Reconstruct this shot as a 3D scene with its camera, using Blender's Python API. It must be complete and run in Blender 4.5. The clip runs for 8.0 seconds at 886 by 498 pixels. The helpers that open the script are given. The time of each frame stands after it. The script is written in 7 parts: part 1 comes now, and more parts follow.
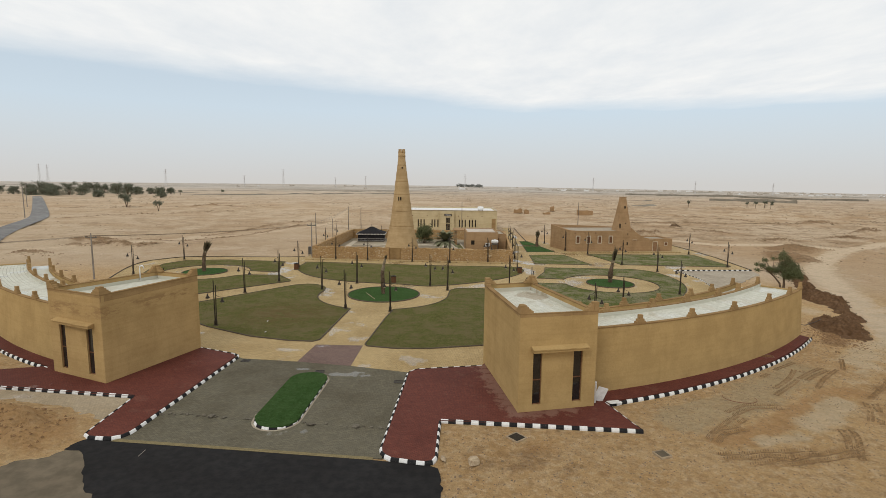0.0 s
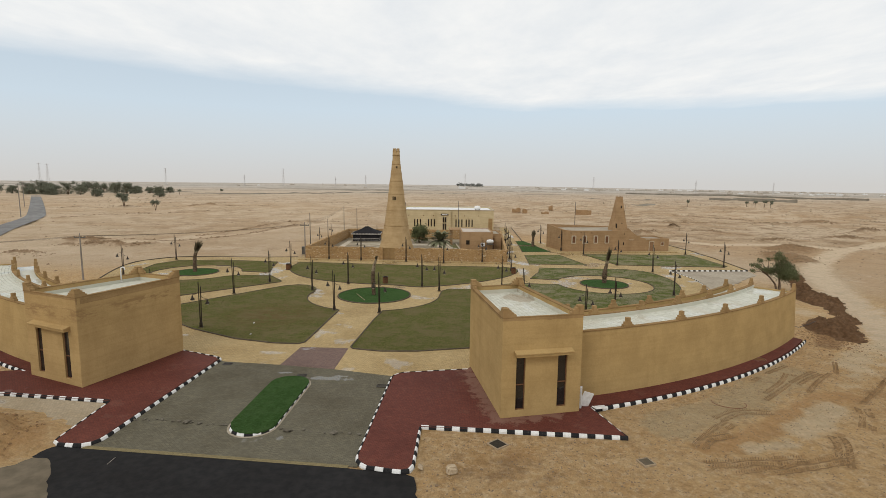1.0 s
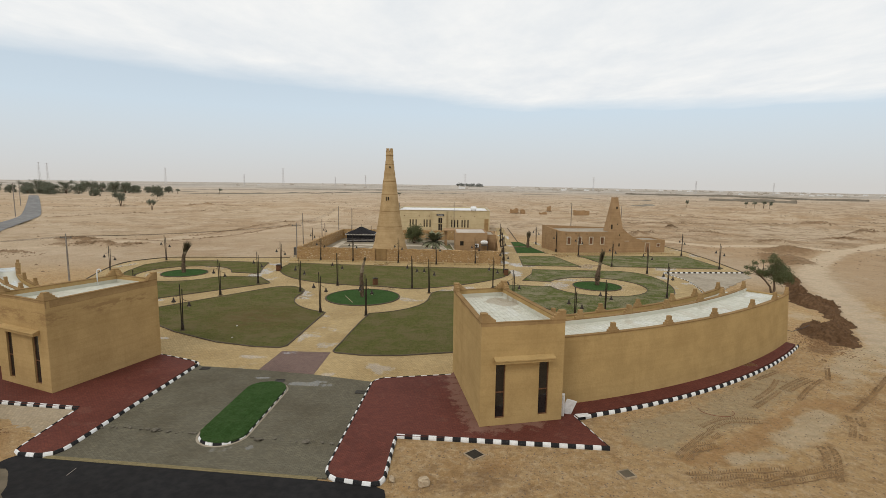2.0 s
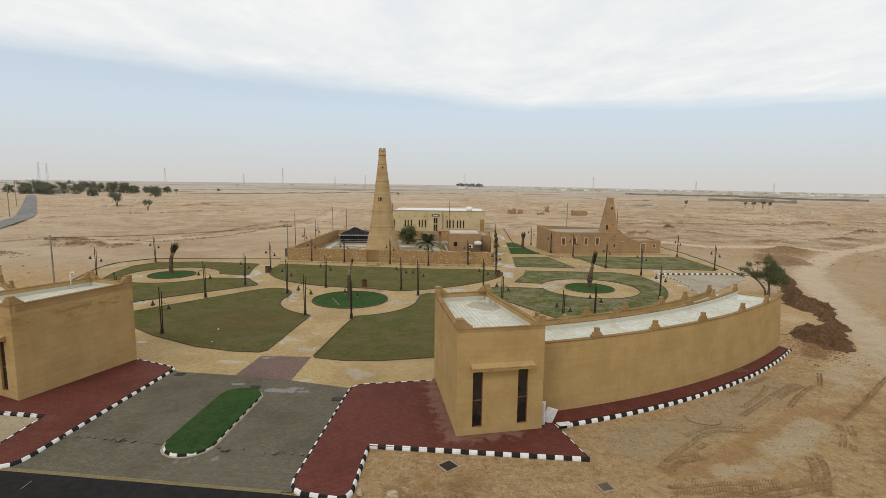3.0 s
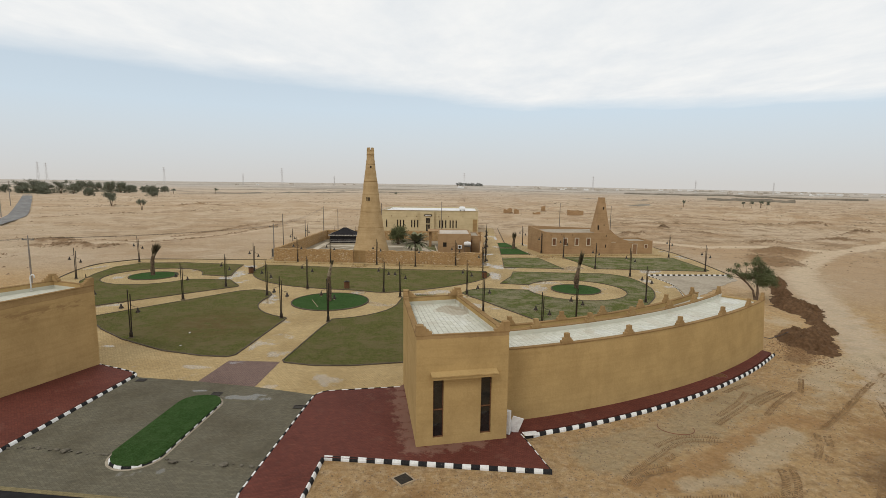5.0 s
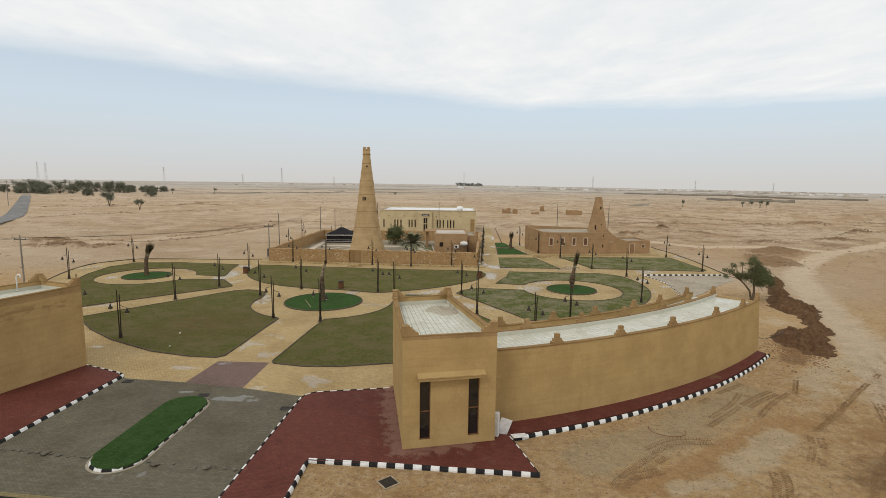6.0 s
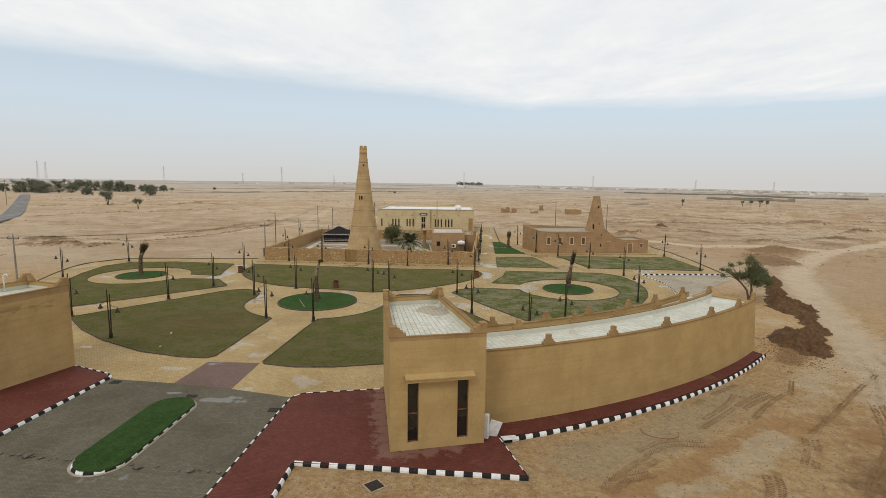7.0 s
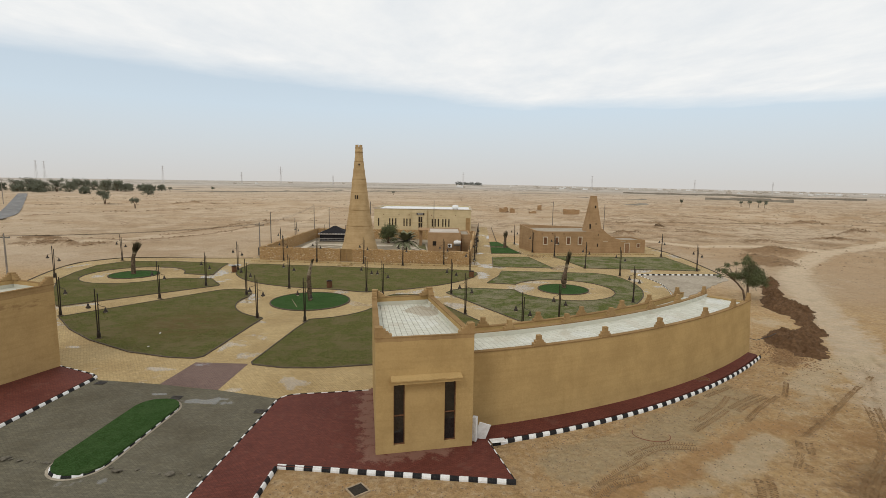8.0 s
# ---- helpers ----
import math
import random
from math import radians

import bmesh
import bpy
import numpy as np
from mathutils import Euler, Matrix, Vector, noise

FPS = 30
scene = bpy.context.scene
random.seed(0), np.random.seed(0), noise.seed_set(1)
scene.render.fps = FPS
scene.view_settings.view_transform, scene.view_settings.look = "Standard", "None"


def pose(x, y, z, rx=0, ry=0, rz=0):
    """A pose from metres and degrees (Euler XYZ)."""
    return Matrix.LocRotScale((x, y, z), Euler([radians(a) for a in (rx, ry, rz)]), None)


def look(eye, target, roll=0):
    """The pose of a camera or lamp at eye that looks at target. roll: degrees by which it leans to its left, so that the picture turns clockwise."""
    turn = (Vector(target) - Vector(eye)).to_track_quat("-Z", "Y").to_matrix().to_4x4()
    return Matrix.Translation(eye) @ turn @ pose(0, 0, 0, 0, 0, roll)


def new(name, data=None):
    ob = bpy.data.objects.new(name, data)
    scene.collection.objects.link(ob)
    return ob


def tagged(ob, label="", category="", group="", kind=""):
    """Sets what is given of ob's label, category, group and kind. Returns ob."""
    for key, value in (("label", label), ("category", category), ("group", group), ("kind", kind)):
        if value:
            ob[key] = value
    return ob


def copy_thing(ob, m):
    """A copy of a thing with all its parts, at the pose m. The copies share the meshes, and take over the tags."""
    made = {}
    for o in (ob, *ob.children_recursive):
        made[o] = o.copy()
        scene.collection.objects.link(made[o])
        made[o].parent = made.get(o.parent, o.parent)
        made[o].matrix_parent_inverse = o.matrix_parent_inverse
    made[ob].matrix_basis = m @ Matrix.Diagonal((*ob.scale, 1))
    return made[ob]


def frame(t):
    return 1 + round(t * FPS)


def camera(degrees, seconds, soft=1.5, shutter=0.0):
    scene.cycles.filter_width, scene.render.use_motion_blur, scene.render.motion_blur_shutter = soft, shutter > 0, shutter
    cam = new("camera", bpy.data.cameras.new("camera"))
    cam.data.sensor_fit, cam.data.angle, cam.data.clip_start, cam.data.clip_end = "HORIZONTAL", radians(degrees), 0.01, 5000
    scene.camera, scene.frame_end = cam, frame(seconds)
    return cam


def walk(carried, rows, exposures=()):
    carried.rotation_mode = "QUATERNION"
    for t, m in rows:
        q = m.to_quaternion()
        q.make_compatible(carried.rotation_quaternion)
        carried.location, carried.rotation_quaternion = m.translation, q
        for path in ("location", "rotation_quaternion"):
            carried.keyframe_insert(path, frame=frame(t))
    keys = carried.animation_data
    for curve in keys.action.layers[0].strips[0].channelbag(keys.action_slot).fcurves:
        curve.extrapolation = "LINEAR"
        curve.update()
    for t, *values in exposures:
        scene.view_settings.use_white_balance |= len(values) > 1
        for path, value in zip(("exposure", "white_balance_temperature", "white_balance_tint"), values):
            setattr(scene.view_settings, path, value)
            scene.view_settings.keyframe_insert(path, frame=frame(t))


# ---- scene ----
cam = camera(82.0, 8.0, 0.5)
PATH = [
    (0, (0.054, -0.565, 15.706), (0.006, 1.418, 15.449), 0.6),
    (0.5, (0.675, -0.18, 15.739), (0.626, 1.803, 15.481), 0.6),
    (1, (1.332, 0.3, 15.788), (1.282, 2.282, 15.528), 0.6),
    (1.5, (2.034, 0.822, 15.833), (1.984, 2.805, 15.573), 0.7),
    (3, (4.303, 2.581, 15.943), (4.251, 4.563, 15.683), 0.7),
    (3.5, (5.036, 3.111, 15.994), (4.984, 5.093, 15.733), 0.7),
    (4, (5.678, 3.485, 16.03), (5.625, 5.467, 15.769), 0.7),
    (4.5, (6.241, 3.715, 16.045), (6.188, 5.697, 15.783), 0.7),
    (6, (7.499, 4.402, 15.935), (7.446, 6.384, 15.673), 0.7),
    (6.5, (7.809, 4.663, 15.926), (7.756, 6.645, 15.661), 0.8),
    (7, (8.184, 4.897, 15.892), (8.13, 6.878, 15.627), 0.7),
    (7.5, (8.536, 5.157, 15.827), (8.482, 7.139, 15.563), 0.7),
    (8, (8.872, 5.464, 15.782), (8.821, 7.445, 15.517), 0.8),
]
walk(cam, [(t, look(eye, target, roll)) for t, eye, target, roll in PATH])

# ---- light ----
SUN_DIR = Vector((-0.35, -0.58, 0.74)).normalized()
world = bpy.data.worlds.new("sky")
scene.world = world
world.use_nodes = True
wn, wl = world.node_tree.nodes, world.node_tree.links
wn.clear()


def wnode(kind, **inputs):
    n = wn.new(kind)
    for k, v in inputs.items():
        n.inputs[k].default_value = v
    return n


def wmath(op, a, b=None, clamp=False):
    n = wn.new("ShaderNodeMath")
    n.operation, n.use_clamp = op, clamp
    for k, v in enumerate((a, b)):
        if v is None:
            continue
        if isinstance(v, (int, float)):
            n.inputs[k].default_value = v
        else:
            wl.new(v, n.inputs[k])
    return n.outputs[0]


sky = wn.new("ShaderNodeTexSky")
sky.sky_type, sky.sun_disc = "NISHITA", False
sky.sun_elevation = math.asin(SUN_DIR.z)
sky.sun_rotation = math.atan2(SUN_DIR.x, SUN_DIR.y)
sky.air_density, sky.dust_density, sky.ozone_density = 1.0, 2.5, 1.0
coord = wn.new("ShaderNodeTexCoord")
split = wn.new("ShaderNodeSeparateXYZ")
wl.new(coord.outputs["Generated"], split.inputs[0])
up = wmath("MAXIMUM", split.outputs[2], 0.015)
px, py = wmath("DIVIDE", split.outputs[0], up), wmath("DIVIDE", split.outputs[1], up)
plane = wn.new("ShaderNodeCombineXYZ")
wl.new(px, plane.inputs[0])
wl.new(py, plane.inputs[1])
wob = wnode("ShaderNodeTexNoise", Scale=0.45, Detail=5.0, Roughness=0.6)
wl.new(plane.outputs[0], wob.inputs["Vector"])
# the front of the cloud deck lies ahead, nearer on the left than on the right
aside = wmath("SUBTRACT", px, 0.9)
lean = wmath("MINIMUM", wmath("MULTIPLY", aside, 0.74), wmath("MULTIPLY", aside, -0.3))
front = wmath("ADD", wmath("ADD", lean, 6.95), wmath("MULTIPLY", wmath("SUBTRACT", wob.outputs[0], 0.5), 1.9))
deck = wmath("MULTIPLY", wmath("SUBTRACT", front, py), 0.85)
deck = wmath("ADD", deck, 0.5, True)
puff = wnode("ShaderNodeTexNoise", Scale=1.6, Detail=7.0, Roughness=0.62)
pmap = wn.new("ShaderNodeMapping")
pmap.inputs["Scale"].default_value = (1.0, 0.55, 1.0)
pmap.inputs["Rotation"].default_value = (0, 0, 0.5)
wl.new(plane.outputs[0], pmap.inputs[0])
wl.new(pmap.outputs[0], puff.inputs["Vector"])
thick = wn.new("ShaderNodeMapRange")
thick.inputs["From Min"].default_value, thick.inputs["From Max"].default_value = 0.3, 0.7
thick.inputs["To Min"].default_value, thick.inputs["To Max"].default_value = 0.86, 1.0
wl.new(puff.outputs[0], thick.inputs[0])
cloud_lum = wn.new("ShaderNodeMix")
cloud_lum.data_type = "RGBA"
cloud_lum.inputs[6].default_value = (0.80, 0.825, 0.845, 1)
cloud_lum.inputs[7].default_value = (0.93, 0.93, 0.915, 1)
cshape = wn.new("ShaderNodeMapRange")
cshape.inputs["From Min"].default_value, cshape.inputs["From Max"].default_value = 0.25, 0.7
wl.new(puff.outputs[0], cshape.inputs[0])
wl.new(cshape.outputs[0], cloud_lum.inputs[0])
# dust veil that whitens the sky towards the horizon
veil = wn.new("ShaderNodeMapRange")
veil.interpolation_type = "SMOOTHSTEP"
veil.inputs["From Min"].default_value, veil.inputs["From Max"].default_value = 0.0, 0.22
veil.inputs["To Min"].default_value, veil.inputs["To Max"].default_value = 0.96, 0.72
wl.new(split.outputs[2], veil.inputs[0])
bg_sky = wn.new("ShaderNodeBackground")
bg_sky.inputs[1].default_value = 0.10
wl.new(sky.outputs[0], bg_sky.inputs[0])
veil_col = wn.new("ShaderNodeMix")
veil_col.data_type = "RGBA"
veil_col.inputs[6].default_value = (0.645, 0.63, 0.605, 1)
veil_col.inputs[7].default_value = (0.68, 0.785, 0.87, 1)
vh = wn.new("ShaderNodeMapRange")
vh.inputs["From Min"].default_value, vh.inputs["From Max"].default_value = 0.0, 0.13
wl.new(split.outputs[2], vh.inputs[0])
wl.new(vh.outputs[0], veil_col.inputs[0])
bg_veil = wnode("ShaderNodeBackground", Strength=1.0)
wl.new(veil_col.outputs[2], bg_veil.inputs[0])
bg_cloud = wnode("ShaderNodeBackground", Strength=1.0)
wl.new(cloud_lum.outputs[2], bg_cloud.inputs[0])
mix1, mix2 = wn.new("ShaderNodeMixShader"), wn.new("ShaderNodeMixShader")
wl.new(veil.outputs[0], mix1.inputs[0])
wl.new(bg_sky.outputs[0], mix1.inputs[1])
wl.new(bg_veil.outputs[0], mix1.inputs[2])
wl.new(wmath("MULTIPLY", deck, thick.outputs[0]), mix2.inputs[0])
wl.new(mix1.outputs[0], mix2.inputs[1])
wl.new(bg_cloud.outputs[0], mix2.inputs[2])
wout = wn.new("ShaderNodeOutputWorld")
wl.new(mix2.outputs[0], wout.inputs[0])

sun = new("sun", bpy.data.lights.new("sun", "SUN"))
sun.data.energy, sun.data.angle, sun.data.color = 0.85, radians(14), (1.0, 0.95, 0.88)
sun.matrix_world = look((0, 0, 60), Vector((0, 0, 60)) - SUN_DIR)
scene.view_settings.exposure = 0.0

# ---- materials ----


class Mat:
    """A small builder of node materials in world-sized coordinates."""

    def __init__(self, name, rough=0.85, metal=0.0, space="Object"):
        self.m = bpy.data.materials.new(name)
        self.m.use_nodes = True
        self.n, self.l = self.m.node_tree.nodes, self.m.node_tree.links
        self.b = self.n["Principled BSDF"]
        self.b.inputs["Roughness"].default_value, self.b.inputs["Metallic"].default_value = rough, metal
        self.b.inputs["Specular IOR Level"].default_value = 0.12 if rough > 0.65 else 0.4
        self.geo = self.n.new("ShaderNodeNewGeometry")
        self.co = self.n.new("ShaderNodeTexCoord")
        self.at = self.co.outputs["Object"] if space == "Object" else self.geo.outputs["Position"]

    def mapped(self, scale=(1, 1, 1), rot=(0, 0, 0), loc=(0, 0, 0)):
        n = self.n.new("ShaderNodeMapping")
        n.inputs["Scale"].default_value, n.inputs["Rotation"].default_value, n.inputs["Location"].default_value = scale, rot, loc
        self.l.new(self.at, n.inputs[0])
        return n.outputs[0]

    def noise(self, scale, detail=4.0, rough=0.55, vec=None, lo=0.3, hi=0.7, dist=0.0):
        n = self.n.new("ShaderNodeTexNoise")
        n.inputs["Scale"].default_value, n.inputs["Detail"].default_value, n.inputs["Roughness"].default_value = scale, detail, rough
        n.inputs["Distortion"].default_value = dist
        self.l.new(vec or self.at, n.inputs["Vector"])
        # fractal noise keeps close to its mean: stretch it
        return self.ranged(n.outputs[0], 0.5 + (lo - 0.5) * 0.62, 0.5 + (hi - 0.5) * 0.62)

    def ranged(self, v, lo, hi, to0=0.0, to1=1.0):
        n = self.n.new("ShaderNodeMapRange")
        for k, x in zip(("From Min", "From Max", "To Min", "To Max"), (lo, hi, to0, to1)):
            n.inputs[k].default_value = x
        self.l.new(v, n.inputs[0])
        return n.outputs[0]

    def voronoi(self, scale, vec=None, feature="F1", out="Distance"):
        n = self.n.new("ShaderNodeTexVoronoi")
        n.feature = feature
        n.inputs["Scale"].default_value = scale
        self.l.new(vec or self.at, n.inputs["Vector"])
        return n.outputs[out]

    def brick(self, w, h, mortar, c1, c2, cm, vec=None, offset=0.5, bias=0.0):
        n = self.n.new("ShaderNodeTexBrick")
        n.offset = offset
        n.inputs["Scale"].default_value = 1.0
        for k, x in (("Brick Width", w), ("Row Height", h), ("Mortar Size", mortar), ("Mortar Smooth", 0.3), ("Bias", bias)):
            n.inputs[k].default_value = x
        for k, c in (("Color1", c1), ("Color2", c2), ("Mortar", cm)):
            n.inputs[k].default_value = (*c, 1)
        self.l.new(vec or self.at, n.inputs["Vector"])
        return n.outputs["Color"], n.outputs["Fac"]

    def rand(self, island=False):
        if island:
            return self.geo.outputs["Random Per Island"]
        return self.n.new("ShaderNodeObjectInfo").outputs["Random"]

    def mix(self, fac, a, b, blend="MIX"):
        n = self.n.new("ShaderNodeMix")
        n.data_type, n.blend_type = "RGBA", blend
        for v, k in ((fac, 0), (a, 6), (b, 7)):
            if isinstance(v, (int, float)):
                n.inputs[k].default_value = v
            elif isinstance(v, tuple):
                n.inputs[k].default_value = (*v, 1)
            else:
                self.l.new(v, n.inputs[k])
        return n.outputs[2]

    def calc(self, op, a, b=0.0, clamp=False):
        n = self.n.new("ShaderNodeMath")
        n.operation, n.use_clamp = op, clamp
        for k, v in enumerate((a, b)):
            if isinstance(v, (int, float)):
                n.inputs[k].default_value = v
            else:
                self.l.new(v, n.inputs[k])
        return n.outputs[0]

    def axis(self, k):
        n = self.n.new("ShaderNodeSeparateXYZ")
        self.l.new(self.at, n.inputs[0])
        return n.outputs[k]

    def bump(self, height, strength=0.4, dist=0.02):
        n = self.n.new("ShaderNodeBump")
        n.inputs["Strength"].default_value, n.inputs["Distance"].default_value = strength, dist
        self.l.new(height, n.inputs["Height"])
        self.l.new(n.outputs[0], self.b.inputs["Normal"])
        return self

    def colour(self, c):
        if isinstance(c, tuple):
            self.b.inputs["Base Color"].default_value = (*c, 1)
        else:
            self.l.new(c, self.b.inputs["Base Color"])
        return self

    def gloss(self, v):
        self.l.new(v, self.b.inputs["Specular IOR Level"])
        return self

    def attr(self, name):
        n = self.n.new("ShaderNodeAttribute")
        n.attribute_name = name
        return n.outputs["Fac"]

    def rough(self, v):
        self.l.new(v, self.b.inputs["Roughness"])
        return self


def speckled(name, c1, c2, scale=6.0, rough=0.85, metal=0.0, big=0.5, bump=0.2):
    m = Mat(name, rough, metal, "World")
    col = m.mix(m.noise(scale), c1, c2)
    col = m.mix(m.noise(scale * 0.13, 3.0, lo=0.35, hi=0.75), col, m.mix(1.0, col, (big + 0.3, big + 0.28, big + 0.26), "MULTIPLY"))
    m.colour(col).bump(m.noise(scale * 3), bump, 0.01)
    return m.m


# desert sand: pale crust, brown churned soil, scrub streaks and painted haze far off, damp and tracked patches near the
# gate
def sand_material():
    m = Mat("sand", 0.95, 0.0, "World")
    m.b.inputs["Specular IOR Level"].default_value = 0.04
    big = m.noise(0.05, 6.0, 0.62, lo=0.36, hi=0.66)
    mid = m.noise(0.45, 7.0, 0.7, lo=0.36, hi=0.66)
    fine = m.noise(3.2, 8.0, 0.78, lo=0.32, hi=0.68)
    grit = m.noise(11.0, 5.0, 0.75, lo=0.35, hi=0.65)
    near = m.mix(big, (0.665, 0.44, 0.215), (0.565, 0.355, 0.163))
    near = m.mix(m.calc("MULTIPLY", mid, 0.6), near, (0.705, 0.50, 0.28))
    near = m.mix(m.calc("MULTIPLY", m.noise(2.3, 7.0, 0.72, m.mapped((1, 1, 1), (0, 0, 0), (4, 7, 0)), 0.52, 0.64), 0.55), near, (0.76, 0.585, 0.375))
    near = m.mix(m.calc("MULTIPLY", m.noise(1.5, 8.0, 0.75, m.mapped((1, 1, 1), (0, 0, 0), (8, 3, 0)), 0.53, 0.66), 0.5), near, (0.40, 0.25, 0.12))
    # the open plain: pale crust, desaturated for haze, blotched with stony and scrubby ground, calmer towards the west
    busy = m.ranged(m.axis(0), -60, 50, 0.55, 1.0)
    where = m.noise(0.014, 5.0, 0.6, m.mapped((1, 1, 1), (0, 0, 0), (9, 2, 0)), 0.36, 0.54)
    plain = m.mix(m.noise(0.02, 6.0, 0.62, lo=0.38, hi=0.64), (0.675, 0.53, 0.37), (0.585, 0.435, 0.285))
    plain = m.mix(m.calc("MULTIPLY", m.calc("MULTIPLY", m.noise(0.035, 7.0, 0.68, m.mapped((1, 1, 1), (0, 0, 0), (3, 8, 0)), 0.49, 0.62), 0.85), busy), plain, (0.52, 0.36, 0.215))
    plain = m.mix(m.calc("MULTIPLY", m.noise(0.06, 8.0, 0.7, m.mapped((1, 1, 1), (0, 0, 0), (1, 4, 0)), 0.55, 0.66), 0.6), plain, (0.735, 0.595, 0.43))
    spots = m.calc("MULTIPLY", m.calc("MULTIPLY", m.noise(0.13, 9.0, 0.74, lo=0.5, hi=0.62), where), busy)
    plain = m.mix(m.calc("MULTIPLY", spots, 0.9), plain, (0.36, 0.25, 0.15))
    specks = m.calc("MULTIPLY", m.noise(0.7, 8.0, 0.76, m.mapped((1, 1, 1), (0, 0, 0), (6, 1, 0)), 0.56, 0.66), m.ranged(where, 0, 1, 0.3, 1.0))
    plain = m.mix(m.calc("MULTIPLY", m.calc("MULTIPLY", specks, busy), 0.75), plain, (0.31, 0.22, 0.135))
    # haze painted into the ground: tones ramp to paler grey with distance
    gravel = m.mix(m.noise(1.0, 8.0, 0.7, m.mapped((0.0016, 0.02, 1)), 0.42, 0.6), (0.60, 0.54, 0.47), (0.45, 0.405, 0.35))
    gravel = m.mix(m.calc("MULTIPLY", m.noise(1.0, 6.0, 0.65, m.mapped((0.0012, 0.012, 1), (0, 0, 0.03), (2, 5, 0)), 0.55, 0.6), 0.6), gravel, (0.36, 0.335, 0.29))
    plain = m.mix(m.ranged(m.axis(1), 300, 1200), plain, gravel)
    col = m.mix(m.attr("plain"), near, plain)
    col = m.mix(m.calc("MULTIPLY", fine, 0.45), col, m.mix(1.0, col, (0.64, 0.59, 0.53), "MULTIPLY"))
    col = m.mix(m.calc("MULTIPLY", grit, 0.4), col, m.mix(1.0, col, (0.66, 0.62, 0.58), "MULTIPLY"))
    patchy = m.noise(1.4, 8.0, 0.76, lo=0.36, hi=0.62)
    ragged = m.calc("SUBTRACT", m.noise(0.5, 9.0, 0.74, lo=0.2, hi=0.8), 0.5)

    coarse = m.noise(0.4, 9.0, 0.76, m.mapped((1, 1, 1), (0, 0, 0), (2, 6, 0)), 0.44, 0.64)

    def zone(name, colour, strength):
        a = m.attr(name)
        f = m.calc("ADD", a, m.calc("MULTIPLY", ragged, m.calc("MINIMUM", m.calc("MULTIPLY", a, 3.0), 0.8)))
        f = m.calc("MULTIPLY", m.calc("MULTIPLY", m.ranged(f, 0.3, 0.72), strength), m.ranged(patchy, 0, 1, 0.75, 1.0))
        shade = m.calc("MAXIMUM", m.calc("MULTIPLY", fine, 0.5), m.calc("MULTIPLY", coarse, 0.55))
        return m.mix(f, col, m.mix(shade, colour, tuple(c * 0.62 for c in colour)))

    col = zone("tan", (0.565, 0.39, 0.23), 0.85)
    col = zone("pale", (0.76, 0.60, 0.415), 1.0)
    col = zone("brown", (0.27, 0.16, 0.08), 0.8)
    col = zone("rust", (0.52, 0.30, 0.13), 0.75)
    col = zone("olive", (0.53, 0.415, 0.25), 0.75)
    col = zone("clay", (0.72, 0.565, 0.365), 0.85)
    # pressed wheel lines
    rut = m.calc("MULTIPLY", m.attr("rut"), m.noise(0.7, 6.0, 0.7, lo=0.34, hi=0.6))
    col = m.mix(m.calc("MULTIPLY", rut, 0.7), col, m.mix(1.0, col, (0.66, 0.58, 0.5), "MULTIPLY"))
    pebbles = m.ranged(m.voronoi(6.0), 0.0, 0.15, 1.0, 0.0)
    pebbles = m.calc("MULTIPLY", pebbles, m.noise(0.5, 3.0, lo=0.48, hi=0.66))
    col = m.mix(m.calc("MULTIPLY", pebbles, 0.5), col, (0.46, 0.37, 0.26))
    m.colour(col)
    relief = m.calc("ADD", m.noise(1.3, 9.0, 0.72, lo=0.2, hi=0.8), m.calc("MULTIPLY", pebbles, 0.3))
    relief = m.calc("ADD", relief, m.calc("MULTIPLY", grit, 0.2))
    relief = m.calc("ADD", relief, m.calc("MULTIPLY", m.noise(0.28, 6.0, 0.65, lo=0.2, hi=0.8), 3.2))
    m.bump(relief, 1.0, 0.2)
    return m.m


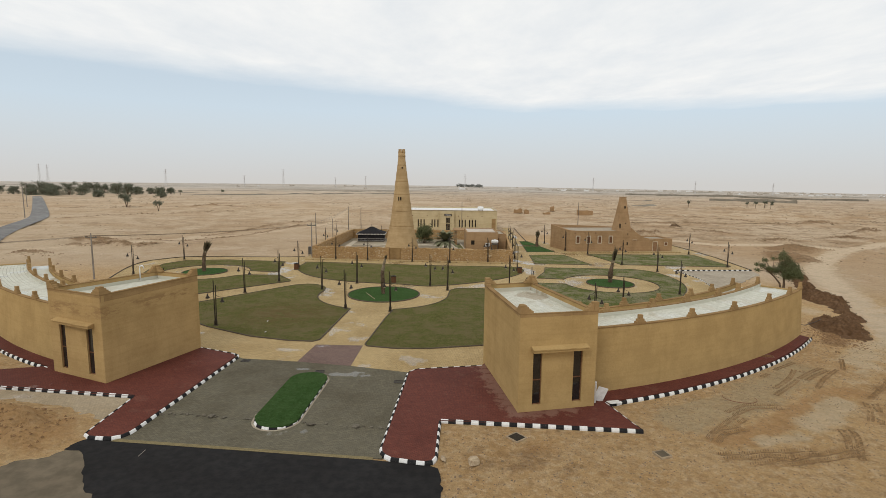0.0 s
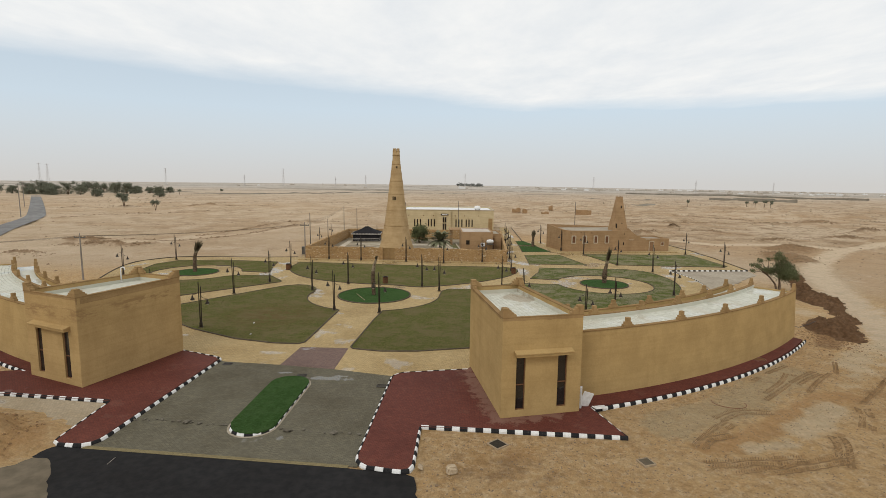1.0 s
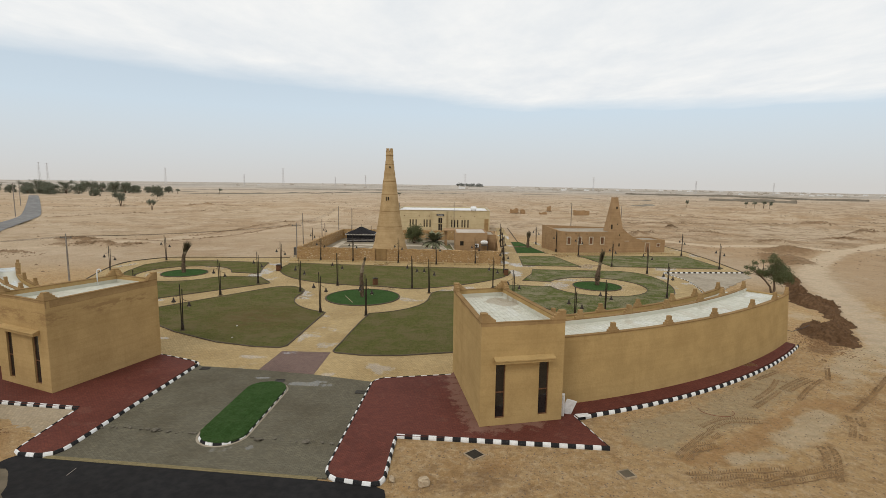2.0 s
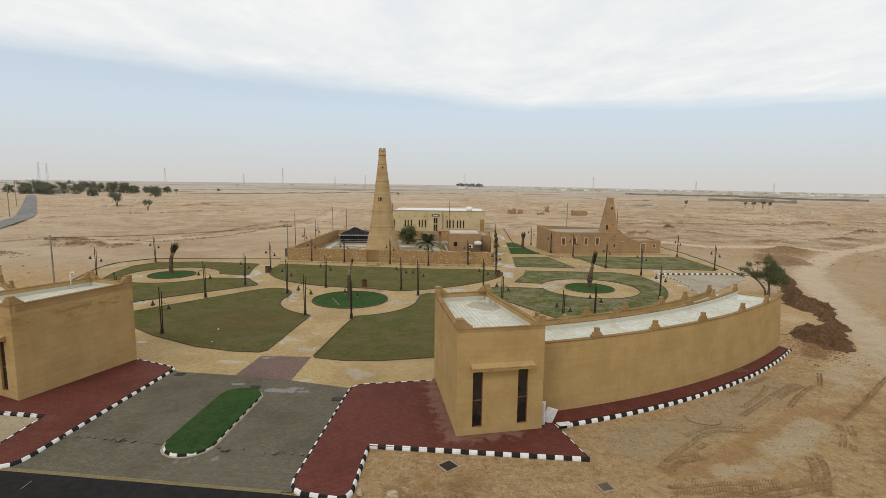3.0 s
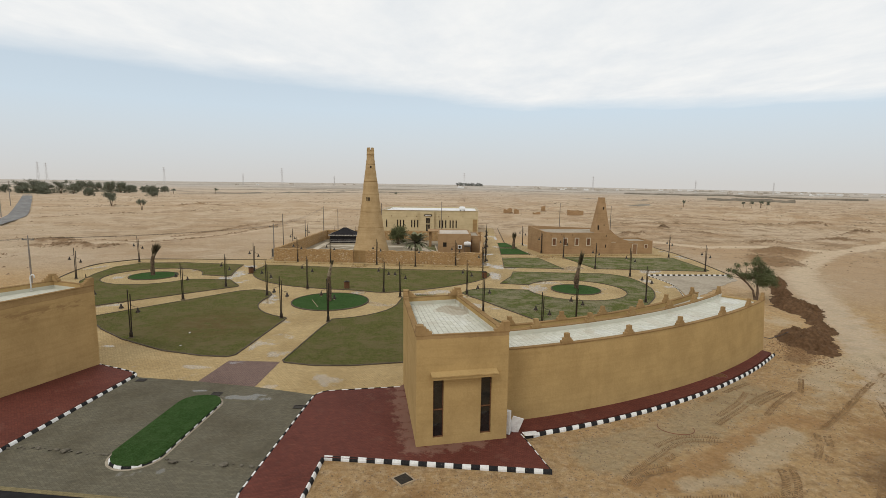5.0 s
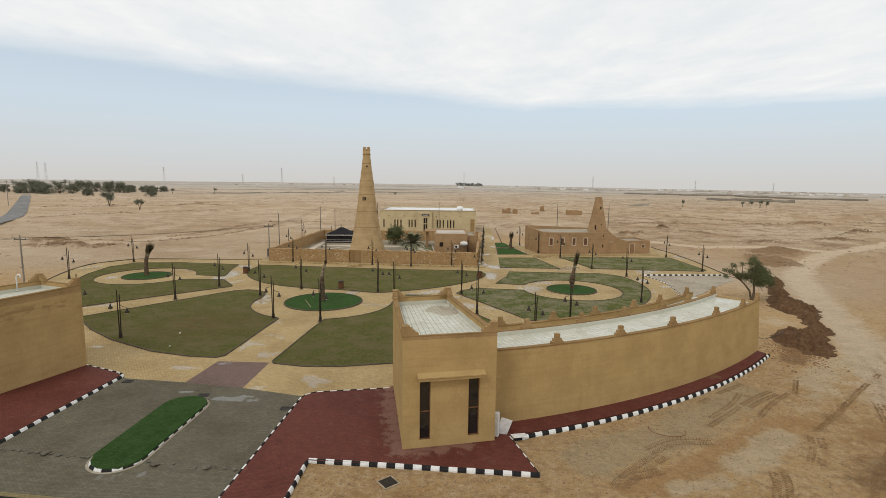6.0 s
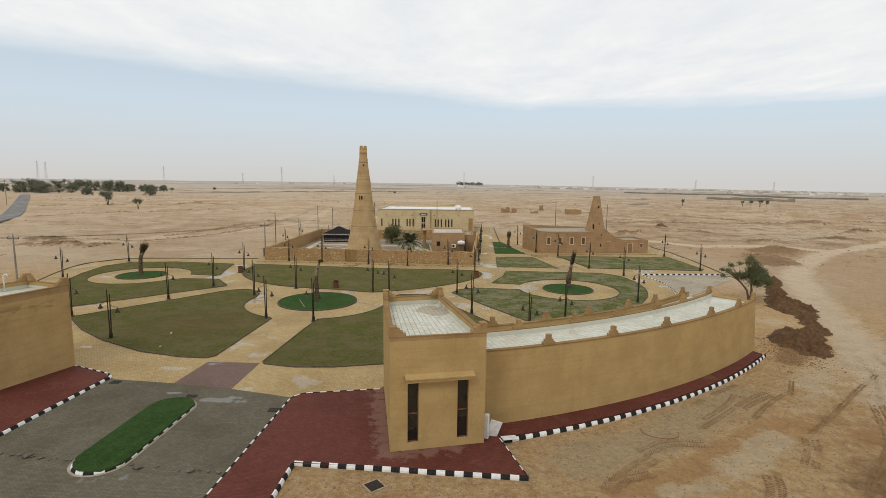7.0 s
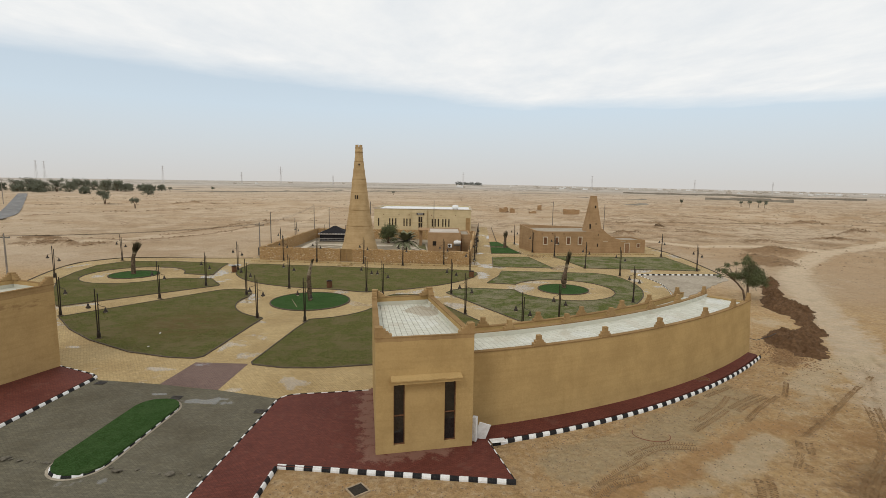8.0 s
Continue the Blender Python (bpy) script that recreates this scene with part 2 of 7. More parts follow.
def paver_material(name, c1, c2, cm, w, h, rot, stain, rough=0.8, wet=0.62, dust=0.0, joint=0.014, puddles=()):
    m = Mat(name, rough, 0.0, "World")
    vec = m.mapped((1, 1, 1), (0, 0, rot))
    col, gap = m.brick(w, h, joint, c1, c2, cm, vec)
    col = m.mix(m.calc("MULTIPLY", m.noise(0.16, 5.0, 0.6, lo=0.42, hi=0.7), 0.6), col, m.mix(1.0, col, stain, "MULTIPLY"))
    col = m.mix(m.calc("MULTIPLY", m.noise(1.7, 5.0, 0.65, lo=0.4, hi=0.75), 0.4), col, m.mix(1.0, col, (1.3, 1.25, 1.18), "MULTIPLY"))
    col = m.mix(m.calc("MULTIPLY", m.noise(6.0, 5.0, 0.7, lo=0.45, hi=0.7), 0.4), col, m.mix(1.0, col, (0.7, 0.7, 0.7), "MULTIPLY"))
    if dust:
        # cement dust left along the foot of the gatehouse wall
        near = None
        for cx, cy in ((2.5, 41.6), (2.7, 40.4), (2.9, 39.4), (3.1, 38.4), (3.3, 37.4), (3.5, 36.4), (3.7, 35.4), (3.9, 34.4), (4.1, 33.4), (4.5, 32.6), (5.6, 32.9), (6.8, 33.1), (8.2, 33.4)):
            far = m.n.new("ShaderNodeVectorMath")
            far.operation = "DISTANCE"
            m.l.new(m.at, far.inputs[0])
            far.inputs[1].default_value = (cx, cy, 0.15)
            near = far.outputs["Value"] if near is None else m.calc("MINIMUM", near, far.outputs["Value"])
        spill = m.calc("ADD", near, m.calc("MULTIPLY", m.noise(1.6, 8.0, 0.76, lo=0.2, hi=0.8), 1.5))
        col = m.mix(m.calc("MULTIPLY", m.ranged(spill, 1.2, 1.65, 1.0, 0.0), dust), col, (0.25, 0.15, 0.11))
        col = m.mix(m.calc("MULTIPLY", m.noise(0.5, 6.0, 0.7, m.mapped((1, 1, 1), (0, 0, 0), (5, 1, 0)), 0.66, 0.7), dust * 0.15), col, (0.24, 0.155, 0.12))
    damp = m.noise(0.13, 5.0, 0.6, m.mapped((1, 1, 1), (0, 0, 0.3), (7, 3, 0)), wet, wet + 0.04)
    for cx, cy, rx, ry, turn in puddles:
        vec_p = m.mapped((1 / rx, 1 / ry, 0), (0, 0, 0), (0, 0, 0))
        shift = m.n.new("ShaderNodeVectorMath")
        shift.operation = "DISTANCE"
        m.l.new(vec_p, shift.inputs[0])
        shift.inputs[1].default_value = (cx / rx, cy / ry, 0)
        edge = m.calc("ADD", shift.outputs["Value"], m.calc("MULTIPLY", m.noise(1.2, 5.0, 0.65, lo=0.2, hi=0.8), 0.9))
        damp = m.calc("MAXIMUM", damp, m.ranged(edge, 0.9, 1.05, 1.0, 0.0))
    col = m.mix(m.calc("MULTIPLY", damp, 0.35), col, m.mix(1.0, col, (0.6, 0.6, 0.6), "MULTIPLY"))
    m.colour(col)
    m.rough(m.ranged(damp, 0, 1, rough, 0.12))
    m.gloss(m.ranged(damp, 0, 1, 0.1, 0.7))
    m.bump(m.calc("SUBTRACT", m.noise(9.0), m.calc("MULTIPLY", gap, 1.5)), 0.3, 0.012)
    return m.m


def grass_material(name, c1, c2, dry, amount, rows_turn=0.2):
    m = Mat(name, 0.95, 0.0, "World")
    m.b.inputs["Specular IOR Level"].default_value = 0.03
    col = m.mix(m.noise(2.6, 7.0, 0.75, lo=0.34, hi=0.66), c1, c2)
    col = m.mix(m.noise(12.0, 5.0, 0.75, lo=0.3, hi=0.7), col, m.mix(1.0, col, (0.5, 0.52, 0.42), "MULTIPLY"))
    patch = m.noise(0.3, 7.0, 0.72, lo=0.44, hi=0.64)
    rows = m.noise(1.0, 6.0, 0.72, m.mapped((0.55, 0.9, 1), (0, 0, rows_turn)), 0.5, 0.62)
    col = m.mix(m.calc("MULTIPLY", patch, amount), col, dry)
    col = m.mix(m.calc("MULTIPLY", rows, amount * 0.7), col, dry)
    if amount > 0.5:
        # a trampled dry patch in the largest lawn
        far = m.n.new("ShaderNodeVectorMath")
        far.operation = "DISTANCE"
        m.l.new(m.at, far.inputs[0])
        far.inputs[1].default_value = (-20.0, 58.5, 0)
        worn = m.calc("MULTIPLY", m.ranged(far.outputs["Value"], 2.0, 8.5, 1.0, 0.0), m.noise(0.9, 6.0, 0.7, lo=0.3, hi=0.6))
        col = m.mix(m.calc("MULTIPLY", worn, 0.8), col, (0.15, 0.105, 0.045))
    m.colour(col).bump(m.noise(26.0, 5.0, 0.75), 0.9, 0.05)
    return m.m


def render_material(name, c1, c2, streak, courses=0.45, washed=False):
    """Cement render over block courses, trowelled, with patches and a few rain stains."""
    m = Mat(name, 0.92, 0.0, "World")
    m.b.inputs["Specular IOR Level"].default_value = 0.06
    col = m.mix(m.noise(0.5, 6.0, 0.65, lo=0.35, hi=0.7), c1, c2)
    col = m.mix(m.calc("MULTIPLY", m.noise(1.0, 4.0, 0.6, m.mapped((1.3, 1.3, 0.16)), 0.58, 0.8), 0.25), col, m.mix(1.0, col, streak, "MULTIPLY"))
    band = m.noise(1.0, 4.0, 0.65, m.mapped((0.16, 0.16, 4.2)), 0.47, 0.66)
    col = m.mix(m.calc("MULTIPLY", band, courses), col, m.mix(1.0, col, (0.82, 0.78, 0.72), "MULTIPLY"))
    col = m.mix(m.calc("MULTIPLY", m.noise(8.0, 6.0, 0.75), 0.35), col, m.mix(1.0, col, (0.8, 0.78, 0.74), "MULTIPLY"))
    if washed:
        # a band where the render has washed off the blocks
        z = m.axis(2)
        belt = m.calc("MULTIPLY", m.ranged(z, 4.9, 5.5), m.ranged(z, 6.0, 6.3, 1.0, 0.0))
        belt = m.calc("MULTIPLY", belt, m.noise(1.0, 7.0, 0.72, m.mapped((0.45, 0.45, 1.6)), 0.46, 0.6))
        col = m.mix(m.calc("MULTIPLY", belt, 0.75), col, (0.27, 0.165, 0.075))
    m.colour(col).bump(m.calc("ADD", m.noise(5.0, 6.0, 0.7, lo=0.2, hi=0.8), m.calc("MULTIPLY", band, 0.15)), 0.35, 0.03)
    return m.m


def stone_material():
    m = Mat("rubble_stone", 0.9, 0.0, "World")
    vec = m.mapped((3.4, 3.4, 6.2))
    cell = m.voronoi(1.0, vec, "F1", "Color")
    sep = m.n.new("ShaderNodeSeparateXYZ")
    m.l.new(cell, sep.inputs[0])
    edge = m.ranged(m.voronoi(1.0, vec, "DISTANCE_TO_EDGE"), 0.02, 0.09)
    col = m.mix(sep.outputs[0], (0.40, 0.24, 0.10), (0.51, 0.34, 0.165))
    col = m.mix(m.ranged(sep.outputs[1], 0.9, 0.97), col, (0.62, 0.50, 0.33))
    col = m.mix(edge, (0.27, 0.165, 0.082), col)
    m.colour(col).bump(edge, 0.8, 0.05)
    return m.m


SAND = sand_material()
YELLOW = paver_material("yellow_pavers", (0.475, 0.35, 0.172), (0.385, 0.28, 0.135), (0.22, 0.16, 0.085), 0.30, 0.16, 0.12, (0.72, 0.68, 0.62), 0.8, 0.635, puddles=((-15.5, 45.3, 1.7, 0.8, 0), (-26.6, 50.3, 1.4, 0.5, 0), (-12.7, 50.7, 0.6, 1.5, 0), (-7.7, 41.6, 0.9, 0.7, 0), (-7.2, 75.6, 1.8, 2.2, 0), (8.2, 74.0, 2.2, 1.0, 0), (12.1, 67.7, 1.2, 0.9, 0), (-29.6, 88.0, 1.0, 4.0, 0), (18.9, 80.8, 3.0, 4.2, 0), (21.2, 85.4, 4.0, 2.0, 0), (13.4, 91.0, 1.8, 6.0, 0), (38.6, 88.5, 1.8, 2.6, 0), (18.2, 150.0, 1.6, 9.0, 0), (-31.0, 88.5, 1.6, 4.5, 0)))
PURPLE = paver_material("plum_pavers", (0.115, 0.07, 0.062), (0.155, 0.10, 0.086), (0.22, 0.16, 0.125), 0.22, 0.11, 0.1, (0.75, 0.74, 0.74), 0.8, 0.6)
REDPAVE = paver_material("red_pavers", (0.150, 0.046, 0.032), (0.118, 0.036, 0.026), (0.066, 0.025, 0.019), 0.22, 0.11, 0.05, (0.72, 0.68, 0.66), 0.72, 0.72, 0.55, joint=0.01)
GREYPAVE = paver_material("grey_pavers", (0.150, 0.134, 0.094), (0.116, 0.104, 0.073), (0.075, 0.066, 0.046), 0.23, 0.115, -0.08, (0.62, 0.58, 0.52), 0.8, 0.78, joint=0.009, puddles=((-8.6, 39.4, 3.2, 0.6, 0), (-7.9, 39.9, 1.0, 0.5, 0), (-12.6, 40.5, 0.8, 0.3, 0), (-9.4, 29.7, 0.35, 0.5, 0)))
ASPHALT = speckled("fresh_asphalt", (0.0135, 0.013, 0.013), (0.021, 0.0195, 0.019), 2.0, 0.8)
OLD_ASPHALT = speckled("worn_asphalt", (0.115, 0.094, 0.064), (0.16, 0.128, 0.088), 1.2, 0.9)
CONCRETE = speckled("pale_concrete", (0.40, 0.345, 0.265), (0.32, 0.27, 0.20), 2.0, 0.9)
DUSTY_PAVE = paver_material("dusty_pavers", (0.40, 0.325, 0.225), (0.33, 0.265, 0.18), (0.30, 0.24, 0.16), 0.24, 0.12, 0.3, (0.7, 0.66, 0.58), 0.9, 0.75, joint=0.02)
DULL_YELLOW = paver_material("dull_yellow_pavers", (0.23, 0.185, 0.095), (0.185, 0.15, 0.078), (0.14, 0.115, 0.06), 0.30, 0.16, 0.1, (0.75, 0.72, 0.68), 0.85, 0.75)
GRASS = grass_material("lawn_grass", (0.142, 0.146, 0.044), (0.19, 0.182, 0.064), (0.19, 0.15, 0.075), 0.7)
YOUNG_GRASS = grass_material("young_lawn_grass", (0.128, 0.152, 0.042), (0.19, 0.196, 0.066), (0.265, 0.23, 0.14), 0.9)
TURF = grass_material("green_turf", (0.054, 0.112, 0.032), (0.074, 0.142, 0.044), (0.085, 0.135, 0.05), 0.25)
EDGING = speckled("dark_edging", (0.085, 0.068, 0.048), (0.13, 0.105, 0.075), 3.0, 0.9)
RENDER = render_material("ochre_render", (0.465, 0.322, 0.142), (0.40, 0.273, 0.118), (0.8, 0.76, 0.7), 0.24)
WASHED = render_material("washed_render", (0.465, 0.318, 0.144), (0.405, 0.272, 0.12), (0.8, 0.76, 0.7), 0.3, True)
CREST = render_material("weathered_render", (0.37, 0.245, 0.115), (0.30, 0.195, 0.09), (0.8, 0.76, 0.7))
COPING = render_material("brown_coping", (0.30, 0.19, 0.085), (0.24, 0.15, 0.066), (0.8, 0.78, 0.75))
MUD = render_material("mud_render", (0.385, 0.25, 0.135), (0.32, 0.205, 0.108), (0.86, 0.84, 0.8))
MINARET = render_material("minaret_render", (0.48, 0.34, 0.18), (0.40, 0.275, 0.14), (0.82, 0.78, 0.72))
CREAM = render_material("cream_render", (0.565, 0.47, 0.29), (0.50, 0.412, 0.25), (0.9, 0.88, 0.84))
STONE = stone_material()
IRON = speckled("dark_iron", (0.035, 0.028, 0.022), (0.055, 0.042, 0.032), 8.0, 0.5, 0.6)
STEEL = speckled("weathered_steel", (0.10, 0.095, 0.085), (0.16, 0.15, 0.135), 6.0, 0.55, 0.7)
WHITE = speckled("white_paint", (0.78, 0.78, 0.76), (0.66, 0.65, 0.62), 5.0, 0.6, 0.0, 0.6)
BLACK = speckled("black_paint", (0.018, 0.018, 0.019), (0.035, 0.034, 0.034), 6.0, 0.55)
DOOR_WOOD = speckled("light_brown_wood", (0.24, 0.135, 0.07), (0.30, 0.18, 0.10), 6.0, 0.7)
WOOD = speckled("brown_wood", (0.13, 0.06, 0.03), (0.19, 0.095, 0.05), 9.0, 0.7)
BARK = speckled("palm_bark", (0.11, 0.075, 0.05), (0.19, 0.135, 0.09), 7.0, 0.95, 0.0, 0.4, 0.8)
SACK = speckled("sackcloth", (0.30, 0.25, 0.17), (0.22, 0.18, 0.12), 7.0, 0.95)
SOIL = speckled("churned_soil", (0.10, 0.055, 0.027), (0.16, 0.093, 0.049), 3.0, 1.0, 0.0, 0.5, 0.9)
POLE_WOOD = speckled("grey_pole", (0.24, 0.21, 0.18), (0.31, 0.28, 0.24), 5.0, 0.8)


def glass_material(name, tint, rough=0.08):
    m = Mat(name, rough)
    m.colour(m.mix(m.noise(1.2), tint, tuple(c * 1.8 for c in tint)))
    m.b.inputs["Specular IOR Level"].default_value = 0.6
    return m.m


GLASS = glass_material("dark_glass", (0.012, 0.011, 0.010))
LANTERN_GLASS = glass_material("frosted_glass", (0.45, 0.43, 0.38), 0.35)


def tile_material():
    m = Mat("roof_tile", 0.55, 0.0, "World")
    col = m.mix(m.rand(True), (0.50, 0.49, 0.405), (0.585, 0.575, 0.485))
    col = m.mix(m.calc("MULTIPLY", m.noise(0.45, 5.0, 0.6, lo=0.60, hi=0.66), 0.55), col, (0.50, 0.46, 0.37))
    far = m.n.new("ShaderNodeVectorMath")
    far.operation = "DISTANCE"
    m.l.new(m.at, far.inputs[0])
    far.inputs[1].default_value = (6.7, 41.6, 6.5)
    pool = m.calc("ADD", far.outputs["Value"], m.calc("MULTIPLY", m.noise(0.9, 5.0, 0.6), 1.6))
    col = m.mix(m.calc("MULTIPLY", m.ranged(pool, 2.1, 2.3, 1.0, 0.0), 0.75), col, (0.36, 0.30, 0.215))
    m.colour(col).bump(m.noise(9.0), 0.1, 0.01)
    m.rough(m.ranged(m.noise(0.3, 4.0, 0.5, m.mapped((1, 1, 1), (0, 0, 0), (4, 9, 0)), 0.6, 0.64), 0, 1, 0.6, 0.15))
    m.b.inputs["Specular IOR Level"].default_value = 0.2
    return m.m


TILE = tile_material()
GROUT = speckled("tile_grout", (0.27, 0.24, 0.19), (0.22, 0.2, 0.16), 4.0, 0.9)

# ---- mesh helpers ----


def part(name, bm, material, parent=None, label="", smooth=False):
    me = bpy.data.meshes.new(name)
    bmesh.ops.recalc_face_normals(bm, faces=bm.faces)
    if smooth:
        for f in bm.faces:
            f.smooth = True
    bm.to_mesh(me)
    bm.free()
    me.materials.append(material)
    ob = new(name, me)
    if parent is not None:
        ob.parent = parent
    if label:
        ob["label"] = label
    return ob


def thing(name, at, label, category, group="", kind=""):
    ob = tagged(new(name), label, category, group, kind)
    ob.matrix_basis = at if isinstance(at, Matrix) else pose(*at)
    return ob


def box(bm, a, b, m=None):
    x0, y0, z0 = a
    x1, y1, z1 = b
    vs = [bm.verts.new(p) for p in ((x0, y0, z0), (x1, y0, z0), (x1, y1, z0), (x0, y1, z0), (x0, y0, z1), (x1, y0, z1), (x1, y1, z1), (x0, y1, z1))]
    if m is not None:
        for v in vs:
            v.co = m @ v.co
    for f in ((0, 3, 2, 1), (4, 5, 6, 7), (0, 1, 5, 4), (1, 2, 6, 5), (2, 3, 7, 6), (3, 0, 4, 7)):
        bm.faces.new([vs[i] for i in f])
    return vs


def prism(bm, pts, z0, z1):
    lo = [bm.verts.new((p[0], p[1], z0)) for p in pts]
    hi = [bm.verts.new((p[0], p[1], z1)) for p in pts]
    bm.faces.new(hi)
    bm.faces.new(lo[::-1])
    for i in range(len(pts)):
        j = (i + 1) % len(pts)
        bm.faces.new((lo[i], lo[j], hi[j], hi[i]))


def tube(bm, path, radii, n=8, cap=True):
    """A round bar along points, with a radius for each."""
    rings = []
    path = [Vector(p) for p in path]
    for i, p in enumerate(path):
        d = (path[min(i + 1, len(path) - 1)] - path[max(i - 1, 0)]).normalized()
        side = d.cross(Vector((0, 0, 1)))
        side = side.normalized() if side.length > 0.05 else Vector((1, 0, 0))
        upv = side.cross(d).normalized()
        r = radii[i] if isinstance(radii, (list, tuple)) else radii
        rings.append([bm.verts.new(p + r * (math.cos(2 * math.pi * k / n) * side + math.sin(2 * math.pi * k / n) * upv)) for k in range(n)])
    for a, b in zip(rings, rings[1:]):
        for k in range(n):
            bm.faces.new((a[k], a[(k + 1) % n], b[(k + 1) % n], b[k]))
    if cap:
        bm.faces.new(rings[0][::-1])
        bm.faces.new(rings[-1])


def lathe(bm, profile, n=24, at=(0, 0, 0), squash=1.0):
    """A turned shape from (radius, height) pairs."""
    rings = []
    for r, z in profile:
        rings.append([bm.verts.new((at[0] + r * math.cos(2 * math.pi * k / n), at[1] + squash * r * math.sin(2 * math.pi * k / n), at[2] + z)) for k in range(n)])
    for a, b in zip(rings, rings[1:]):
        for k in range(n):
            bm.faces.new((a[k], a[(k + 1) % n], b[(k + 1) % n], b[k]))
    bm.faces.new(rings[0][::-1])
    bm.faces.new(rings[-1])


def lump(bm, at, size, seed, n=1):
    """An uneven stone or clod."""
    rnd = random.Random(seed)
    made = bmesh.ops.create_icosphere(bm, subdivisions=n, radius=1.0)["verts"]
    turn = Euler((rnd.uniform(-0.3, 0.3), rnd.uniform(-0.3, 0.3), rnd.uniform(0, 6.28))).to_matrix()
    for v in made:
        k = rnd.uniform(0.72, 1.12)
        v.co = turn @ Vector((v.co.x * size[0] * k, v.co.y * size[1] * k, v.co.z * size[2] * k)) + Vector(at)


def arc(c, r, a0, a1, n):
    """Points on a circle; angles in degrees, counted from -y towards +x."""
    out = []
    for i in range(n + 1):
        a = radians(a0 + (a1 - a0) * i / n)
        out.append((c[0] + r * math.sin(a), c[1] - r * math.cos(a)))
    return out


def smooth_line(pts, closed=True, steps=5):
    """A soft curve through the points (Catmull-Rom)."""
    out, n = [], len(pts)
    rng = range(n) if closed else range(n - 1)
    for i in rng:
        p = [Vector(pts[(i + k) % n] if closed else pts[min(max(i + k, 0), n - 1)]) for k in (-1, 0, 1, 2)]
        for s in range(steps):
            t = s / steps
            out.append(tuple(0.5 * ((2 * p[1]) + (-p[0] + p[2]) * t + (2 * p[0] - 5 * p[1] + 4 * p[2] - p[3]) * t * t + (-p[0] + 3 * p[1] - 3 * p[2] + p[3]) * t ** 3)))
    if not closed:
        out.append(tuple(pts[-1]))
    return out


def slab(name, pts, z0, z1, material, label, category, kind="structure"):
    bm = bmesh.new()
    prism(bm, pts, z0, z1)
    return tagged(part(name, bm, material), label, category, "", kind)


def offset_line(pts, d, closed):
    """The line moved sideways by d to its left."""
    out, n = [], len(pts)
    for i in range(n):
        a = Vector(pts[(i - 1) % n] if closed or i else pts[0])
        b = Vector(pts[(i + 1) % n] if closed or i < n - 1 else pts[-1])
        t = (b - a).normalized()
        out.append((pts[i][0] - t.y * d, pts[i][1] + t.x * d))
    return out


def strip(bm, pts, w, z0, z1, closed=False):
    """A band of width w along a line."""
    a, b = offset_line(pts, w / 2, closed), offset_line(pts, -w / 2, closed)
    v = [[bm.verts.new((*p, z)) for p in q] for q, z in ((a, z0), (b, z0), (b, z1), (a, z1))]
    n = len(pts)
    for i in range(n if closed else n - 1):
        j = (i + 1) % n
        for k in range(4):
            q = (k + 1) % 4
            bm.faces.new((v[k][i], v[k][j], v[q][j], v[q][i]))
    if not closed:
        for i in (0, -1):
            bm.faces.new([v[k][i] for k in range(4)])


# ---- the ground ----


def value_noise(x, y, seed):
    xi, yi = np.floor(x).astype(np.int64), np.floor(y).astype(np.int64)
    fx, fy = x - xi, y - yi
    fx, fy = fx * fx * (3 - 2 * fx), fy * fy * (3 - 2 * fy)

    def h(a, b):
        k = (a * 374761393 + b * 668265263 + seed * 974711) & 0x7FFFFFFF
        k = ((k ^ (k >> 13)) * 1274126177) & 0x7FFFFFFF
        return ((k ^ (k >> 16)) & 0xFFFF) / 65535.0

    return (h(xi, yi) * (1 - fx) + h(xi + 1, yi) * fx) * (1 - fy) + (h(xi, yi + 1) * (1 - fx) + h(xi + 1, yi + 1) * fx) * fy


def fbm(x, y, seed, octaves=4):
    s, a = 0.0, 1.0
    for k in range(octaves):
        s = s + a * (value_noise(x * 2 ** k, y * 2 ** k, seed + k) - 0.5)
        a *= 0.5
    return s


def ease(v, a, b):
    t = np.clip((v - a) / (b - a), 0, 1)
    return t * t * (3 - 2 * t)


def bulge(x, y, cx, cy, rx, ry, turn=0.0):
    c, s = math.cos(turn), math.sin(turn)
    u, v = ((x - cx) * c + (y - cy) * s) / rx, (-(x - cx) * s + (y - cy) * c) / ry
    return np.exp(-(u * u + v * v) * 1.5)


def near_line(x, y, pts):
    """Distance to a broken line."""
    best = np.full(np.shape(x), 1e9)
    for (ax, ay), (bx, by) in zip(pts, pts[1:]):
        dx, dy = bx - ax, by - ay
        t = np.clip(((x - ax) * dx + (y - ay) * dy) / (dx * dx + dy * dy), 0, 1)
        best = np.minimum(best, np.hypot(x - ax - t * dx, y - ay - t * dy))
    return best


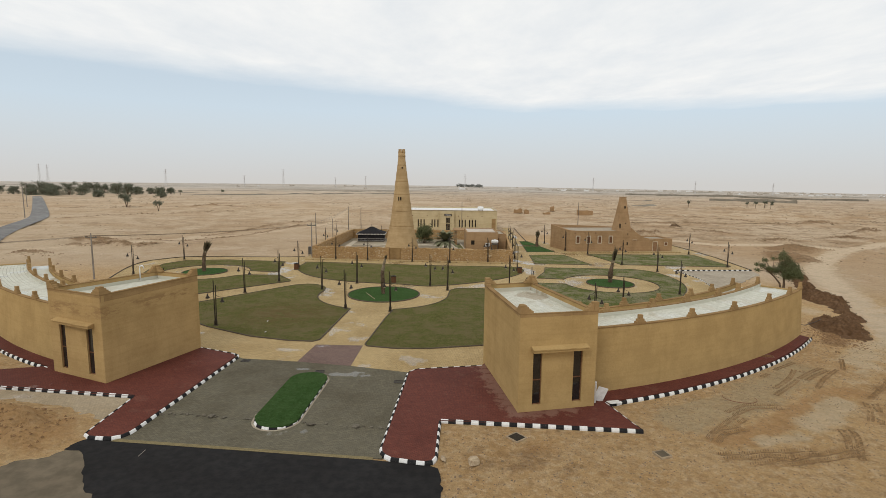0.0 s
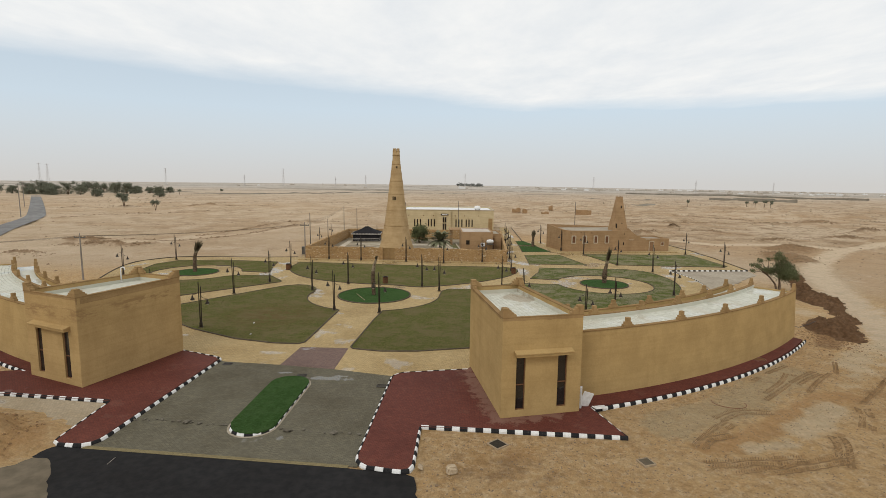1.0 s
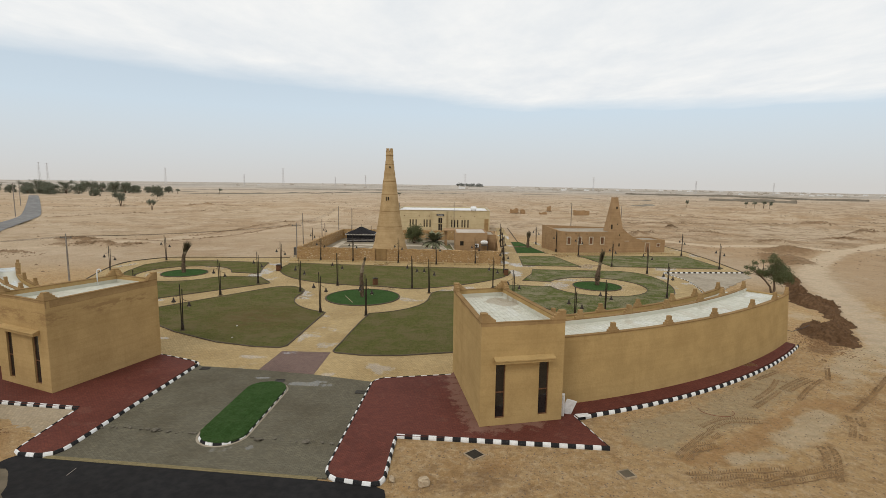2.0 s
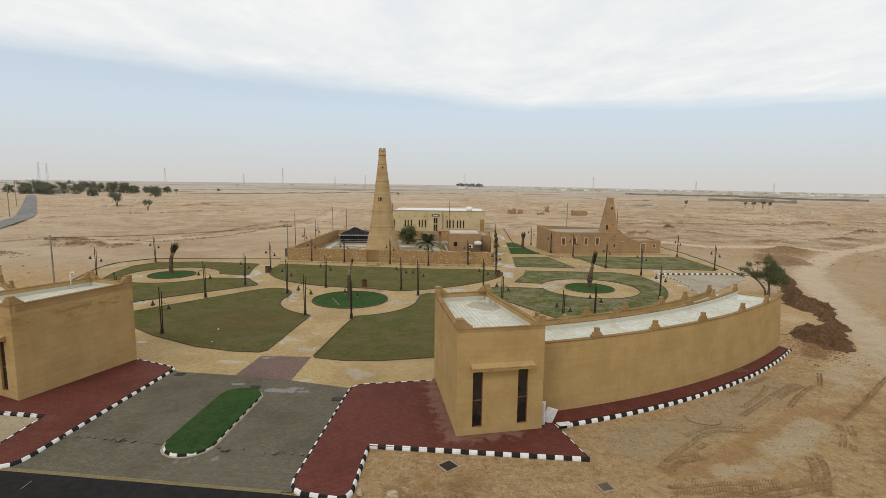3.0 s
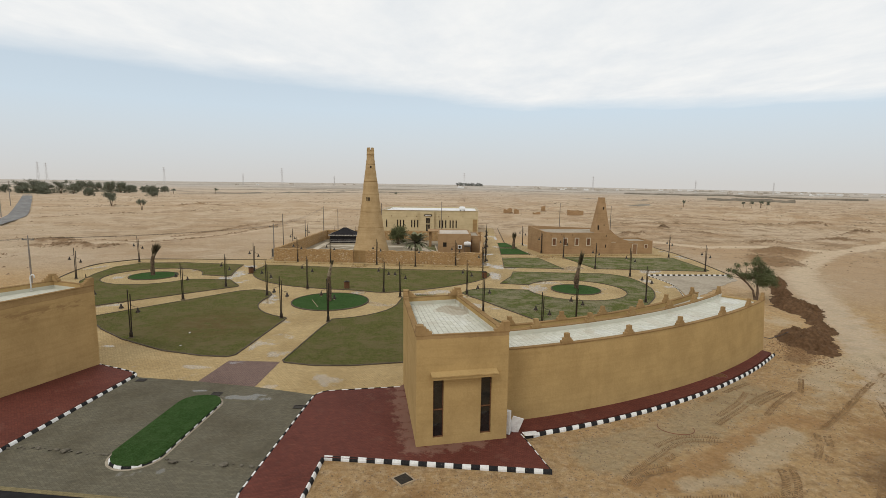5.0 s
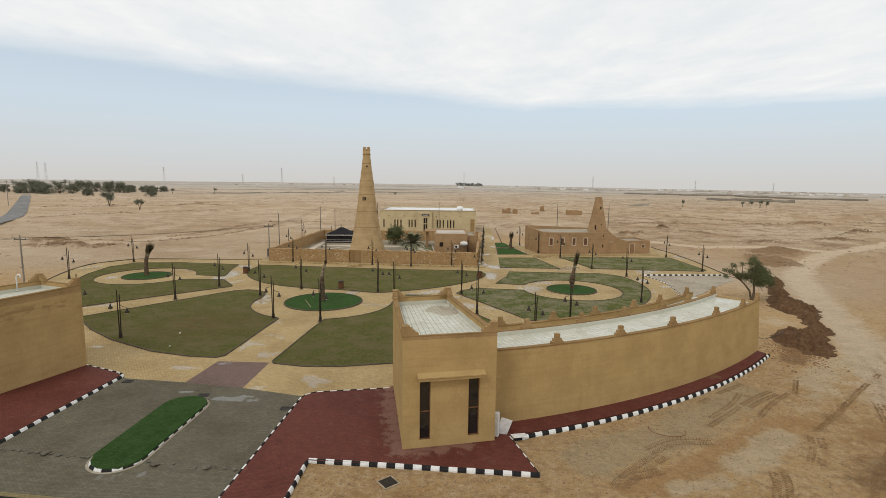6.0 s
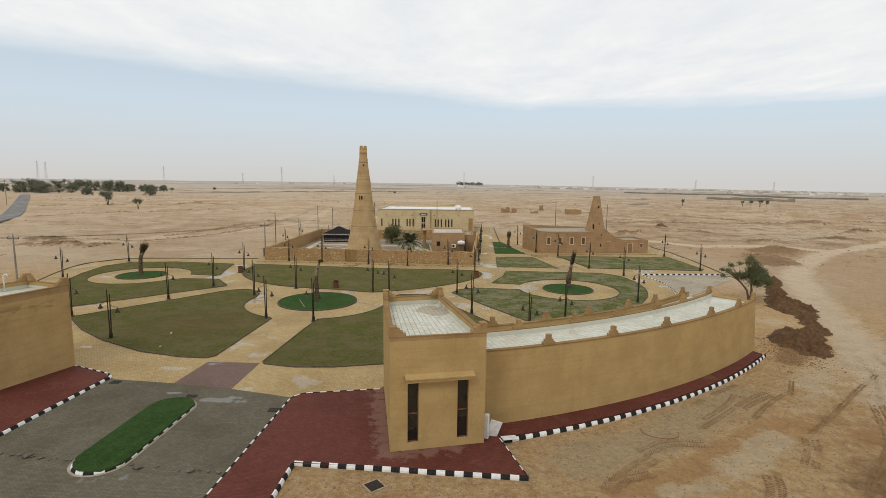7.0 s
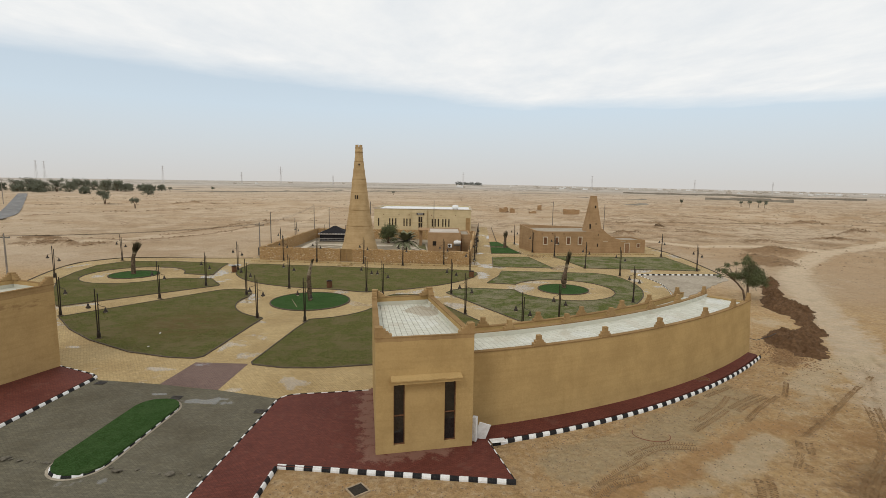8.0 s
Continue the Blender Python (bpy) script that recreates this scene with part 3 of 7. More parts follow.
# low drift banks across the plain: line, half width, height
BANKS = [
    ([(-158, 197), (-155, 212), (-151, 223), (-143, 232), (-134.6, 238.8), (-124.5, 246.8), (-113, 264)], 1.5, 0.6),
    ([(-208.5, 264.4), (-190, 274.4), (-183, 289.7), (-164, 301), (-136, 315.4), (-111.4, 319.5)], 1.8, 0.8),
    ([(-163, 301), (-150, 309), (-136, 315.4)], 2.2, 0.9),
    ([(-91, 116.9), (-98.4, 130.2), (-91, 128.6), (-75, 114.8), (-71.7, 121.5)], 1.6, 0.7),
    ([(-84.6, 130.5), (-71.2, 130.2), (-65.9, 137.4), (-60.9, 147.2), (-55.6, 179.4)], 1.3, 0.5),
    ([(-71.8, 142.5), (-68.5, 156.4), (-64.2, 182.8)], 1.2, 0.45),
    ([(-63, 191), (-45, 199)], 1.6, 0.5),
    ([(118, 265), (123, 240), (132, 227)], 2.0, 0.5),
    ([(81, 177), (90, 181), (91, 170)], 1.6, 0.4),
    ([(182, 239), (195, 236), (240, 232)], 2.2, 0.9),
    ([(117, 162), (126, 156)], 2.0, 0.6),
    ([(60, 210), (150, 222), (260, 205)], 2.0, 0.4),
]
TRACKS = [[(40.5, 41), (44.7, 47.3), (46.8, 52.0), (51.2, 60.7), (56.7, 72.2), (62.1, 83.2), (67.7, 94.6), (77.3, 107.7), (89.4, 120.6), (101.3, 131.3), (118, 142.4), (150, 165), (230, 230)], [(98, 129), (93.7, 138.6), (81.7, 138.7), (71.0, 136.6), (60, 150)], [(-110, 80), (-95, 112), (-60, 150), (-48, 190), (-60, 280)]]


WHEELS = [[(24.2, 37.5), (27.7, 40.5), (29.5, 42.6)], [(28.6, 40.6), (30.8, 42.3), (32.2, 43.2)], [(28.8, 38.7), (31.0, 40.9), (33.4, 42.9)],
          [(16.7, 30.7), (18.1, 32.1), (19.7, 33.4)], [(19.2, 33.9), (21.3, 35.2), (23.7, 35.3)], [(25.7, 40.8), (28.2, 42.8), (30.7, 44.5)],
          [(31.0, 35.9), (30.2, 34.4), (28.8, 32.6)], [(26.0, 31.6), (25.4, 30.1), (24.0, 28.0)], [(37.1, 48.0), (35.6, 45.4), (33.9, 42.9)],
          [(16.1, 30.0), (17.2, 31.2), (19.0, 31.9)], [(15.8, 28.2), (18.6, 28.6), (22.0, 29.0)], [(31.3, 36.7), (34.3, 39.2), (40, 44.2), (44, 47.5)],
          [(17.1, 27.1), (21.0, 28.2), (25.0, 29.4)], [(28.9, 29.0), (31.2, 31.6), (35.4, 35.8), (39.0, 41.6)]]


def rut_lines():
    """Wheel lines pressed into the sand, most of them in pairs."""
    lines = []
    for k, w in enumerate(WHEELS):
        pts = smooth_line(w, False, 5)
        lines.append(pts)
        if k % 3 != 2:
            lines.append(offset_line(pts, -0.55, False))
    lines += [smooth_line(offset_line(p, d, False), False, 2) for p in TRACKS[:1] for d in (-0.9, 0.9)]
    return lines


def ruts(x, y):
    r = np.zeros(np.shape(x))
    for pts in RUTS:
        p = np.array(pts)
        m = (x > p[:, 0].min() - 2) & (x < p[:, 0].max() + 2) & (y > p[:, 1].min() - 2) & (y < p[:, 1].max() + 2)
        if np.ndim(x) and m.any():
            r[m] = np.maximum(r[m], np.exp(-(near_line(x[m], y[m], pts) / 0.24) ** 2))
    off = ease(x - (13.5 + (y - 30) * 1.4), 1.2, 2.5)
    return r * off


RUTS = rut_lines()


def ground_height(x, y):
    x, y = np.asarray(x, float), np.asarray(y, float)
    # level over the park and its yard, uneven desert outside
    out = np.maximum(np.maximum(-64 - x, x - 62), np.maximum(26 - y, y - 185))
    right = ease(x - (13 + (y - 30) * 1.35), 0.5, 9) * ease(x, 13, 18)
    h = -0.06 + 0 * x
    h = h + 0.16 * right * fbm(x * 0.5, y * 0.5, 3, 4) + 0.11 * right * fbm(x * 1.6, y * 1.6, 9, 3) + 0.07 * right * fbm(x * 0.9 + y * 0.9, (y - x) * 3.0, 17, 2)
    h = h + ease(out, 2, 50) * (0.55 * fbm(x / 60, y / 30, 21, 4) + (0.8 + 0.6 * ease(x, 50, 70)) * fbm(x / 6, y / 4, 5, 4) * np.clip(0.5 + 2 * fbm(x / 50, y / 30, 77, 2), 0.1, 1.4))
    h = h + ease(out, 150, 900) * 3.0 * fbm(x / 260, y / 90, 41, 5)
    for pts, w, a in BANKS:
        d = near_line(x, y, pts)
        h = h + a * np.exp(-(d / w) ** 2) * np.clip(0.6 + 2.0 * fbm(x / 12, y / 12, 51, 3), 0, 1.6)
    worn = np.exp(-(near_line(x, y, TRACKS[0]) / 2.2) ** 2) * ease(x, 44, 50)
    h = h - 0.12 * worn
    if np.ndim(x):
        r = ruts(x, y)
        h = h - 0.09 * r * (0.6 + fbm(x * 0.8, y * 0.8, 91, 2)) + 0.05 * r * (1 - r) * 4 * (0.5 + fbm(x * 2, y * 2, 95, 2))
    h = h - 0.0085 * np.maximum(x, 0) * ease(np.hypot(x, y), 200, 1500) - 0.0012 * np.maximum(np.hypot(x, y) - 800, 0)
    # spoil heaps beside the drive and on the plain
    spoil = np.exp(-(near_line(x, y, [(-46, 31.5), (-36, 30.6), (-29.5, 29.6), (-26, 28.6)]) / 2.2) ** 2)
    h = h + 1.0 * spoil * (1 + 1.1 * fbm(x * 0.7, y * 0.7, 8, 4))
    rough = 1 + 0.9 * fbm(x * 0.35, y * 0.35, 18, 4)
    for cx, cy, rx, ry, a in HEAPS:
        h = h + a * bulge(x, y, cx, cy, rx, ry) * rough
    return h


HEAPS = [(-89, 103, 5, 3, 1.0), (-84, 117.5, 9, 1.6, 1.0), (-93, 129, 8, 1.5, 0.6), (74, 116, 4.5, 5, 1.2), (84, 128, 7, 4.5, 1.3), (92, 148, 6, 3.0, 1.3), (62.5, 166, 4.5, 2.2, 1.7), (83, 194, 2, 1.2, 1.0), (143, 180, 8, 2.5, 1.6), (157, 225, 8, 3, 1.5), (121, 159, 8, 2, 0.8), (34, 275, 2.5, 1.5, 1.4), (56, 298, 2, 1.5, 1.2), (76, 111, 3, 5, 0.7)]


def graded(lo, hi, core0, core1, step, grow):
    mid = list(np.arange(core0, core1 + step / 2, step))
    up, s = [core1], step
    while up[-1] < hi:
        s *= grow
        up.append(up[-1] + s)
    down, s = [core0], step
    while down[-1] > lo:
        s *= grow
        down.append(down[-1] - s)
    return np.array(down[:0:-1] + mid + up[1:])


gx, gy = graded(-3400, 3400, -62, 80, 0.5, 1.04), graded(-500, 3500, 14, 104, 0.5, 1.022)
gx = np.unique(np.concatenate([gx, np.arange(9, 52, 0.25)]).round(3))
gy = np.unique(np.concatenate([gy, np.arange(20, 58, 0.25)]).round(3))
GX, GY = np.meshgrid(gx, gy)
GZ = ground_height(GX, GY)
nx, ny = len(gx), len(gy)
idx = np.arange(nx * ny).reshape(ny, nx)
quads = np.stack([idx[:-1, :-1], idx[:-1, 1:], idx[1:, 1:], idx[1:, :-1]], -1).reshape(-1, 4)
gm = bpy.data.meshes.new("ground")
gm.vertices.add(nx * ny)
gm.vertices.foreach_set("co", np.stack([GX, GY, GZ], -1).ravel())
gm.loops.add(quads.size)
gm.loops.foreach_set("vertex_index", quads.ravel())
gm.polygons.add(len(quads))
gm.polygons.foreach_set("loop_start", np.arange(0, quads.size, 4))
gm.polygons.foreach_set("use_smooth", np.ones(len(quads), bool))
gm.update()
# kinds of soil, by place; plain also brings in the haze-paled tones
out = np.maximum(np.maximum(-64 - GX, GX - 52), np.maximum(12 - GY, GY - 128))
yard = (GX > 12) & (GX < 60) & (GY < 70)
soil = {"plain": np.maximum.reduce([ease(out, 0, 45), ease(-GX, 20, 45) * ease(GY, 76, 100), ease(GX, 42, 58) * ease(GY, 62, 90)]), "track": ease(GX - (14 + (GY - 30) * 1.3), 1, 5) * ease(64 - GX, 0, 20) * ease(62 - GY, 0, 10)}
soil["rut"] = ruts(GX, GY)
soil["pale"] = np.maximum.reduce([np.exp(-(near_line(GX, GY, t) / 2.7) ** 2) for t in TRACKS]) * (0.55 + 0.45 * (GX > 0))
def band(pts, w):
    return np.exp(-(near_line(GX, GY, pts) / w) ** 2)


soil["brown"] = np.clip(sum(band(p, w * 0.9) for p, w, a in BANKS) * 0.75 + sum(bulge(GX, GY, a, b, c * 0.9, d * 0.9) for a, b, c, d, e in HEAPS) + 0.45 * bulge(GX, GY, 35, 35.5, 6, 4.5, 0.5) + 0.6 * bulge(GX, GY, 31.5, 31.5, 4, 2, 0.4) + 0.55 * bulge(GX, GY, 4, 27, 5, 2.5) + 0.3 * band([(31.3, 36.9), (34.3, 39.4), (40, 44.4)], 0.5) + 1.2 * bulge(GX, GY, 73, 111.5, 5, 7, -0.6) + 0.8 * bulge(GX, GY, 84, 128, 7, 13, -0.6) + 0.9 * band([(38.5, 50.5), (40.2, 52.5), (41.5, 55.5)], 1.3), 0, 1)
soil["rust"] = np.clip(band([(31.4, 38.2), (29.2, 37.4), (27.3, 36.5), (25.6, 35.3), (23.7, 33.8), (21.8, 32.4), (20.3, 31.4), (18.4, 30.2), (16.8, 29.7)], 0.95) + 0.6 * bulge(GX, GY, 6.5, 28.6, 3, 1.2) + 0.55 * bulge(GX, GY, 34, 36, 6, 3.5, 0.6) + band([(-46, 31.5), (-36, 30.6), (-29.5, 29.6), (-25, 28.3)], 2.6), 0, 1)
soil["clay"] = np.clip(band([(28.6, 36.0), (26.4, 34.2), (24.2, 32.2)], 1.25) + 0.85 * band([(22.2, 30.5), (20.8, 30.1), (19.4, 29.8)], 0.7) + 0.7 * band([(36, 45), (42, 50.5), (48, 53)], 1.3) + 0.8 * bulge(GX, GY, 45.5, 64.5, 3.0, 3.2, 0.9) + 0.5 * band([(33.0, 40.2), (36.6, 43.5), (40.5, 47.1), (44.7, 50.1), (48.0, 51.6)], 1.2), 0, 1)
soil["tan"] = np.clip(1.1 * bulge(GX, GY, 92, 78, 40, 42) + 0.9 * bulge(GX, GY, 58, 42, 18, 14) + 0.8 * bulge(GX, GY, 120, 120, 40, 22) + 0.9 * bulge(GX, GY, 76, 128, 16, 24), 0, 1)
soil["olive"] = np.clip(0.95 * band([(15.5, 32.4), (17.6, 34.0), (21.5, 36.0), (25.5, 39.0), (30.0, 43.0)], 2.1) + 0.5 * bulge(GX, GY, 33, 33, 2, 1.2, 0.5), 0, 1)
for key, values in soil.items():
    gm.attributes.new(key, "FLOAT", "POINT").data.foreach_set("value", np.ascontiguousarray(values, dtype=np.float32).ravel())
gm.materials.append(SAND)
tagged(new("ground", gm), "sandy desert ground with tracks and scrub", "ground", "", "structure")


def zat(x, y):
    return float(ground_height(x, y))


# ---- paving ----


def ragged(pts, amp, step, seed):
    """The outline with broken, uneven edges."""
    rnd, res = random.Random(seed), []
    for a, b in zip(pts, pts[1:]):
        n = max(1, int(math.dist(a, b) / step))
        for k in range(n):
            p = lerp2(a, b, k / n)
            res.append((p[0] + rnd.uniform(-amp, amp), p[1] + rnd.uniform(-amp, amp)))
    return res + [pts[-1]]


def lerp2(a, b, t):
    return (a[0] + (b[0] - a[0]) * t, a[1] + (b[1] - a[1]) * t)


LC, RC = (-6.4, 99.8), (-9.8, 98.0)
park = arc(RC, 62.5, 46, 15, 16) + [(7.0, 43.5), (3.0, 42.2), (-3.7, 40.1), (-4.0, 39.8), (-18.0, 42.1), (-19.4, 43.2), (-24.0, 45.3), (-28.3, 46.6)]
park += arc(LC, 62.5, -24, -54, 16) + [(-54.5, 76.2), (-57.8, 85.2), (-59.7, 92.0), (-59.6, 97.0), (-55.6, 102.2), (-47.5, 103.2), (-38.4, 103.6), (-31.5, 104.6), (-31, 111)]
park += [(-31, 112), (12.5, 113), (14.6, 150), (16.7, 182), (19.4, 182), (18.2, 150), (17.5, 139.5), (24, 139.5), (25, 134), (56.8, 134), (57.6, 123.7), (57.2, 111), (55.7, 95.4), (40.4, 93.6), (41.2, 89.4), (41.5, 85.7), (40.7, 81.0), (37.5, 70)]
slab("pavement", park, -0.4, 0.0, YELLOW, "yellow block paving with damp patches across the park", "pavement")
slab("forecourt", [(-20.3, 28.2), (-4.0, 26.76), (-3.75, 40.2), (-6.3, 40.84), (-8.8, 41.45), (-11.1, 41.8), (-13.7, 42.25), (-16.0, 42.5), (-18.8, 42.8), (-19.5, 43.3)], -0.4, 0.006, GREYPAVE, "grey block-paved entrance drive", "pavement")
slab("crossing", [(-13.7, 42.25), (-8.8, 41.45), (-8.75, 47.0), (-13.35, 47.05)], -0.3, 0.010, PURPLE, "plum-coloured block paving patch across the path", "pavement")
slab("edge_strip", [(-20.6, 28.0), (-4.5, 26.6), (-4.5, 26.88), (-20.5, 28.3)], -0.3, 0.012, DULL_YELLOW, "dull yellow paver edging along the drive", "pavement")
red_r = smooth_line([(-4.15, 27.4), (-3.7, 26.75), (-2.6, 26.45), (-1.4, 26.3), (-0.95, 26.7)], False) + [(-0.8, 31.4), (12.2, 30.65), (11.0, 34.9)] + arc((-10.5, 95.8), 64.7, 21, 47.3, 18) + [(36.0, 53.8)] + arc(RC, 63.5, 45, 18, 14)
red_r += [(7, 43.5), (2.75, 42.3), (2.4, 41.7), (-1.0, 41.0), (-2.9, 40.7), (-3.6, 40.0)]
slab("red_footway", red_r, -0.3, 0.15, REDPAVE, "dark red block-paved footway round the gatehouse", "pavement")
red_l = [(-22.65, 28.9), (-22.4, 28.35), (-20.6, 28.2), (-20.1, 28.7), (-19.45, 42.9), (-19.9, 43.5), (-24.0, 45.25), (-28.3, 46.6)] + arc(LC, 63.5, -25, -52, 12) + arc(LC, 66.4, -52, -30, 12) + [(-33.9, 39.7), (-45, 36.6), (-34.1, 35.3), (-23.05, 34.15)]
slab("red_footway", red_l, -0.3, 0.15, REDPAVE, "dark red block-paved footway beside the drive", "pavement")
slab("road", [(-1.3, 26.2), (-4.5, 26.6), (-20.6, 28.0), (-22.3, 28.2)] + ragged([(-23.2, 27.2), (-22.2, 26.9), (-21.5, 26.75), (-20.8, 26.15), (-20.35, 25.25), (-19.7, 24.3), (-18.8, 23.3), (-17.2, 22.0), (-15, 21.0), (-8, 20.4), (-0.9, 20.6), (-0.45, 23.6), (-0.75, 25.9)], 0.12, 0.35, 4), -0.3, 0.0, ASPHALT, "fresh black asphalt at the drive mouth", "road")
slab("old_road", [(-23.1, 27.3), (-34, 25.5), (-50, 20), (-50, 6), (-10, 4), (-9, 20.8), (-15, 22.0), (-18.2, 23.6), (-19.0, 26.0), (-21.0, 27.2)], -0.3, -0.01, OLD_ASPHALT, "worn grey asphalt track", "road")
slab("concrete_yard", [(40.6, 93.4), (55.4, 94.7)] + ragged([(54.5, 90.5), (49, 85), (44.5, 80), (41, 76), (39.5, 74)], 0.25, 0.9, 6) + [(41.0, 81), (41.8, 86)], -0.3, -0.008, CONCRETE, "pale concrete yard beside the lawns", "pavement")
slab("gravel_strip", [(-22.75, 29.0), (-23.2, 34.0), (-34.1, 35.1), (-46, 36.4)] + ragged([(-46, 33.4), (-33, 31.6), (-27, 30.2), (-23.0, 28.4)], 0.12, 0.5, 9), -0.3, 0.03, DUSTY_PAVE, "dusty grey paved strip beside the footway", "pavement")

# ---- lawns ----


LAWNS = []


def lawn(name, pts, material, label, h=0.05, edge=0.12):
    if material is GRASS and sum(p[0] for p in pts) > 6 * len(pts):
        material = YOUNG_GRASS
    ob = slab(name, pts, -0.2, h, material, label, "lawn")
    bm = bmesh.new()
    strip(bm, pts, edge, -0.1, h + 0.05, True)
    part("edging", bm, EDGING, ob, "dark low edging kerb")
    if material in (GRASS, YOUNG_GRASS):
        LAWNS.append((ob, pts, material is YOUNG_GRASS))
    return ob


CC, CL, CR = (-9.95, 69.9), (-43.2, 85.4), (24.9, 80.3)
lawn("lawn", [(-35.6, 60.0), (-31, 55.6)] + [(-26.5, 52.3), (-20.6, 49.2), (-16.3, 48.05), (-13.9, 47.95), (-13.4, 48.5), (-12.95, 61.2), (-13.4, 61.6)] + arc(CC, 9.1, -25, -100, 8) + [(-19.2, 73.6), (-20, 75), (-21.2, 75.9), (-22.7, 76.1), (-24.4, 75.2)], GRASS, "patchy green lawn with a dry brown middle")
lawn("lawn", [(-8.3, 46.8), (-5.5, 46.2), (-2.2, 46.4), (3.1, 47.7), (8.2, 52.2), (12.7, 60.2), (6.85, 70.1), (4.9, 74.3), (3.9, 74.8), (0.4, 74.6), (-0.6, 73.2)] + arc(CC, 9.1, 92, 15, 8) + [(-7.6, 60.3), (-7.95, 57.5), (-8.25, 52.8), (-8.45, 49.5), (-8.6, 47.3)], GRASS, "green lawn with wet mown grass")
lawn("lawn", smooth_line([(-28.9, 96.0), (-28.0, 97.6), (-15, 96.5), (-2, 95.4), (9.5, 95.2), (12.2, 93.4), (12.4, 90.6), (10.1, 85.6), (5.0, 80.4), (-1.0, 76.8), (-4.4, 75.9), (-8, 77.0), (-14.8, 78.1), (-20.7, 80.4), (-25.5, 84.6), (-28.6, 90.4)], True, 4), GRASS, "wide green lawn before the stone wall")
d_in = arc(CL, 7.3, 60, -170, 20)
lawn("lawn", [(-33.3, 97.7), (-32.5, 93.0), (-30.9, 86.8), (-31.4, 86.2), (-35.8, 86.9)] + arc(CL, 7.4, 105, 270, 14) + arc(CL, 7.4, 270, 422, 12)[1:] + [(-35.2, 83.1), (-29.4, 83.2), (-26.2, 78.9), (-26.0, 78.2), (-39.2, 64.6), (-42.2, 66.5), (-51.6, 80.0), (-53.6, 86.0), (-54.8, 93.0), (-52.8, 97.8), (-45, 99.0)], GRASS, "green lawn curled round a paved ring")
e_pts = [(17.0, 94.9), (33.0, 94.4)] + smooth_line([(33.0, 94.4), (36.2, 91.6), (37.1, 84.4), (36.0, 78.2), (33.4, 72.8), (29.6, 67.6), (24, 63.0), (17.4, 61.8)], False, 3)[1:]
e_pts += [(16.2, 62.4), (7.6, 76.4), (8.6, 78.4), (10.9, 79.9), (17.2, 79.3)] + arc(CR, 7.4, -82, 130, 14) + arc(CR, 7.4, 130, 246, 8)[1:] + [(16.4, 83.6), (13.8, 84.0), (14.9, 87.0), (16.1, 90.0)]
lawn("lawn", e_pts, GRASS, "green lawn curled round a paved ring")
for pts in ([(16.5, 111.8), (24.2, 112.6), (26.9, 99.1), (15.8, 99.5)], [(17.2, 127.6), (21.4, 128.0), (23.3, 117.8), (16.7, 117.0)], [(17.6, 138.6), (19.7, 138.9), (21.6, 129.3), (17.3, 129.2)]):
    lawn("lawn", pts, GRASS if pts[0][1] < 115 else TURF, "narrow green lawn beside the walk")
lawn("lawn", [(29.9, 114.2), (33.0, 99.8), (53.0, 98.8), (54.3, 99.9), (54.0, 115.4)], GRASS, "green lawn before the small mosque")
for c, r in ((CC, 5.0), (CL, 3.6), (CR, 3.65)):
    lawn("planting_circle", arc(c, r, 0, 352.5, 47), TURF, "round bed of bright green turf", 0.07, 0.16)

# ---- gatehouses ----


def merlon_steps(bm, m, w, d, h, steps=4):
    """A stepped crest, w wide, d deep and h high, centred on m's origin."""
    z = -0.03
    for f, rise in ((1.0, 0.27), (0.68, 0.25), (0.36, 0.48)):
        k = 0.02 * f
        box(bm, (-w / 2 * f, -d / 2 - k, z), (w / 2 * f, d / 2 + k, z + h * rise + 0.02), m)
        z += h * rise


def tiles(name, parent, cells, z, material):
    """Square roof tiles from their corner points, as one mesh."""
    vs, fs = [], []
    for quad in cells:
        q = [Vector(p) for p in quad]
        mid = sum(q, Vector((0, 0))) / 4
        k = len(vs)
        dz = random.uniform(-0.004, 0.004)
        for p in q:
            p = mid + (p - mid) * 0.88
            vs.append((p.x, p.y, z + dz))
        for p in q:
            p = mid + (p - mid) * 0.97
            vs.append((p.x, p.y, z - 0.03))
        fs.append((k, k + 1, k + 2, k + 3))
        fs += [(k + 4 + i, k + 4 + (i + 1) % 4, k + (i + 1) % 4, k + i) for i in range(4)]
    me = bpy.data.meshes.new(name)
    me.from_pydata(vs, [], fs)
    me.materials.append(material)
    ob = new(name, me)
    ob.parent = parent
    ob["kind"] = "stuff"
    return ob


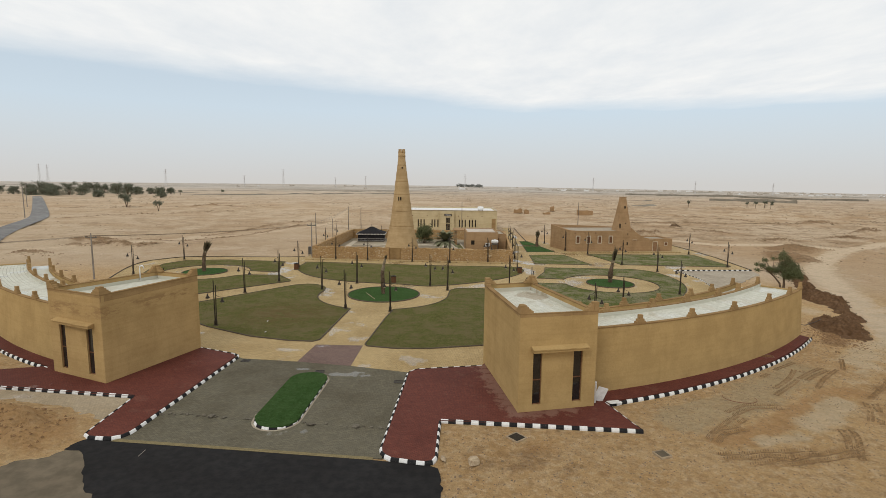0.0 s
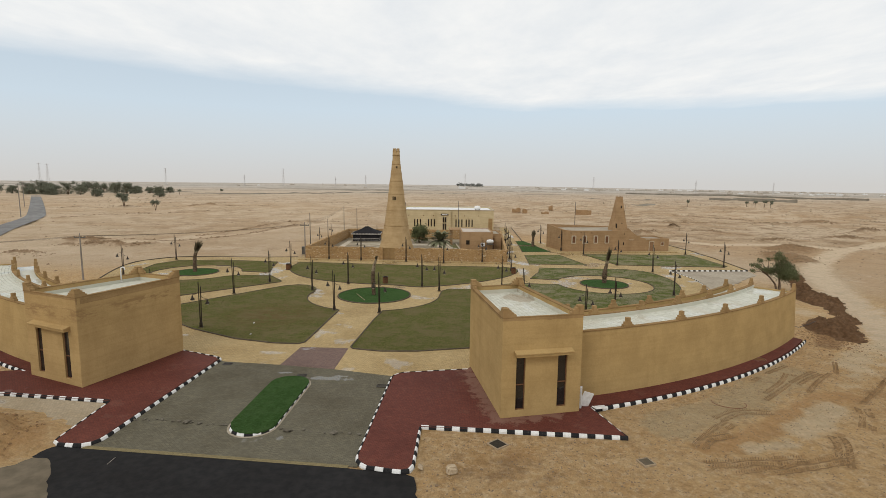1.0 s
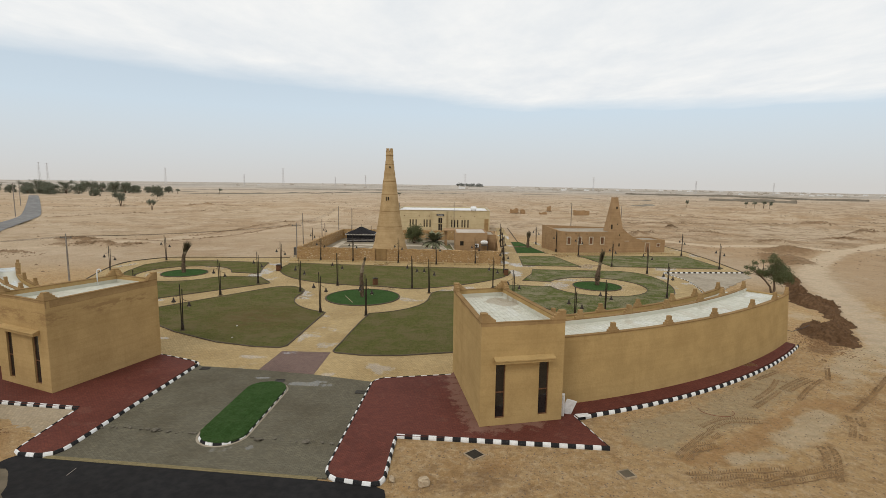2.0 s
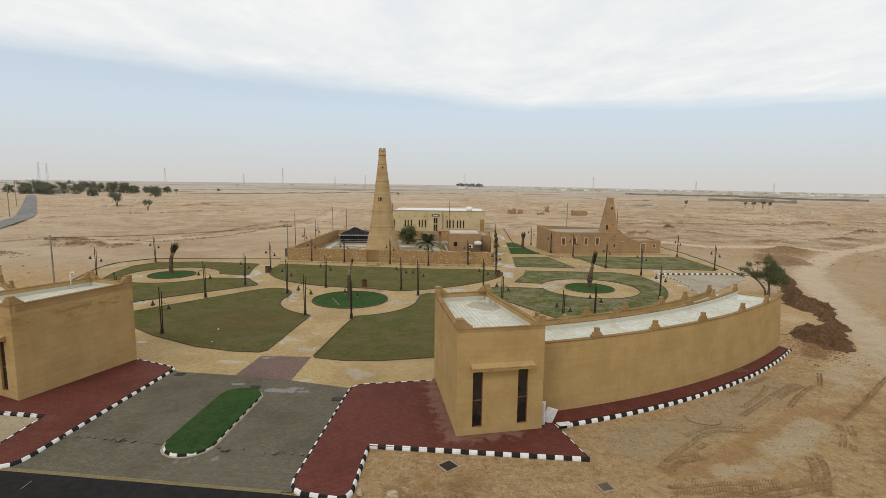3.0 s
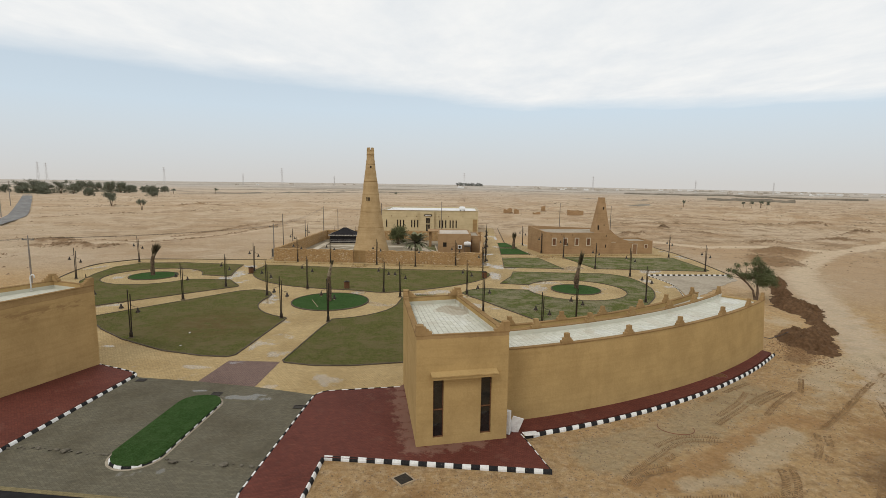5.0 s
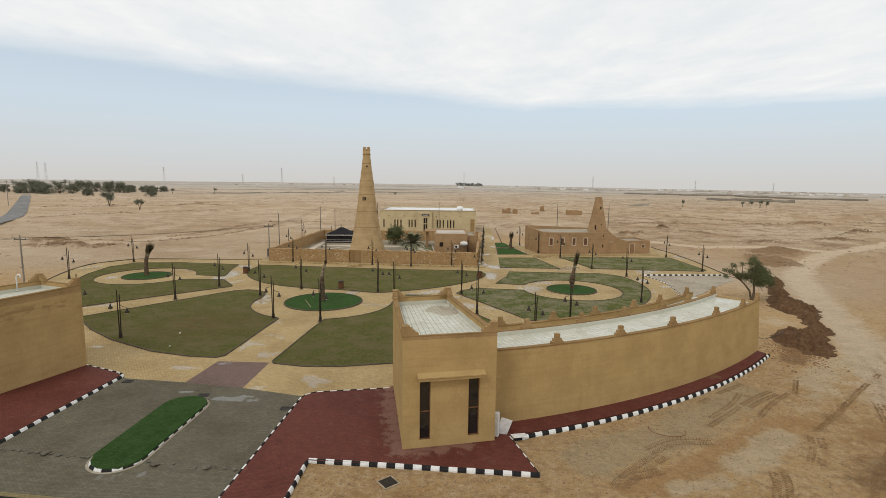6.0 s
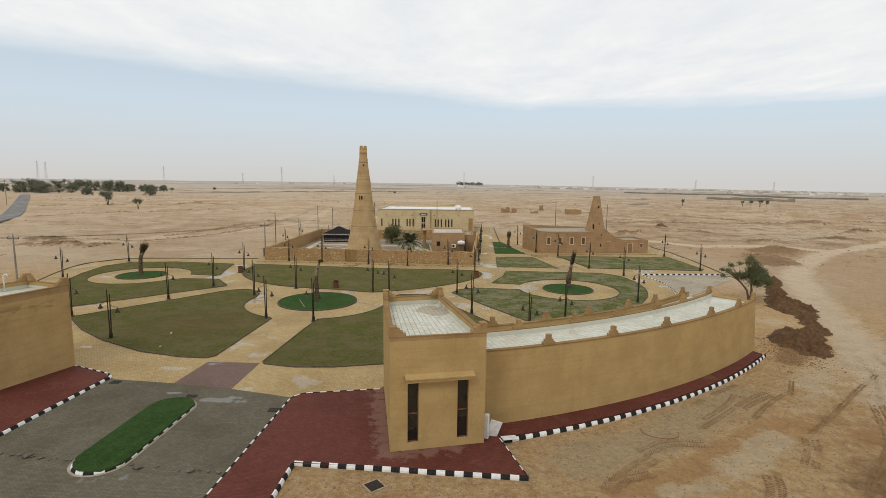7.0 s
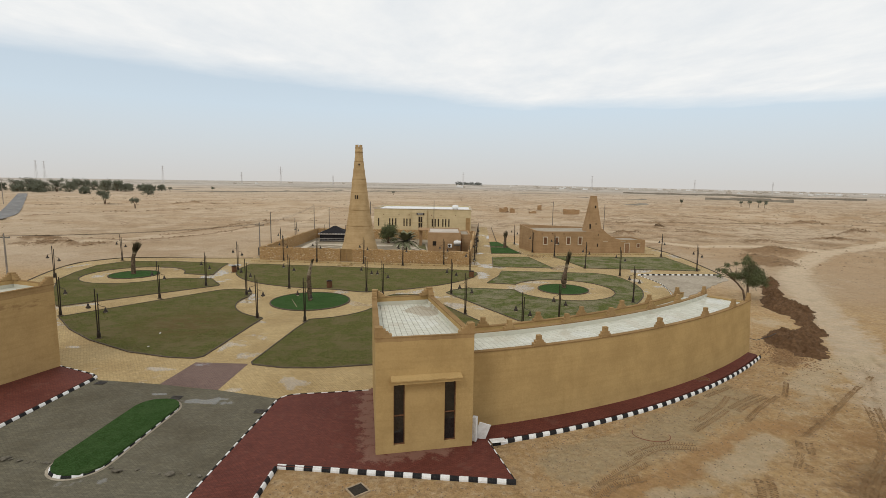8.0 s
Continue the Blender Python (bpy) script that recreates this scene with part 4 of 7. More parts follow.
def gatehouse(fl, fr, br, bl, label, skin, bands):
    base = thing("gatehouse", (0, 0, 0), label, "gatehouse")
    top, roof_z, t = 7.0, 6.42, 0.32
    fa, fb = Vector(fl), Vector(fr)
    width = (fb - fa).length
    ang = math.atan2(fb.y - fa.y, fb.x - fa.x)
    front = Matrix.Translation((fl[0], fl[1], 0)) @ Matrix.Rotation(ang, 4, "Z")
    s = [0.0, 0.178 * width, 0.292 * width, 0.70 * width, 0.818 * width, width]
    for name, a, b in (("pier", (s[0], 0, 0.60), (s[1], t, 4.41)), ("pier", (s[2], 0, 0.60), (s[3], t, 4.41)), ("pier", (s[4], 0, 0.60), (s[5], t, 4.41)), ("sill_wall", (0, 0, 0), (width, t, 0.60)), ("head_wall", (0, 0, 4.41), (width, t, top))):
        bm = bmesh.new()
        box(bm, a, b, front)
        part(name, bm, skin, base)
    inner = offset_line([fl, fr, br, bl], t, True)
    for name, i in (("side_wall", 1), ("back_wall", 2), ("side_wall", 3)):
        bm = bmesh.new()
        j = (i + 1) % 4
        p = [(fl, fr, br, bl)[i], (fl, fr, br, bl)[j], inner[j], inner[i]]
        prism(bm, p, 0, top)
        part(name, bm, skin, base)
    bm = bmesh.new()
    prism(bm, inner, roof_z - 0.25, roof_z - 0.02)
    part("roof_slab", bm, GROUT, base)
    nu, nv = 14, 27
    cells = []
    for i in range(nu):
        for j in range(nv):
            q = []
            for u, v in ((i, j), (i + 1, j), (i + 1, j + 1), (i, j + 1)):
                q.append(lerp2(lerp2(inner[0], inner[1], u / nu), lerp2(inner[3], inner[2], u / nu), v / nv))
            cells.append(q)
    tiles("roof_tiles", base, cells, roof_z, TILE)
    bm = bmesh.new()
    strip(bm, offset_line([fl, fr, br, bl], t + 0.05, True), 0.1, roof_z - 0.01, roof_z + 0.28, True)
    part("flashing", bm, TILE, base, "pale upstand round the roof")
    bm = bmesh.new()
    strip(bm, offset_line([fl, fr, br, bl], t / 2 - 0.01, True), t + 0.08, top, top + 0.07, True)
    part("coping", bm, COPING, base, "brown coping")
    # browner repair render along the top of some walls
    for i, depth in bands:
        a, b = Vector((fl, fr, br, bl)[i]), Vector((fl, fr, br, bl)[(i + 1) % 4])
        run = (b - a).length
        m = Matrix.Translation((a.x, a.y, 0)) @ Matrix.Rotation(math.atan2(b.y - a.y, b.x - a.x), 4, "Z")
        bm = bmesh.new()
        n = 24
        low = [top - depth + 0.05 * noise.noise(Vector((k * 0.4, i, fl[0]))) for k in range(n + 1)]
        rows = [[bm.verts.new(m @ Vector((0.01 + (run - 0.02) * k / n, y, z))) for y, z in ((-0.006, low[k]), (-0.006, top), (0.05, top), (0.05, low[k]))] for k in range(n + 1)]
        for p, q in zip(rows, rows[1:]):
            for k in range(4):
                bm.faces.new((p[k], q[k], q[(k + 1) % 4], p[(k + 1) % 4]))
        bm.faces.new(rows[0])
        bm.faces.new(rows[-1])
        part("parapet_band", bm, CREST, base, "browner weathered band under the coping")
    # stepped crests that climb towards each corner along both walls
    c4 = [Vector(p) for p in (fl, fr, br, bl)]
    for i in range(4):
        for lift, other in ((0.0, (i + 1) % 4), (0.006, (i - 1) % 4)):
            d = (c4[other] - c4[i]).normalized()
            side = Vector((-d.y, d.x)) if other == (i + 1) % 4 else Vector((d.y, -d.x))
            m = Matrix(((d.x, side.x, 0, c4[i].x), (d.y, side.y, 0, c4[i].y), (0, 0, 1, 0), (0, 0, 0, 1)))
            rnd = random.Random(i * 7 + int(1000 * lift))
            x0 = -0.02 if lift == 0 else t + 0.021
            profile = [(x0, top + 0.06), (0.92, top + 0.06)]
            for k in range(4):
                x, z = 0.92 - 0.17 * k + rnd.uniform(-0.02, 0.02), top + 0.065 + 0.15 * (k + 1) + rnd.uniform(-0.015, 0.015)
                profile += [(x, z), (max(x - 0.17, x0 + 0.02) if k < 3 else x0, z)]
            bm = bmesh.new()
            y0, y1 = -0.02 + lift, t + 0.02 - lift
            a = [bm.verts.new(m @ Vector((x, y0, z))) for x, z in profile]
            b = [bm.verts.new(m @ Vector((x, y1, z))) for x, z in profile]
            bm.faces.new(a)
            bm.faces.new(b[::-1])
            for q in range(len(a)):
                bm.faces.new((a[q], b[q], b[(q + 1) % len(a)], a[(q + 1) % len(a)]))
            part("corner_crest", bm, CREST, base)
    # ledge over the openings, with a reed-like top
    bm = bmesh.new()
    box(bm, (s[1] - 0.12, -0.42, 4.41), (s[4] + 0.22, 0.02, 4.61), front)
    part("ledge", bm, skin, base, "projecting rendered ledge")
    bm = bmesh.new()
    n = 26
    rows = []
    for k in range(n + 1):
        x = s[1] - 0.18 + (s[4] - s[1] + 0.46) * k / n
        j = [0.022 * noise.noise(Vector((x * 3, q * 7.0, fl[0]))) for q in range(4)]
        rows.append([bm.verts.new(front @ Vector(p)) for p in ((x, 0.0, 4.615), (x, -0.5 + j[0], 4.595 + j[1] * 0.3), (x, -0.5 + j[2], 4.66 + j[1]), (x, 0.0, 4.79 + j[3]))])
    for a, b in zip(rows, rows[1:]):
        for q in range(4):
            bm.faces.new((a[q], b[q], b[(q + 1) % 4], a[(q + 1) % 4]))
    bm.faces.new(rows[0])
    bm.faces.new(rows[-1])
    part("ledge_top", bm, skin, base, "rough mud topping on the ledge")
    for a, b in ((s[1], s[2]), (s[3], s[4])):
        w = new("window")
        w.parent = base
        bm = bmesh.new()
        for p, q in (((a, 0.12, 0.60), (a + 0.05, 0.2, 4.41)), ((b - 0.05, 0.12, 0.60), (b, 0.2, 4.41)), ((a + 0.05, 0.12, 0.60), (b - 0.05, 0.2, 0.67)), ((a + 0.05, 0.12, 4.34), (b - 0.05, 0.2, 4.41)), ((a + 0.05, 0.12, 2.32), (b - 0.05, 0.2, 2.40))):
            box(bm, p, q, front)
        part("window_frame", bm, WOOD, w, "brown metal frame")
        for z0, z1 in ((0.67, 2.32), (2.40, 4.34)):
            bm = bmesh.new()
            box(bm, (a + 0.05, 0.155, z0), (b - 0.05, 0.17, z1), front)
            part("pane", bm, GLASS, w, "dark glass pane")
    return base


GR = [(4.48, 32.75), (10.03, 34.12), (7.0, 44.1), (2.65, 42.75)]
GL = [(-32.55, 38.65), (-26.65, 36.3), (-23.7, 45.15), (-28.45, 46.8)]
gatehouse(*GR, "ochre rendered gatehouse with stepped corner crests and two slit windows", RENDER, ((0, 0.2), (3, 0.16)))
gatehouse(*GL, "ochre rendered gatehouse with stepped corner crests, rain-stained side wall", WASHED, ((1, 0.5), (0, 0.16)))


def curved_building(c, r_out, r_in, a0, a1, outer_m, inner_m, label):
    base = thing("curved_building", (0, 0, 0), label, "curved building")
    n = 40
    top, roof_z, t = 5.02, 4.72, 0.28
    for name, r in (("outer_wall", r_out - t / 2), ("inner_wall", r_in + t / 2)):
        bm = bmesh.new()
        strip(bm, arc(c, r, a0, a1, n), t, 0, top)
        if name == "outer_wall":
            for v in bm.verts:
                d = v.co.xy - Vector(c)
                if v.co.z < 0.1 and d.length > r:
                    v.co.xy = Vector(c) + d * (1 + 0.28 / d.length)
        part(name, bm, RENDER, base, smooth=False)
    for a in (a0, a1):
        p, q = arc(c, r_in + t, a, a, 1)[0], arc(c, r_out - t, a, a, 1)[0]
        bm = bmesh.new()
        strip(bm, [p, q], t, 0, roof_z + 0.12)
        part("end_wall", bm, RENDER, base)
    bm = bmesh.new()
    strip(bm, arc(c, (r_out + r_in) / 2, a0, a1, n), r_out - r_in - 2 * t, roof_z - 0.2, roof_z - 0.02)
    part("roof_slab", bm, GROUT, base)
    cells = []
    nv = round((r_out - r_in) / 0.38)
    nu = round(abs(radians(a1 - a0)) * r_in / 0.38)
    for i in range(nu):
        p = [a0 + (a1 - a0) * (i + k) / nu for k in (0, 1)]
        for j in range(nv):
            rs = [r_in + t + (r_out - r_in - 2 * t) * (j + k) / nv for k in (0, 1)]
            cells.append([(c[0] + r * math.sin(radians(a)), c[1] - r * math.cos(radians(a))) for a, r in ((p[0], rs[0]), (p[0], rs[1]), (p[1], rs[1]), (p[1], rs[0]))])
    tiles("roof_tiles", base, cells, roof_z, TILE)
    bm = bmesh.new()
    strip(bm, arc(c, r_in + t + 0.06, a0, a1, n), 0.12, roof_z - 0.01, roof_z + 0.3)
    part("flashing", bm, TILE, base, "pale upstand along the roof")
    for r in (r_out - t / 2, r_in + t / 2):
        bm = bmesh.new()
        strip(bm, arc(c, r, a0, a1, n), t + 0.08, top, top + 0.07)
        part("coping", bm, COPING, base, "brown coping")
    bm = bmesh.new()
    strip(bm, arc(c, r_in - 2.0, a0, a1, n), 0.26, 0, top - 0.28)
    part("arcade_wall", bm, RENDER, base, "parallel lower arcade wall")
    bm = bmesh.new()
    strip(bm, arc(c, r_in - 0.95, a0, a1, n), 1.75, top - 0.9, top - 0.7)
    part("arcade_roof", bm, TILE, base, "narrow pale roof behind the parapet")
    bm = bmesh.new()
    strip(bm, arc(c, r_in - 2.0, a0, a1, n), 0.34, top - 0.28, top - 0.21)
    part("coping", bm, COPING, base, "brown coping")
    for a in inner_m:
        bm = bmesh.new()
        a2 = a - (a1 - a0) / abs(a1 - a0) * 1.1
        p = arc(c, r_in - 2.0, a2, a2, 1)[0]
        merlon_steps(bm, Matrix.Translation((*p, top - 0.21)) @ Matrix.Rotation(radians(a2), 4, "Z"), 0.88, 0.26, 0.7)
        part("crest", bm, CREST, base)
    for r, angles in ((r_out - t / 2, outer_m), (r_in + t / 2, inner_m)):
        for a in angles:
            bm = bmesh.new()
            p = arc(c, r, a, a, 1)[0]
            merlon_steps(bm, Matrix.Translation((*p, top + 0.07)) @ Matrix.Rotation(radians(a), 4, "Z"), 0.88, 0.26, 0.7)
            part("crest", bm, CREST, base)
    return base


curved_building(RC, 64.6, 60.4, 17.6, 46.0, (22.1, 27.0, 32.0, 37.5, 42.2, 45.7), (22.0, 26.8, 31.2, 36.1, 40.2, 45.7), "long curved ochre building with stepped crests and a white tiled roof")
curved_building(LC, 64.8, 60.7, -25.0, -53.5, (-28.6, -32, -37, -42, -47, -53), (-28, -32.5, -37, -41.5, -46, -50, -53), "long curved ochre building with stepped crests and a wet tiled roof")

# ---- minaret ----
DARK = speckled("dark_recess", (0.02, 0.016, 0.012), (0.03, 0.024, 0.018), 5.0, 0.9)
minaret = thing("minaret", (-12.3, 116.0, 0), "tall tapering ochre mud minaret with a crenellated top", "minaret")
prof = [(4.3, 0), (3.95, 0.8), (3.55, 2.0), (3.18, 3.6), (2.88, 5.2), (2.66, 6.6), (2.42, 8.2), (2.18, 9.8), (1.95, 11.6), (1.76, 13.2), (1.58, 14.8), (1.38, 16.5), (1.17, 18.0), (1.0, 19.4), (0.88, 20.6), (0.78, 22.3)]
bm = bmesh.new()
fine = []
for (r0, z0), (r1, z1) in zip(prof, prof[1:]):
    for k in range(3):
        fine.append((r0 + (r1 - r0) * k / 3 + 0.03 * math.sin(9.1 * (z0 + (z1 - z0) * k / 3)), z0 + (z1 - z0) * k / 3))
fine.append(prof[-1])
lathe(bm, fine, 32)
for v in bm.verts:
    k = 1 + 0.02 * noise.noise(v.co * 0.8)
    v.co.x, v.co.y = v.co.x * k, v.co.y * k
part("shaft", bm, MINARET, minaret, smooth=True)
for z, r in ((5.9, 2.77), (9.3, 2.25), (13.0, 1.78), (15.9, 1.45), (19.6, 0.98), (21.6, 0.82)):
    bm = bmesh.new()
    lathe(bm, [(r - 0.15, z - 0.05), (r + 0.045, z - 0.04), (r + 0.03, z + 0.04), (r - 0.15, z + 0.05)], 32)
    part("string_course", bm, COPING, minaret, "thin dark ring course", True)
for k in range(6):
    a = k * math.pi / 3 + 0.3
    bm = bmesh.new()
    m = Matrix.Rotation(a, 4, "Z") @ Matrix.Translation((0.6, 0, 22.25))
    box(bm, (-0.16, -0.26, 0), (0.17, 0.26, 0.42), m)
    box(bm, (-0.12, -0.14, 0.40), (0.13, 0.14, 0.9), m)
    part("merlon", bm, MINARET, minaret)
for z, x, w, h in ((12.1, -0.5, 0.22, 0.85), (12.1, -0.05, 0.3, 0.75), (19.0, 0.22, 0.3, 0.35)):
    bm = bmesh.new()
    r = float(np.interp(z, [p[1] for p in prof], [p[0] for p in prof]))
    y = -math.sqrt(r * r - x * x)
    box(bm, (x - w / 2, y - 0.06, z - h / 2), (x + w / 2, y + 0.4, z + h / 2))
    part("opening", bm, DARK, minaret, "small dark opening")

# ---- walled compound ----


def block(base, m, u, v, z, material, roof=CONCRETE, parapet=0.45, t=0.3, names=("wall", "roof")):
    """Four walls and a roof on the rectangle u x v of the frame m."""
    (u0, u1), (v0, v1) = u, v
    for a, b in (((u0, v0), (u1, v0 + t)), ((u0, v1 - t), (u1, v1)), ((u0, v0 + t), (u0 + t, v1 - t)), ((u1 - t, v0 + t), (u1, v1 - t))):
        bm = bmesh.new()
        box(bm, (*a, -0.3), (*b, z), m)
        part(names[0], bm, material, base)
    bm = bmesh.new()
    box(bm, (u0 + t, v0 + t, z - parapet - 0.25), (u1 - t, v1 - t, z - parapet), m)
    part(names[1], bm, roof, base, "pale flat roof")


def opening_part(base, m, u, z0, z1, w, y, frame_mat, fill, name="window", trim=0.13, mullion=True):
    """A framed window or door set into a wall face at y in the frame m (facing -y)."""
    hold = new(name)
    hold.parent = base
    bm = bmesh.new()
    for a, b in (((u - w / 2 - trim, y - 0.06, z0 - trim), (u - w / 2, y + 0.1, z1 + trim)), ((u + w / 2, y - 0.06, z0 - trim), (u + w / 2 + trim, y + 0.1, z1 + trim)), ((u - w / 2, y - 0.06, z1), (u + w / 2, y + 0.1, z1 + trim)), ((u - w / 2, y - 0.06, z0 - trim), (u + w / 2, y + 0.1, z0))):
        box(bm, a, b, m)
    part("frame", bm, frame_mat, hold)
    bm = bmesh.new()
    box(bm, (u - w / 2, y - 0.015, z0), (u + w / 2, y + 0.08, z1), m)
    part("pane" if name == "window" else "leaf", bm, fill, hold)
    if mullion:
        bm = bmesh.new()
        box(bm, (u - 0.04, y - 0.045, z0), (u + 0.04, y - 0.012, z1), m)
        part("mullion", bm, frame_mat, hold)
    return hold


I4 = Matrix.Identity(4)
PAVED = speckled("courtyard_paving", (0.33, 0.275, 0.19), (0.26, 0.215, 0.15), 1.4, 0.85)
slab("courtyard", [(-29, 102.9), (11.3, 101.0), (13.6, 141.5), (-29, 142)], -0.3, 0.015, PAVED, "grey paved courtyard inside the stone wall", "pavement")
stone_wall = thing("stone_wall", (0, 0, 0), "rough ochre rubble stone compound wall", "wall", "", "structure")
corner = [(-29.2, 103.0), (11.4, 100.9), (13.7, 142.0), (-29.0, 142.4)]
for i, (a, b) in enumerate((((-29.2, 103.0), (-13.4, 102.2)), ((-11.0, 102.1), (11.4, 100.9)), ((11.4, 100.9), (13.7, 142.0)), ((13.7, 142.0), (-29.0, 142.4)), ((-29.0, 142.4), (-29.2, 103.0)))):
    bm = bmesh.new()
    n = max(2, int(math.dist(a, b) / 0.7))
    line = [lerp2(a, b, k / n) for k in range(n + 1)]
    strip(bm, line, 0.5, -0.2, 2.55)
    rnd = random.Random(i)
    for v in bm.verts:
        if v.co.z > 2:
            v.co.z += rnd.uniform(-0.09, 0.1)
    part("wall_run", bm, STONE, stone_wall)
bm = bmesh.new()
strip(bm, [(-30.4, 101.7), (12.8, 99.6)], 1.3, -0.2, 0.16)
tagged(part("kerb_plinth", bm, YELLOW), "low paved step along the stone wall", "step", "", "structure")
gate = thing("compound_gate", (-12.2, 102.15, 0, 0, 0, -3), "brown steel double gate in the stone wall", "gate")
for s in (-1, 1):
    bm = bmesh.new()
    box(bm, (min(0.02 * s, 1.16 * s), -0.05, 0.1), (max(0.02 * s, 1.16 * s), 0.05, 2.5))
    part("gate_leaf", bm, CREST, gate)
    for k in range(5):
        bm = bmesh.new()
        x = s * (0.12 + 0.24 * k)
        box(bm, (x - 0.03, -0.09, 0.15), (x + 0.03, -0.045, 2.45))
        part("slat", bm, COPING, gate)

# pale curved paths and a planting bed in the yard
PALE_STONE = speckled("pale_path_stone", (0.60, 0.53, 0.42), (0.51, 0.445, 0.345), 2.5, 0.9)
for r, c, w in ((6.6, (-12.2, 114.5), 0.7), (9.5, (-9, 118), 0.8), (13.0, (-10.5, 116.0), 0.6)):
    bm = bmesh.new()
    strip(bm, arc(c, r, 100, 255, 24) if r > 9 else arc(c, r, -70, 75, 24), w, 0.0, 0.07)
    tagged(part("path_edging", bm, PALE_STONE), "pale curved path edging in the courtyard", "edging", "", "structure")
for pts in ([(-26.9, 117.0), (-27.4, 135.3), (-26.2, 135.0), (-25.4, 117.0)], [(-25.6, 127.0), (-25.8, 128.2), (-16.5, 129.4), (-16.4, 128.2)]):
    slab("yard_path", pts, -0.2, 0.05, PALE_STONE, "pale stone path across the courtyard", "path")
bed = [(-0.9, 129.6), (1.3, 131.8), (2.4, 119.7), (0.9, 118.6)]
slab("planting_bed", bed, -0.2, 0.04, YOUNG_GRASS, "dull green planting bed in the courtyard", "planting bed")
bm = bmesh.new()
strip(bm, bed, 0.3, -0.1, 0.12, True)
tagged(part("bed_edging", bm, PALE_STONE), "pale stone edging round the planting bed", "edging", "", "structure")

# tent
WOOL = speckled("black_wool", (0.016, 0.015, 0.016), (0.03, 0.028, 0.03), 5.0, 0.95)
PALE_CLOTH = speckled("white_cloth", (0.55, 0.52, 0.48), (0.45, 0.42, 0.38), 5.0, 0.95)
tent = thing("tent", pose(-22.6, 136.5, 0, 0, 0, 3) @ Matrix.Diagonal((0.82, 0.85, 0.95, 1)), "black wool tent with white stripes and a hipped roof", "tent")
for a, b in (((-4.2, -3, 0), (4.2, -2.85, 2.3)), ((-4.2, 2.85, 0), (4.2, 3, 2.3)), ((-4.2, -2.85, 0), (-4.05, 2.85, 2.3)), ((4.05, -2.85, 0), (4.2, 2.85, 2.3))):
    bm = bmesh.new()
    box(bm, a, b)
    part("tent_wall", bm, WOOL, tent)
for z in (0.35, 0.75, 1.9):
    bm = bmesh.new()
    strip(bm, [(-4.23, -3.03), (4.23, -3.03), (4.23, 3.03), (-4.23, 3.03)], 0.05, z, z + 0.1, True)
    part("stripe", bm, PALE_CLOTH, tent, "white woven stripe")
bm = bmesh.new()
lo = [bm.verts.new(p) for p in ((-4.6, -3.4, 2.25), (4.6, -3.4, 2.25), (4.6, 3.4, 2.25), (-4.6, 3.4, 2.25))]
mid = [bm.verts.new(p) for p in ((-2.0, -1.5, 3.2), (2.0, -1.5, 3.2), (2.0, 1.5, 3.2), (-2.0, 1.5, 3.2))]
hi = [bm.verts.new(p) for p in ((-0.5, -0.1, 4.0), (0.5, -0.1, 4.0), (0.5, 0.1, 4.0), (-0.5, 0.1, 4.0))]
for ra, rb in ((lo, mid), (mid, hi)):
    for k in range(4):
        bm.faces.new((ra[k], ra[(k + 1) % 4], rb[(k + 1) % 4], rb[k]))
bm.faces.new(hi)
bm.faces.new(lo[::-1])
part("tent_roof", bm, WOOL, tent)
bm = bmesh.new()
for k in range(20):
    x = -4.5 + 9.0 * k / 19
    box(bm, (x - 0.16, -3.46, 1.95), (x + 0.16, -3.41, 2.27))
for k in range(15):
    y = -3.2 + 6.4 * k / 14
    box(bm, (4.61, y - 0.16, 1.95), (4.66, y + 0.16, 2.27))
    box(bm, (-4.66, y - 0.16, 1.95), (-4.61, y + 0.16, 2.27))
part("scalloped_trim", bm, PALE_CLOTH, tent, "white scalloped eaves trim")["kind"] = "stuff"
for x, y, h in ((-3.2, -0.3, 4.4), (0.0, 0.0, 4.7), (3.2, 0.2, 4.3)):
    bm = bmesh.new()
    tube(bm, [(x, y, 2.2), (x, y, h)], 0.06)
    part("tent_pole", bm, IRON, tent)

# service hut
hm = pose(2.9, 116.8, 0, 0, 0, 2)
PINK_ROOF = speckled("dusty_roof_coat", (0.56, 0.49, 0.41), (0.48, 0.41, 0.335), 1.6, 0.85)
hut = thing("service_hut", (0, 0, 0), "brown rendered hut with a flat white roof", "hut")
block(hut, hm, (-0.3, 7.0), (0, 11), 4.5, MUD, PINK_ROOF, 0.12)
block(hut, hm, (6.95, 9.2), (2.5, 12), 3.9, MUD, CONCRETE, 0.2)
opening_part(hut, hm, 1.2, 1.6, 2.6, 0.8, 0.0, MUD, DARK, mullion=False)
for u, v in ((-2.3, 12.4), (-2.3, 16.6)):
    bm = bmesh.new()
    box(bm, (u - 0.3, v - 0.3, 0), (u + 0.3, v + 0.3, 3.6), hm)
    box(bm, (u - 0.38, v - 0.38, 3.6), (u + 0.38, v + 0.38, 3.8), hm)
    part("porch_pillar", bm, MUD, hut, "square brown porch pillar")
bm = bmesh.new()
box(bm, (-2.9, 11.2, 3.8), (2.2, 17.2, 4.0), hm)
part("porch_roof", bm, MUD, hut, "flat brown porch roof")
bm = bmesh.new()
box(bm, (7.15, 0.6, 0), (7.3, 2.5, 3.0), hm)
part("stair_wall", bm, WOOD, hut, "dark brown stair flank")
ac = thing("air_conditioner", hm @ pose(4.6, -0.28, 1.3), "white outdoor air-conditioning unit on the hut wall", "air conditioner")
bm = bmesh.new()
box(bm, (-0.45, -0.2, 0), (0.45, 0.22, 0.75))
